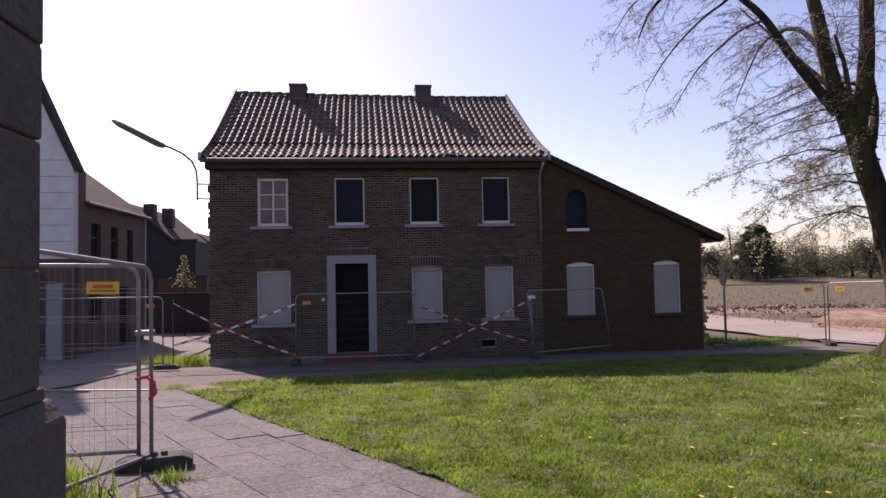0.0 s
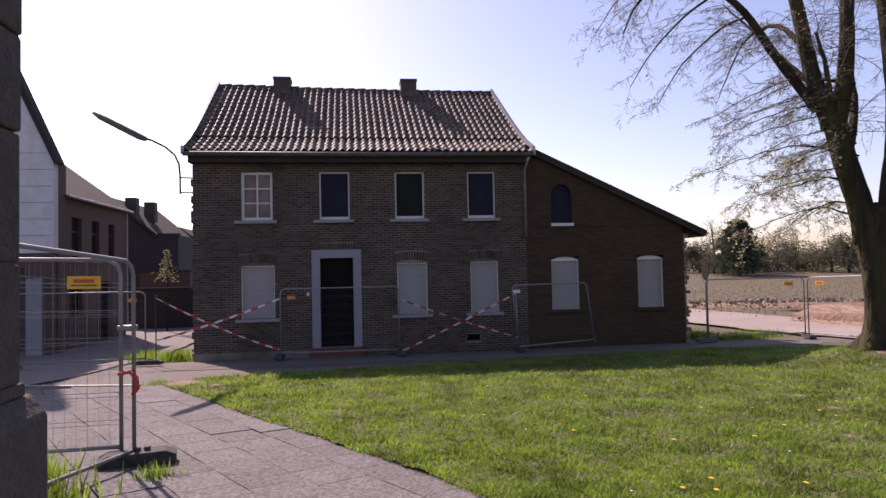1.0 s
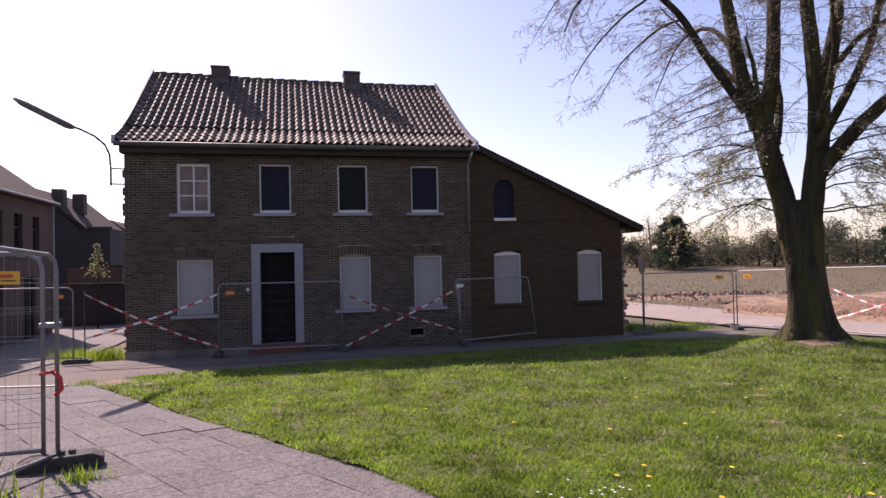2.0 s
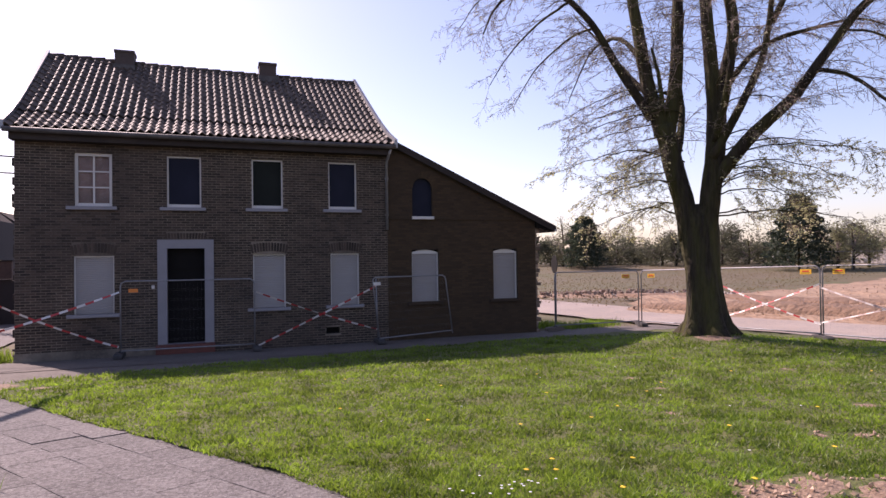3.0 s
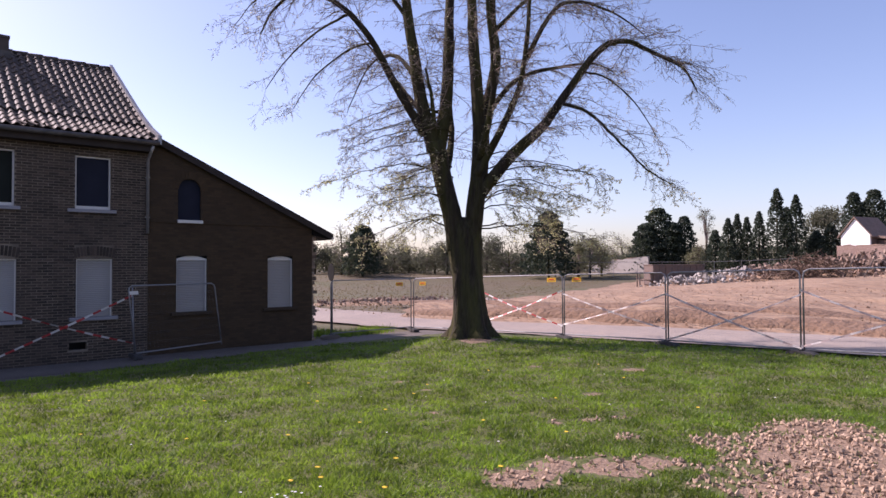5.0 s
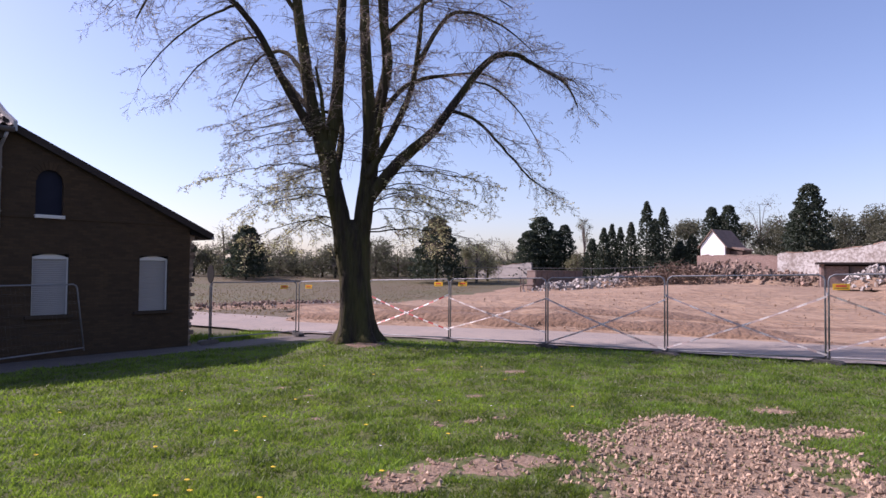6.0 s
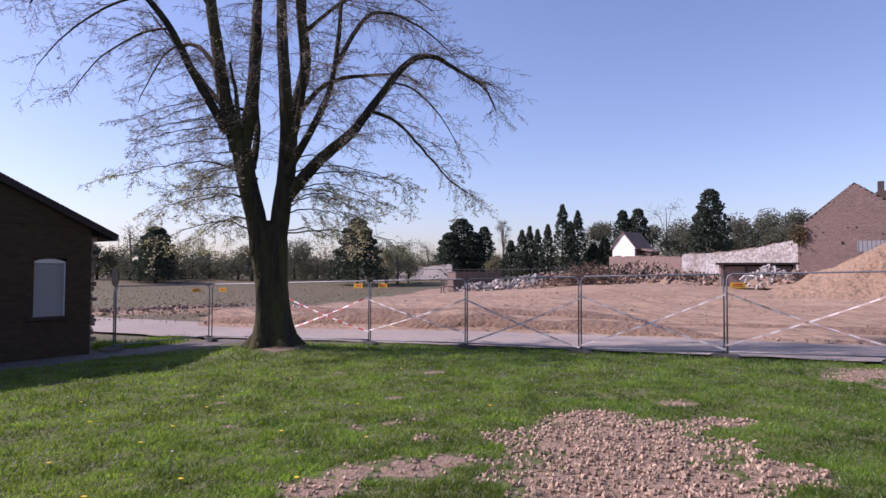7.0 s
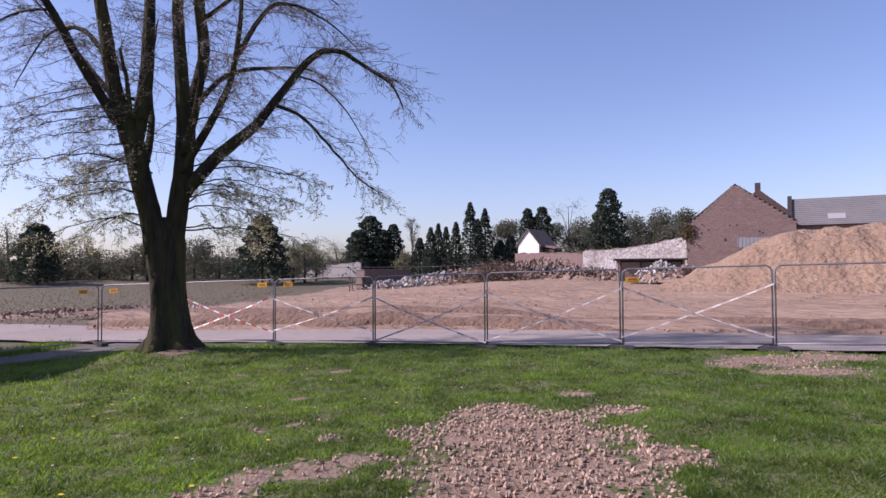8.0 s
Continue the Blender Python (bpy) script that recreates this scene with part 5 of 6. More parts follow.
def spray(sh, p, size, drop):
    a = Vector((frng.uniform(-1, 1), frng.uniform(-1, 1), frng.uniform(-0.6, 0.6) - drop)).normalized() * size
    b = a.cross(Vector((frng.uniform(-1, 1), frng.uniform(-1, 1), frng.uniform(-1, 1)))).normalized() * size * 0.5
    sh.add([p - a * 0.5, p + b * 0.6, p + a * 0.8, p - b * 0.6, p + a * 0.2 + b.cross(a).normalized() * size * 0.3], [(0, 1, 4), (1, 2, 4), (2, 3, 4), (3, 0, 4)])


def conifer(az, d, top, wide, lean=0.0, dense=430):
    dense = int(dense * 5.0)
    wide *= 1.4
    x, y = far(az, d)
    z = lie(x, y) - 0.1
    h = top - z
    ob = thing("conifer", "tall dark green conifer at the edge of the site", "tree", "far conifers", at=(x, y, z))
    part("trunk", Shape().tube([(0, 0, 0), (0, 0, h * 0.5), (0, 0, h * 0.97)], [0.16, 0.1, 0.02], 6), M["bark"], ob)
    sh = Shape()
    for _ in range(dense):
        f = frng.random() ** 0.8
        layer = 0.86 + 0.14 * math.sin(f * 40 + 1.3 * math.sin(az * 9)) + 0.1 * noise.noise((az * 3, f * 9, 0))
        r = wide * 0.5 * (1 - f) ** (0.75 - lean) * layer * math.sqrt(frng.uniform(0.15, 1.0)) + 0.08
        a = frng.uniform(0, 2 * math.pi)
        spray(sh, Vector((r * math.cos(a), r * math.sin(a), h * (0.06 + 0.94 * f))), frng.uniform(0.16, 0.38) * (0.5 + wide / 8), 0.25)
    part("crown", sh, M["conifer"], ob, "dense dark needles")


def broadleaf(az, d, top, wide, mat, dense=420, low=0.25, label="pale spring tree beyond the site", size=0.5):
    dense, size = int(dense * 5.5), size * 0.36
    x, y = far(az, d)
    z = lie(x, y) - 0.1
    h = top - z
    ob = thing("broadleaf_tree", label, "tree", "far broadleaf trees", at=(x, y, z))
    tr = Shape().tube([(0, 0, 0), (0.1, 0, h * 0.4), (0, 0.1, h * 0.9)], [0.2, 0.14, 0.03], 6)
    part("trunk", tr, M["bark"], ob)
    br = Shape()
    lobes = []
    for k in range(9):
        a, f = frng.uniform(0, 6.28), frng.uniform(low + 0.15, 0.95)
        r = wide * 0.5 * math.sin(math.pi * clamp((f - low) / (1 - low) * 0.85 + 0.12, 0, 1)) * frng.uniform(0.5, 0.95)
        c = Vector((r * math.cos(a), r * math.sin(a), h * f * 0.95))
        lobes.append((c, wide * frng.uniform(0.16, 0.27)))
        br.tube([(0, 0, h * f * 0.55), c * 0.6 + Vector((0, 0, h * f * 0.35)), c], [0.08, 0.05, 0.02], 4, False)
        for _ in range(14):
            e = c + Vector((frng.gauss(0, 1), frng.gauss(0, 1), frng.gauss(0.4, 0.8))) * wide * 0.13
            br.tube([c, (c + e) / 2 + Vector((0, 0, 0.1)), e], [0.03, 0.02, 0.01], 3, False)
    part("branchwork", br, M["bare_twig"], ob)["kind"] = "stuff"
    sh = Shape()
    for _ in range(dense):
        c, r = frng.choice(lobes)
        way = Vector((frng.gauss(0, 1), frng.gauss(0, 1), frng.gauss(0, 1))).normalized()
        p = c + way * r * 1.15 * frng.random() ** 0.45
        p.z = max(p.z, h * low * 0.6)
        spray(sh, p, frng.uniform(0.6, 1.3) * size, 0.0)
    part("crown", sh, mat, ob, "thin young foliage")


conifer(49.0, 85, 8.9, 6.4, 0.25, 650)
conifer(32.2, 90, 7.5, 5.5, 0.3, 500)
for az, top, w in ((57.4, 7.9, 5.0), (58.45, 10.2, 5.6), (60.5, 8.9, 3.6), (59.5, 8.0, 4.2)):
    conifer(az, 100 + frng.uniform(-3, 3), top, w, 0.35, 480)
for az, top, w in ((63.9, 7.8, 2.6), (64.6, 8.7, 2.4), (65.3, 8.2, 2.3), (66.2, 8.7, 2.4), (67.5, 11.5, 3.6), (68.85, 11.0, 3.4), (68.2, 9.0, 2.8), (62.9, 6.5, 3.2), (70.2, 6.2, 4.0), (71.2, 6.8, 3.5)):
    conifer(az, 95 + frng.uniform(-4, 4), top, w, 0.05, 380)
for az, d, top, w in ((72.7, 112, 12.4, 3.8), (74.0, 112, 12.6, 4.8), (73.3, 114, 11, 4.5), (79.8, 105, 14.6, 6.2), (79.3, 107, 12.0, 5.5)):
    conifer(az, d, top, w, 0.3, 520)
broadleaf(76.35, 125, 15.4, 8.5, M["spring"], 160, label="bare grey tree beyond the site")
broadleaf(30.3, 96, 8.0, 5.0, M["spring"], 110, label="bare grey tree beyond the field")
broadleaf(62.2, 104, 11.0, 3.0, M["spring"], 200, size=0.35)
for az, d, top, w in ((82.2, 128, 12.8, 9), (83.6, 132, 13.2, 9), (85.4, 130, 14.0, 9), (87.9, 132, 15.0, 9), (77.6, 130, 11.5, 8), (71.0, 120, 11.0, 8), (90.5, 140, 14.0, 10), (97, 150, 15.5, 10), (80.9, 126, 11.5, 8), (84.5, 124, 11.0, 8), (78.6, 122, 10.0, 8), (75.2, 122, 10.5, 8)):
    broadleaf(az, d, top, w, M["hedge"] if az < 87 else M["spring"], 1000, 0.05, size=0.85)
for az, d, top, w in ((52.6, 86, 5.9, 5.0), (51.6, 88, 5.0, 4.0), (53.6, 90, 4.8, 4.0), (61.6, 97, 5.2, 4.0), (55.4, 130, 7.5, 8.0), (56.4, 140, 6.6, 8.0)):
    broadleaf(az, d, top, w, M["spring"], 300, 0.1, size=0.5)
for k in range(16):
    az = 26 + k * 1.75 + frng.uniform(-0.5, 0.5)
    if 48 < az < 50:
        continue
    broadleaf(az, frng.uniform(92, 118), frng.uniform(4.6, 7.0), frng.uniform(5, 8), M["hedge"], 420, 0.02, "low grey-green tree in the hedge beyond the field", 0.7)
# woodland and scrub along the field's end
scrub = Shape()
for _ in range(38000):
    az = frng.uniform(20, 102)
    d = frng.uniform(100, 128) if az < 56 else frng.uniform(101, 140)
    x, y = far(az, d)
    hgt = (3.0 + 1.4 * noise.noise((az * 0.5, 0, 0)) + 0.8 * noise.noise((az * 2, 1, 0))) if az < 56 else (3.6 + 2.0 * noise.noise((az * 0.35, 2, 0)))
    spray(scrub, Vector((x, y, lie(x, y) + frng.random() ** 0.7 * max(0.8, hgt))), frng.uniform(0.25, 0.55), 0.0)
tagged(new("far_scrub", scrub.mesh("far_scrub", M["hedge"])), "grey-green scrub and hedges closing the field", "scrub", "", "stuff")
# dry weeds on the field
weeds = Shape()
for _ in range(11000):
    az = frng.uniform(26, 62)
    d = frng.uniform(38, 96)
    x, y = far(az, d)
    if 23.0 - 0.22 * max(0, y - 6) < x and y < 31 + (x - 20) * 0.35:
        continue
    spray(weeds, Vector((x, y, lie(x, y) + frng.uniform(0, 0.06))), frng.uniform(0.05, 0.15), 0.0)
M["dry"] = leafy_material("dry_brown_weeds", (0.195, 0.143, 0.0675), (0.165, 0.128, 0.0562), 0.25)
tagged(new("field_weeds", weeds.mesh("field_weeds", M["dry"])), "dry brown weeds scattered over the open field", "weeds", "", "stuff")

# ---------------------------------------------------------------- demolition site
M["site_brick"] = material("weathered_red_brick", (0.232, 0.146, 0.116), 0.92, spots=[(0.3, 0.7, (0.172, 0.107, 0.086)), (1.6, 0.7, (0.284, 0.202, 0.168)), (5, 0.8, (0.129, 0.0817, 0.0688)), (14, 0.5, (0.31, 0.232, 0.198))], bump=0.05, bump_scale=6, stretch=(1, 1, 2.6))
M["lime"] = material("bright_limewash", (0.82, 0.8, 0.77), 0.85, spots=[(0.8, 0.25, (0.62, 0.58, 0.54))], bump=0.01, bump_scale=6)
M["whitewash"] = material("patchy_whitewash", (0.495, 0.473, 0.441), 0.9, spots=[(0.5, 0.9, (0.216, 0.171, 0.14)), (1.6, 0.85, (0.45, 0.423, 0.396)), (4, 0.8, (0.18, 0.149, 0.126))], bump=0.03, bump_scale=5)
M["rubble"] = material("mixed_rubble", (0.229, 0.167, 0.128), 0.95, spots=[(1.5, 0.6, (0.211, 0.132, 0.0968))], vary=0.5, island=True)
M["pale_rubble"] = material("pale_rubble", (0.37, 0.339, 0.308), 0.9, spots=[(1.5, 0.5, (0.299, 0.264, 0.238))], vary=0.4, island=True)
M["brush"] = material("dead_brushwood", (0.13, 0.085, 0.06), 0.95)
M["old_roof"] = material("worn_brown_roof_tiles", (0.21, 0.135, 0.1), 0.85, spots=[(1.2, 0.6, (0.12, 0.08, 0.065)), (6, 0.6, (0.26, 0.19, 0.15))], bump=0.06, bump_scale=5)
M["roof_grey"] = material("grey_roof_tiles", (0.176, 0.167, 0.158), 0.75, spots=[(0.8, 0.5, (0.132, 0.128, 0.123))], bump=0.02, bump_scale=6)
M["rust"] = material("rusty_container_steel", (0.15, 0.11, 0.095), 0.75, 0.2, spots=[(1.5, 0.6, (0.2, 0.12, 0.08)), (7, 0.4, (0.09, 0.08, 0.08))])


def frame_at(az, d, turn_extra=0.0):
    """Origin and turn of a thing that faces the lawn from far off."""
    x, y = far(az, d)
    return (x, y, lie(x, y) + (0.2 if 44 < d < 80 and az > 55 else 0.0)), -az + turn_extra


def far_thing(name, label, category, az, d, extra=0.0, group=""):
    o, t = frame_at(az, d, extra)
    return thing(name, label, category, group, at=o, turn=t)


def local_z(ob, z):
    return z - ob.location.z


w = far_thing("white_cottage", "small white gabled cottage with a worn dark roof", "house", 72.75, 88, -30)
z0, ze, za = -0.4, local_z(w, 5.1), local_z(w, 7.1)
part("gable", Shape().prism([(-1.65, z0), (1.65, z0), (1.65, ze), (0, za), (-1.65, ze)], 0, 0.3), M["lime"], w)
part("base", Shape().box(-1.7, -0.03, z0, 1.7, 0.0, local_z(w, 3.4)), M["site_brick"], w)
part("wall", Shape().box(1.35, 0.3, z0, 1.65, 4.4, ze), M["site_brick"], w)
part("roof", Shape().prism([(-1.95, ze - 0.25), (0, za + 0.05), (2.0, ze - 0.3), (2.0, ze - 0.15), (0, za + 0.2), (-1.95, ze - 0.1)], -0.2, 4.6), M["old_roof"], w, "worn brown tiles with a broken edge")
part("back_wall", Shape().box(-1.65, 4.1, z0, 1.65, 4.4, ze), M["site_brick"], w)
part("lean_to_roof", Shape().prism([(1.6, ze - 0.3), (3.6, ze - 0.6), (3.6, ze - 0.45), (1.6, ze)], 1.0, 3.6), M["old_roof"], w)
part("side_shed", Shape().box(1.7, 1.2, z0, 3.3, 3.5, ze - 0.6), M["brown_wall"], w)


def ragged_wall(name, label, a, b, base, tops, mat, thick=0.3):
    """A broken wall between two (bearing, distance) places with an uneven top."""
    pa, pb = Vector((*far(*a), 0)), Vector((*far(*b), 0))
    L = (pb - pa).length
    o = (pa.x, pa.y, base)
    ob = thing(name, label, "wall", "ruined walls", at=o, turn=math.degrees(math.atan2(pb.y - pa.y, pb.x - pa.x)))
    n = 40
    line = []
    for i in range(n + 1):
        f = i / n
        z = along(tops, f) - base
        line.append((L * f, z + 0.12 * noise.noise((f * 23, base, L)) + 0.07 * noise.noise((f * 71, base, L))))
    part("masonry", Shape().prism([(0, -1.0), (L, -1.0)] + line[::-1], -thick / 2, thick / 2), mat, ob)
    cop = Shape()
    for (x0, z0), (x1, z1) in zip(line[::3], line[3::3]):
        if frng.random() < 0.6:
            cop.prism([(x0, z0 - 0.02), (x1 - 0.04, z1 - 0.02), (x1 - 0.04, z1 + 0.07), (x0, z0 + 0.07)], -thick / 2 - 0.03, thick / 2 + 0.03)
    part("coping", cop, M["rubble"], ob)["kind"] = "stuff"
    return ob


ragged_wall("ruined_wall", "low red brick wall with a broken top", (71.6, 86), (77.6, 80), 1.9, [(0, 3.9), (0.5, 3.75), (0.8, 3.8), (1, 3.7)], M["site_brick"])
ragged_wall("ruined_wall", "whitewashed ruined wall with bare patches", (77.6, 76), (86.3, 70), 1.6, [(0, 3.85), (0.3, 3.9), (0.5, 4.1), (0.75, 4.55), (0.95, 5.0), (1, 4.5)], M["whitewash"])
for az in (74.4, 75.5):
    pn = far_thing("leaning_board", "pale board leaning against the rubble", "board", az, 77, 8)
    part("board", Shape().prism([(-0.55, -0.1), (0.5, -0.1), (0.62, 1.35), (-0.42, 1.45)], 0, 0.08), M["white"], pn)
    part("edge", Shape().box(-0.55, 0.0, -0.12, 0.5, 0.09, -0.06), M["wood"], pn)

sh = far_thing("garage_shed", "long low brown shed with a flat dark roof", "shed", 83.3, 60, 6)
zt = local_z(sh, 2.55)
part("back_wall", Shape().box(-2.9, 2.2, -0.5, 2.9, 2.4, zt), M["brown_wall"], sh)
part("end_wall", Shape().box(-2.9, 0, -0.5, -2.7, 2.2, zt), M["site_brick"], sh)
part("end_wall", Shape().box(2.7, 0, -0.5, 2.9, 2.2, zt), M["site_brick"], sh)
for k in range(3):
    part("door", Shape().box(-2.62 + k * 1.78, 0.1, -0.5, -0.98 + k * 1.78, 0.16, zt - 0.15), M["rust"] if k else M["site_brick"], sh)
    part("post", Shape().box(-2.7 + k * 1.78, 0.0, -0.5, -2.6 + k * 1.78, 0.2, zt), M["wood"], sh)
part("roof", Shape().box(-3.2, -0.4, zt, 3.1, 2.7, zt + 0.16), M["slate"], sh)

barn = far_thing("brick_barn", "large red brick barn with a bare windowless gable", "barn", 90.0, 69, 3)
ze, za = local_z(barn, 5.9), local_z(barn, 10.0)
part("gable", Shape().prism([(-4.6, -1), (5.3, -1), (5.3, local_z(barn, 6.2)), (0.1, za), (-0.3, za - 0.02), (-4.6, ze)], 0, 0.5), M["site_brick"], barn)
part("roof", Shape().prism([(-4.9, ze - 0.05), (0, za + 0.05), (5.5, local_z(barn, 6.2)), (5.5, local_z(barn, 6.38)), (0, za + 0.25), (-4.9, ze + 0.12)], 0.35, 14), M["slate"], barn)
part("side_wall", Shape().box(-4.6, 0.5, -1, -4.2, 14, ze), M["site_brick"], barn)
edge = Shape()
for f in range(26):
    g = f / 25
    x, z = (-4.6 + 4.5 * g * 2, ze + (za - ze) * g * 2) if g < 0.5 else (0.1 + 5.2 * (g - 0.5) * 2, za + (local_z(barn, 6.2) - za) * (g - 0.5) * 2)
    edge.box(x - 0.14, -0.02, z - 0.1, x + 0.14, 0.52, z + 0.08 + frng.uniform(0, 0.07))
part("verge_bricks", edge, M["site_brick"], barn)["kind"] = "stuff"
ivy = Shape()
for _ in range(160):
    spray(ivy, Vector((-4.5 + frng.gauss(0, 0.45), -0.1, ze - 0.5 + frng.gauss(0, 0.5))), frng.uniform(0.15, 0.4), 0.3)
part("ivy", ivy, M["dry"], barn, "withered ivy on the broken corner")
# near-black patches on the wall face paint the shade of small holes
for _ in range(9):
    part("putlog_hole", Shape().box(*(lambda x, z: (x, -0.012, z, x + 0.14, 0.01, z + 0.12))(frng.uniform(-3.5, 3.5), frng.uniform(3.0, 5.0))), M["dark"], barn)
b2 = far_thing("brick_barn", "darker brick gable with a small chimney behind the barn", "barn", 91.7, 84, 3)
part("gable", Shape().prism([(-3, -1), (4.5, -1), (4.5, local_z(b2, 7.4)), (0, local_z(b2, 11.2)), (-3, local_z(b2, 8.4))], 0, 8), M["brown_wall"], b2)
part("chimney", Shape().box(-0.3, 0.4, local_z(b2, 10.8), 0.3, 1.1, local_z(b2, 12.0)), M["chim"], b2)
ho = far_thing("long_house", "long brick outbuilding with grey tiled roof and skylights", "house", 98.3, 72, 4)
z1, z2 = local_z(ho, 6.0), local_z(ho, 9.0)
part("wall", Shape().box(-5.2, 0, -1, 12, 0.4, z1), M["site_brick"], ho)
part("back_wall", Shape().box(-5.2, 7.6, -1, 12, 8, z1), M["site_brick"], ho)
part("roof", Shape().add([(-5.3, -0.3, z1), (12, -0.3, z1), (12, 4, z2), (-5.3, 4, z2), (-5.3, 8.3, z1), (12, 8.3, z1)], [(0, 1, 2, 3), (3, 2, 5, 4), (0, 3, 4), (1, 5, 2), (0, 4, 5, 1)]), M["roof_grey"], ho)
part("fire_wall", Shape().add([(-5.7, -0.4, z1 - 0.3), (-5.3, -0.4, z1 - 0.3), (-5.3, 4, z2 + 0.35), (-5.7, 4, z2 + 0.35), (-5.7, -0.4, z1 + 0.35), (-5.3, -0.4, z1 + 0.35), (-5.3, 4, z2 - 1), (-5.7, 4, z2 - 1)], [(4, 5, 2, 3), (0, 1, 5, 4), (0, 4, 3, 7), (1, 6, 2, 5), (0, 7, 6, 1), (7, 3, 2, 6)]), M["slate"], ho)
for k in range(14):
    f = (k + 0.5) / 14
    part("tile_course", Shape().box(-5.28, -0.3 + 4.3 * f - 0.02, z1 + (z2 - z1) * f, 11.9, -0.3 + 4.3 * f + 0.02, z1 + (z2 - z1) * f + 0.05), M["roof_grey"], ho)
for x in (-2.2, 5.2):
    sk = part("skylight", Shape().add([(x, 0.5, z1 + 0.62), (x + 1.5, 0.5, z1 + 0.62), (x + 1.5, 1.3, z1 + 1.18), (x, 1.3, z1 + 1.18), (x, 0.5, z1 + 0.4), (x + 1.5, 0.5, z1 + 0.4), (x + 1.5, 1.3, z1 + 1.0), (x, 1.3, z1 + 1.0)], [(0, 1, 2, 3), (0, 4, 5, 1), (1, 5, 6, 2), (2, 6, 7, 3), (3, 7, 4, 0)]), M["shutter"], ho, "pale skylight")
cw = far_thing("lean_to", "low brick lean-to with a pale tiled roof before the barn", "shed", 93.7, 63, 3)
zl, zh = local_z(cw, 3.65), local_z(cw, 4.65)
part("wall", Shape().box(-3.8, 0.3, -0.8, 3.9, 0.55, zl), M["site_brick"], cw)
part("roof", Shape().add([(-3.95, 0.05, zl), (3.95, 0.05, zl), (3.95, 2.6, zh), (-3.95, 2.6, zh), (-3.95, 0.05, zl - 0.1), (3.95, 0.05, zl - 0.1), (3.95, 2.6, zh - 0.1), (-3.95, 2.6, zh - 0.1)], [(0, 1, 2, 3), (0, 4, 5, 1), (1, 5, 6, 2), (3, 2, 6, 7), (3, 7, 4, 0), (4, 7, 6, 5)]), M["roof_grey"], cw, "faded grey-pink tiles")
for k in range(26):
    x = -3.9 + k * 0.31
    part("tile_roll", Shape().tube([(x, 0.03, zl + 0.01), (x, 2.6, zh + 0.01)], 0.035, 5), M["roof_grey"], cw)

# sand heap
hx, hy = far(94.5, 47)
heap = Shape()
NX, NY = 90, 46
for i in range(NX + 1):
    for j in range(NY + 1):
        u, v = -11 + 34 * i / NX, -7 + 17 * j / NY
        prof = smooth01((u + 10.5) / 11.5) * (1 - 0.15 * smooth01((u - 14) / 9))
        cross = smooth01((v + 6.6) / 6.8) * smooth01((9.6 - v) / 6)
        a = radians(-94.5)
        x, y = hx + u * math.cos(a) - v * math.sin(a), hy + u * math.sin(a) + v * math.cos(a)
        h = 3.75 * prof * cross
        h *= 1 + 0.16 * noise.fractal((u * 0.35, v * 0.35, 1), 1.0, 2.0, 5)
        h += 0.26 * noise.fractal((u * 0.9, v * 0.45, 4), 1.0, 2.0, 4) * min(1, h)
        heap.v.append((x, y, lie(x, y) - 0.12 + h))
for i in range(NX):
    for j in range(NY):
        q = i * (NY + 1) + j
        heap.f.append((q, q + NY + 1, q + NY + 2, q + 1))
tagged(new("sand_heap", heap.mesh("sand_heap", M["sand"], True)), "tall heap of loose sandy earth on the site", "heap", "", "stuff")


def rubble_heap(az, d, wide, deep, high, count, mat, label, size=0.35, extra=0.0):
    ob = far_thing("rubble_heap", label, "rubble", az, d, extra, "rubble heaps")
    sh = Shape()
    count, size, high = int(count * 1.9), size * 0.6, high * 1.55
    for _ in range(count):
        x, y = frng.gauss(0, wide * 0.27), frng.gauss(0, deep * 0.27)
        top = high * max(0.0, 1 - (x / wide * 1.7) ** 2 - (y / deep * 1.7) ** 2) * frng.uniform(0.2, 1.05)
        s = size * frng.uniform(0.3, 1.2)
        m = Euler((frng.uniform(0, 3), frng.uniform(0, 3), frng.uniform(0, 3))).to_matrix()
        c = [Vector((x, y, top)) + m @ Vector((i * s, j * s * frng.uniform(0.4, 0.8), k * s * 0.4)) for i, j, k in ((-1, -1, -1), (1, -1, -1), (1, 1, -1), (-1, 1, -1), (-1, -1, 1), (1, -1, 1), (1, 1, 1), (-1, 1, 1))]
        sh.add(c, [(0, 3, 2, 1), (4, 5, 6, 7), (0, 1, 5, 4), (1, 2, 6, 5), (2, 3, 7, 6), (3, 0, 4, 7)])
    part("debris", sh, mat, ob)["kind"] = "stuff"
    core = Shape()
    for i in range(13):
        for j in range(7):
            x, y = (i / 6 - 1) * wide * 0.6, (j / 3 - 1) * deep * 0.6
            core.v.append((x, y, -0.1 + 0.75 * high * max(0.0, 1 - (x / wide * 1.7) ** 2 - (y / deep * 1.7) ** 2) * (0.8 + 0.3 * noise.noise((x, y, az)))))
    core.f = [(i * 7 + j, i * 7 + 7 + j, i * 7 + 8 + j, i * 7 + j + 1) for i in range(12) for j in range(6)]
    part("core", core, M["dirt"], ob)


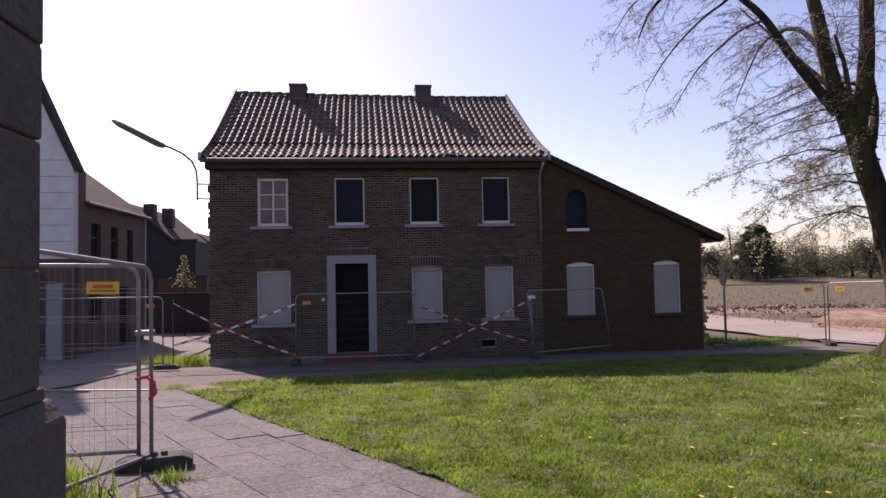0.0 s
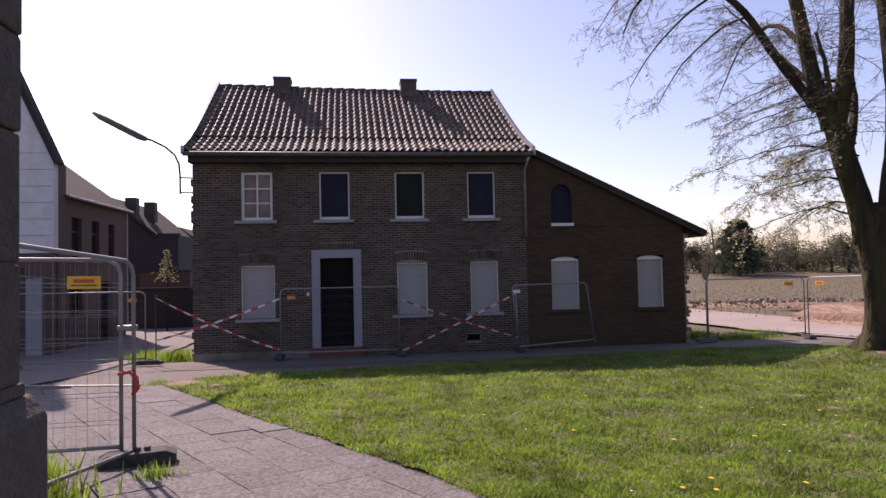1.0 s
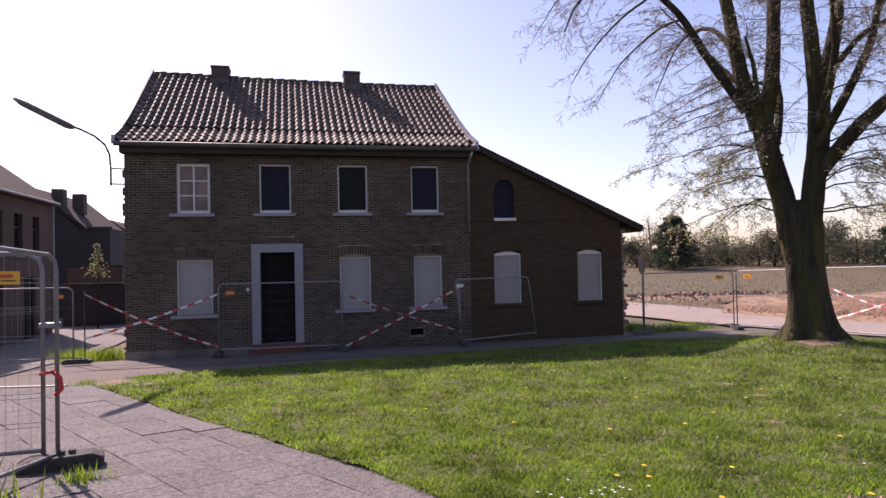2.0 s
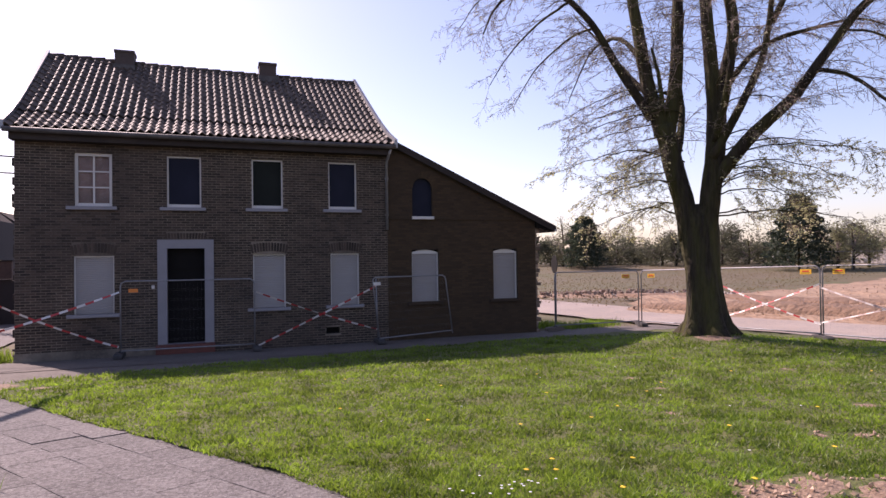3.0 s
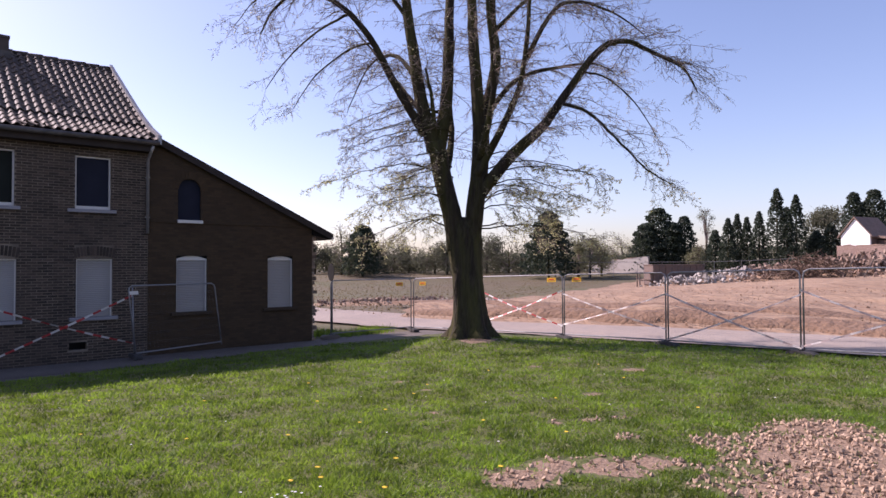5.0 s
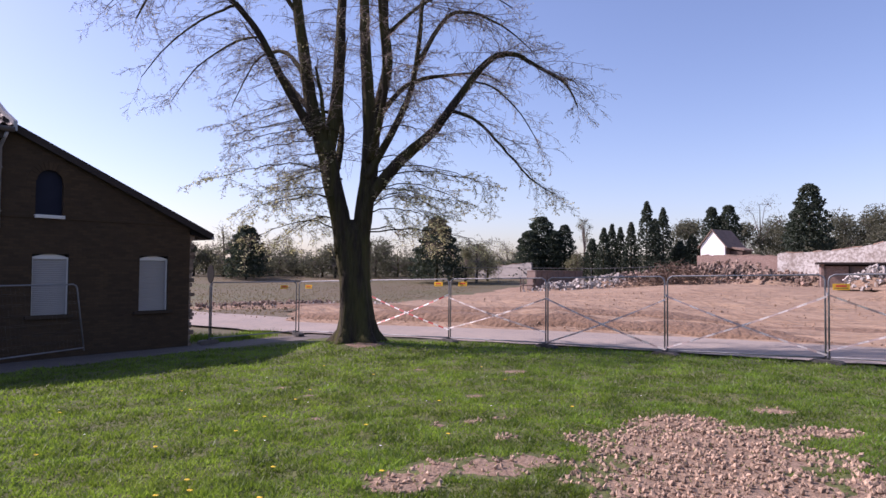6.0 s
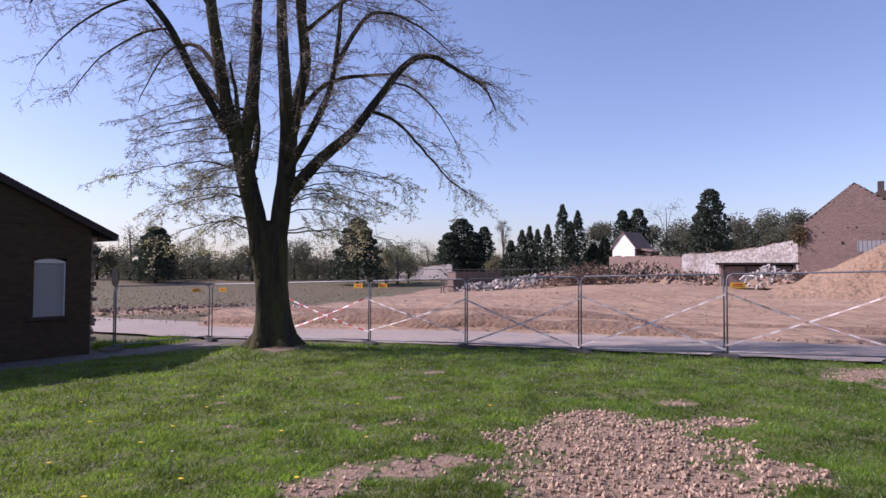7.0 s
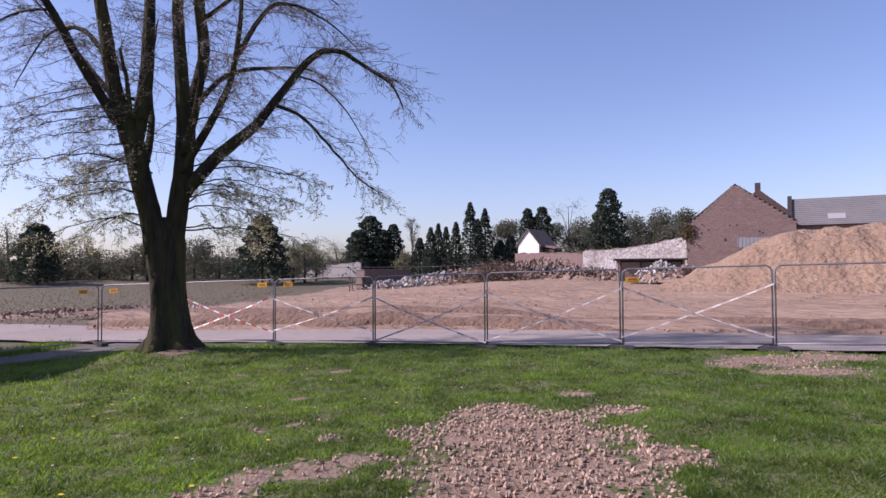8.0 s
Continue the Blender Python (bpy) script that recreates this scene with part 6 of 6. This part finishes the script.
for az, d, wide, high, count, mat, size in ((60.0, 63, 5, 0.7, 150, "pale_rubble", 0.28), (64.6, 65, 5, 1.0, 170, "pale_rubble", 0.3), (66.2, 66, 4, 1.1, 130, "rubble", 0.34), (72.5, 66, 9, 1.2, 260, "rubble", 0.36), (75.5, 68, 8, 1.1, 220, "rubble", 0.36),
                                          (78.5, 64, 7, 0.8, 150, "rubble", 0.32), (84.0, 56, 4, 1.0, 130, "pale_rubble", 0.26), (86.2, 54, 4, 0.7, 90, "rubble", 0.3), (74.0, 74, 12, 1.5, 260, "rubble", 0.4), (68.0, 64, 7, 1.0, 180, "rubble", 0.34), (62.2, 64, 4, 0.8, 110, "pale_rubble", 0.3), (77.0, 62, 6, 0.9, 150, "rubble", 0.3)):
    rubble_heap(az, d, wide, 3.5, high, count, M[mat], "heap of pale broken plaster and stone" if mat == "pale_rubble" else "heap of broken brick and earth rubble", size)
rubble_heap(36.0, 46, 16, 4, 0.22, 200, M["rubble"], "long low bank of broken rubble beside the road", 0.22, 8)
rubble_heap(41.5, 45, 10, 3, 0.16, 90, M["pale_rubble"], "low scatter of pale rubble beside the road", 0.18, 8)
br = far_thing("brush_pile", "tangled pile of dead brown branches", "brush pile", 69.8, 62)
bsh = Shape()
for _ in range(620):
    x = frng.gauss(0, 1.6)
    z = max(0.05, 2.1 * (1 - (x / 3.9) ** 2)) * frng.random()
    p = Vector((x, frng.gauss(0, 0.7), z))
    d = Vector((frng.uniform(-1, 1), frng.uniform(-1, 1), frng.uniform(-0.3, 0.6))).normalized() * frng.uniform(0.4, 1.2)
    bsh.tube([p, p + d * 0.5 + Vector((0, 0, 0.08)), p + d], [0.035, 0.025, 0.012], 4, False)
part("branchwork", bsh, M["brush"], br)["kind"] = "stuff"
for x in (-0.8, 0.6):
    part("pole", Shape().tube([(x + 3.0, 0.3, 0), (x + 4.0, 0.5, 2.2)], 0.05, 5), M["wood"], br)

sk = far_thing("skip_container", "open ribbed steel skip standing by the rubble", "container", 59.6, 66, 25)
part("floor", Shape().box(-2.6, -1.1, 0.1, 2.6, 1.1, 0.2), M["rust"], sk)
for y in (-1.1, 1.05):
    sd_part = part("side", Shape().box(-2.6, y, 0.1, 2.6, y + 0.05, 2.1), M["rust"], sk)
    for k in range(9):
        part("rib", Shape().box(-2.55 + k * 0.62, y - 0.07 if y < 0 else y + 0.05, 0.1, -2.45 + k * 0.62, y if y < 0 else y + 0.12, 2.05), M["rust"], sd_part)
for x in (-2.6, 2.55):
    part("end", Shape().box(x, -1.1, 0.1, x + 0.05, 1.1, 2.1), M["rust"], sk)
part("rim", Shape().tube([(-2.62, -1.12, 2.1), (2.62, -1.12, 2.1), (2.62, 1.12, 2.1), (-2.62, 1.12, 2.1), (-2.62, -1.12, 2.1)], 0.05, 6), M["rust"], sk)
fr = far_thing("steel_rack", "rusty open steel rack beside the skip", "rack", 57.3, 64, 15)
for x in (-0.7, 0.7):
    for y in (-0.5, 0.5):
        part("leg", Shape().box(x - 0.05, y - 0.05, 0, x + 0.05, y + 0.05, 1.5), M["rust"], fr)
for z in (0.7, 1.45):
    part("shelf", Shape().box(-0.75, -0.55, z, 0.75, 0.55, z + 0.07), M["rust"], fr)
lw = ragged_wall("ruined_wall", "low pale concrete wall far across the site", (52.5, 102), (57.6, 96), 1.5, [(0, 2.3), (0.5, 2.5), (1, 3.0)], M["pale_rubble"])
lf1 = far_thing("low_shed", "tiny pale flat-roofed shed in the distance", "shed", 54.7, 125)
part("wall", Shape().box(-2.5, 0, -0.5, 2.5, 3, 2.4), M["pink_wall"], lf1)
part("roof", Shape().box(-2.8, -0.3, 2.4, 2.8, 3.3, 2.65), M["roof_grey"], lf1)
# far row of fence panels
for k in range(9):
    a0, a1 = 50.5 + k * 2.05, 50.5 + (k + 1) * 2.05
    p, q = far(a0, 84), far(a1, 84)
    f = thing("mesh_fence", "distant thin mesh fence panel across the site", "fence", "far fence panels", at=(*p, lie(*p)))
    o = Vector((*p, lie(*p)))
    c = [Vector((*p, lie(*p) + 0.1)) - o, Vector((*q, lie(*q) + 0.1)) - o]
    up2 = Vector((0, 0, 2.0))
    part("frame", Shape().tube([c[0], c[0] + up2, c[1] + up2, c[1]], 0.03, 5), M["galv"], f)
    part("rail", Shape().tube([c[0] + up2 * 0.5, c[1] + up2 * 0.5], 0.012, 4), M["galv"], f)

# ---------------------------------------------------------------- roof tiles
per = LENGTH / ROWS
tv, tf = pantile(10.85 / COLS, per + 0.07)
tile_mesh = mesh_of("tile", tv, tf, M["tile"], True)
rest = Shape()
trn = random.Random(5)
for r in range(ROWS):
    y, z, pitch = on_slope(r * per)
    xa, xb = roof_x(r / ROWS)
    for c in range(COLS):
        x = xa + (xb - xa - 0.02) * c / COLS
        sag = (0.13 * (1 - c / COLS) - 0.05 * math.sin(math.pi * c / COLS)) * r / ROWS
        m = Matrix.Translation((x + trn.uniform(-0.003, 0.003), y, z + sag + 0.045 + trn.uniform(-0.001, 0.001))) @ Euler((pitch - 0.045 + trn.uniform(-0.005, 0.005), trn.uniform(-0.006, 0.006), trn.uniform(-0.006, 0.006))).to_matrix().to_4x4()
        if r == 0 and 32 <= c <= 33:
            m = m @ Euler((0.0, 0.1, 0.5)).to_matrix().to_4x4()
        if r < 6:
            ob = new("tile", tile_mesh)
            ob.parent = roof
            ob.matrix_basis = m
        else:
            rest.add([m @ Vector(p) for p in tv], tf)
M["tile_rest"] = material("clay_pantile_joined", (0.085, 0.0595, 0.0459), 0.68, spots=[(0.8, 0.8, (0.0553, 0.0425, 0.0365)), (7, 0.6, (0.128, 0.0892, 0.0663)), (40, 0.4, (0.068, 0.0638, 0.0425))], bump=0.004, bump_scale=50, vary=0.4, spec=0.3, island=True)
rt = part("upper_tiles", rest, M["tile_rest"], roof, smooth=True)
rt["kind"] = "stuff"

# ---------------------------------------------------------------- bricks over the door, piece by piece
# same lowered brick colour, shade of the front included
M["brick_piece"] = material("dark_brick_piece", (0.0558, 0.0391, 0.0298), 0.9, spots=[(0.6, 0.6, (0.0353, 0.026, 0.0223)), (14, 0.5, (0.0791, 0.0539, 0.0391))], bump=0.004, bump_scale=60, vary=0.5)
brick_meshes = {}
for a, b, c, d in [q for q in rows if NEAR_BRICKS(q)]:
    key = round(b - a, 3)
    if key not in brick_meshes:
        h = d - c
        brick_meshes[key] = Shape().add([(0, -0.010, 0), (key, -0.010, 0), (key, -0.010, h), (0, -0.010, h), (0, 0.02, 0), (key, 0.02, 0), (key, 0.02, h), (0, 0.02, h)], [(0, 1, 2, 3), (0, 4, 5, 1), (1, 5, 6, 2), (2, 6, 7, 3), (3, 7, 4, 0)]).mesh("brick", M["brick_piece"])
    ob = new("brick", brick_meshes[key])
    ob.parent = front
    ob.location = (a, WALL_Y + trn.uniform(-0.002, 0.003), c)

# ---------------------------------------------------------------- paving slabs
yard = thing("slab_path", "path of worn uneven concrete paving slabs", "path", "", "structure")
ex, ey = Vector((-0.521, 0.853)), Vector((-0.853, -0.521))
o = Vector((0.55, 5.7))
srng = random.Random(9)
for i in range(-9, 19):
    for j in range(-1, 9):
        a0 = i * 0.56 + (0.28 if j % 2 else 0)
        q = [o + ex * (a0 + u) + ey * (j * 0.52 + v + srng.uniform(-0.006, 0.006)) for u, v in ((0.004, 0.004), (0.556, 0.004), (0.556, 0.516), (0.004, 0.516))]
        m = (q[0] + q[2]) / 2
        if m.x > lawn_west(m.y) + 0.15 or m.y > 14.2 or m.y < 0.5 or m.x < -6.5 or (m.x < -1.6 and m.y < 3.8):
            continue
        step_up = srng.uniform(0.006, 0.015) if srng.random() < 0.05 else 0.0
        dz = [srng.uniform(-0.0015, 0.0015) + 0.012 + step_up for _ in range(4)]
        top = [(p.x, p.y, lie(p.x, p.y) + h) for p, h in zip(q, dz)]
        sl = Shape().add(top + [(x, y, z - 0.07) for x, y, z in top], [(3, 2, 1, 0), (0, 1, 5, 4), (1, 2, 6, 5), (2, 3, 7, 6), (3, 0, 4, 7)])
        ob = part("slab", sl, M["slab"], yard)
strip("kerb", [(-11.5, 15.0), (-8, 14.4), (-4.9, 13.75)], 0.13, 0.035, M["shutter"], "thin pale kerb line across the yard", "kerb", 0.0, 0.4, 0.1)

# ---------------------------------------------------------------- turf, gravel, flowers
M["grass"] = leafy_material("grass_blades", (0.083, 0.142, 0.02), (0.215, 0.335, 0.032), 0.62, dry=(0.224, 0.24, 0.048), scale=1.3)
M["gravel"] = material("reddish_gravel", (0.357, 0.251, 0.174), 0.9, spots=[(6, 0.5, (0.281, 0.191, 0.132))], vary=0.45, island=True)
grng = random.Random(31)
N = 470000
verts = np.zeros((N * 3, 3), dtype=np.float32)
count = 0
for _ in range(N):
    r = 2.6 * math.exp(grng.random() * math.log(20.5 / 2.6))
    az = radians(grng.uniform(-22, 104))
    x, y = r * math.sin(az) - 0.2, r * math.cos(az) + 0.2
    if x < lawn_west(y) - 0.04 or x > lawn_east(y) or y > 18.2:
        continue
    if r < 19 and bare(x, y) > 0.02:
        if grng.random() > 0.03:
            continue
    tuft = noise.noise((x * 3.4, y * 3.4, 2)) + 0.6 * noise.noise((x * 8, y * 8, 4))
    if tuft < -0.35 and grng.random() < 0.6:
        continue
    clump = 0.5 + 0.8 * (noise.noise((x * 1.1, y * 1.1, 0)) * 0.5 + 0.5) ** 1.5 + 0.95 * max(0.0, tuft + 0.1)
    h = (0.016 + 0.036 * grng.random()) * clump * (1 + 0.035 * r)
    w = 0.003 + 0.00075 * r
    a = grng.uniform(0, 6.283)
    dx, dy = math.cos(a) * w, math.sin(a) * w
    lean = grng.uniform(0.2, 1.5) * h
    b = grng.uniform(0, 6.283)
    z = lawn_z(x, y) - 0.005
    verts[count * 3] = (x - dx, y - dy, z)
    verts[count * 3 + 1] = (x + dx, y + dy, z)
    verts[count * 3 + 2] = (x + lean * math.cos(b), y + lean * math.sin(b), z + h)
    count += 1
verts = verts[: count * 3]
gm = bpy.data.meshes.new("grass")
gm.vertices.add(count * 3)
gm.vertices.foreach_set("co", verts.ravel())
gm.loops.add(count * 3)
gm.loops.foreach_set("vertex_index", np.arange(count * 3, dtype=np.int32))
gm.polygons.add(count)
gm.polygons.foreach_set("loop_start", np.arange(0, count * 3, 3, dtype=np.int32))
gm.materials.append(M["grass"])
gm.update(calc_edges=True)
tagged(new("grass", gm), "uneven blades of bright spring grass", "grass", "", "stuff")


def bare_sheet():
    verts, faces, ids = [], [], {}
    step = 0.09
    for i in range(int(22 / step)):
        for j in range(int(20 / step)):
            x, y = -5.5 + i * step, -4 + j * step
            if x < lawn_west(y) or x > lawn_east(y) + 0.2:
                continue
            v = bare(x, y)
            if v > -0.02:
                ids[i, j] = len(verts)
                verts.append((x, y, lawn_z(x, y) - 0.012 + 0.04 * clamp(v, 0, 0.5) + 0.012 * noise.noise((x * 9, y * 9, 0))))
    for (i, j), a in ids.items():
        q = [ids.get(k) for k in ((i, j), (i + 1, j), (i + 1, j + 1), (i, j + 1))]
        if None not in q:
            faces.append(q)
    return mesh_of("bare_earth", verts, faces, M["bare"], True)


M["bare"] = material("reddish_bare_earth", (0.246, 0.16, 0.102), 0.95, spots=[(3, 0.6, (0.18, 0.115, 0.0738)), (25, 0.7, (0.353, 0.254, 0.18)), (60, 0.6, (0.0984, 0.0656, 0.0451))], bump=0.03, bump_scale=28)
tagged(new("bare_earth", bare_sheet()), "reddish bare earth showing through the lawn", "soil", "", "structure")
stones = Shape()
for _ in range(60000):
    if len(stones.f) > 6 * 5200:
        break
    x, y = grng.uniform(2.5, 17), grng.uniform(-4, 6)
    near_bed = math.hypot(x - 5.6, y - 1.8) < 3.4
    if not near_bed and grng.random() > 0.25:
        continue
    v = bare(x, y)
    if v < 0.0 or x < lawn_west(y) or (math.hypot(x - 4.5, y - 3.9) < 0.9 and grng.random() > 0.25):
        continue
    s = grng.uniform(0.012, 0.034) * (1.0 if near_bed else 0.8)
    m = Euler((grng.uniform(0, 3), grng.uniform(0, 3), grng.uniform(0, 3))).to_matrix()
    c0 = Vector((x, y, lawn_z(x, y) + 0.04 * clamp(v, 0, 0.5) + s * 0.2))
    pts = [c0 + m @ (Vector(d) * s * grng.uniform(0.7, 1.25)) for d in ((1.2, 0, 0), (-1.2, 0, 0), (0, 0.9, 0), (0, -0.9, 0), (0, 0, 0.7), (0, 0, -0.7))]
    stones.add(pts, [(0, 2, 4), (2, 1, 4), (1, 3, 4), (3, 0, 4), (2, 0, 5), (1, 2, 5), (3, 1, 5), (0, 3, 5)])
tagged(new("gravel", stones.mesh("gravel", M["gravel"])), "loose reddish crushed gravel on the bare patch", "gravel", "", "stuff")

M["dandelion"] = material("dandelion_yellow", (0.8, 0.55, 0.02), 0.7)
M["daisy"] = material("daisy_white", (0.8, 0.8, 0.76), 0.7)


def flower(name, label, x, y, r, h, mat):
    z = lawn_z(x, y)
    ob = thing(name, label, "flower", name + " flowers", at=(x, y, z))
    a = grng.uniform(0, 6.28)
    part("stem", Shape().tube([(0, 0, 0), (0.01 * math.cos(a), 0.01 * math.sin(a), h)], 0.003, 4), M["grass"], ob)
    hd = Shape()
    n = 11
    c = Vector((0.01 * math.cos(a), 0.01 * math.sin(a), h))
    for k in range(n):
        t = 6.283 * k / n
        d = Vector((math.cos(t), math.sin(t), 0.25)) * r
        e = Vector((-math.sin(t), math.cos(t), 0)) * r * 0.25
        hd.add([c, c + d * 0.6 + e, c + d, c + d * 0.6 - e, c + Vector((0, 0, r * 0.5))], [(0, 1, 2, 3), (4, 1, 2, 3)])
    part("head", hd, mat, ob)


for x, y in ((2.15, 5.0), (2.5, 5.2), (2.35, 4.85), (3.8, 6.6), (4.6, 7.2), (5.6, 7.9), (6.4, 8.6), (3.2, 5.0), (4.9, 5.6), (5.3, 4.7), (2.9, 6.6), (1.2, 8.4), (3.0, 9.6), (6.9, 6.2), (8.2, 9.0), (4.2, 8.4), (2.0, 7.2), (7.6, 4.4), (9.3, 6.7), (10.6, 8.2), (3.7, 4.1), (2.6, 4.3), (5.0, 10.2), (1.8, 11.3), (8.8, 11.2)):
    flower("dandelion", "yellow dandelion flower in the grass", x, y, 0.026, 0.09, M["dandelion"])
for _ in range(46):
    x, y = (grng.gauss(1.75, 0.2), grng.gauss(4.75, 0.2)) if grng.random() < 0.4 else (grng.uniform(1, 10), grng.uniform(2, 12))
    if x > lawn_west(y) + 0.1 and bare(x, y) < 0:
        flower("daisy", "small white daisy in the grass", x, y, 0.014, 0.06, M["daisy"])


def weed_clump(x, y, wide, count, tall, label, mat="grass"):
    ob = thing("weed_clump", label, "weeds", "weed clumps", at=(x, y, lie(x, y)))
    sh = Shape()
    for _ in range(count):
        px, py = grng.gauss(0, wide * 0.35), grng.gauss(0, wide * 0.35)
        a, h = grng.uniform(0, 6.28), tall * grng.uniform(0.4, 1.1)
        w = 0.012
        sh.add([(px - w * math.sin(a), py + w * math.cos(a), -0.05), (px + w * math.sin(a), py - w * math.cos(a), -0.05), (px + 0.5 * h * math.cos(a), py + 0.5 * h * math.sin(a), h)], [(0, 1, 2)])
    part("tuft", sh, M[mat], ob)["kind"] = "stuff"


for x, y, wd, n, h in ((-6.9, 20.6, 0.8, 400, 0.35), (-6.2, 21.2, 0.8, 400, 0.4), (-7.4, 22.0, 1.0, 400, 0.35), (-3.5, 6.3, 0.6, 500, 0.3), (-3.0, 5.6, 0.6, 500, 0.25), (-3.6, 5.2, 0.7, 500, 0.3), (-2.8, 4.8, 0.5, 300, 0.22), (-4.4, 6.9, 0.7, 400, 0.35), (-2.3, 6.4, 0.3, 120, 0.15), (-5.2, 7.0, 0.8, 400, 0.3),
                       (12.2, 21.3, 1.2, 500, 0.25), (13.4, 21.6, 1.2, 500, 0.22), (14.4, 22.2, 1.2, 400, 0.22), (12.0, 22.6, 1.2, 400, 0.3), (-4.6, 13.9, 0.5, 160, 0.12), (-3.9, 13.2, 0.4, 120, 0.1)):
    weed_clump(x, y, wd, n, h, "rough clump of tall grass and weeds")
st = thing("sapling", "small young tree with fresh pale leaves by the wall", "tree", at=(-10.35, 34.0, lie(-10.35, 34.0)))
part("trunk", Shape().tube([(0, 0, 0), (0.05, 0, 2.0), (0.0, 0.05, 4.0)], [0.05, 0.04, 0.01], 6), M["bark"], st)
sc = Shape()
for _ in range(240):
    f = frng.random()
    spray(sc, Vector((frng.gauss(0, 0.28) * (1.1 - f), frng.gauss(0, 0.28) * (1.1 - f), 2.5 + 1.7 * f)), frng.uniform(0.07, 0.16), 0.0)
part("crown", sc, M["spring"], st, "fresh yellow-green leaves")
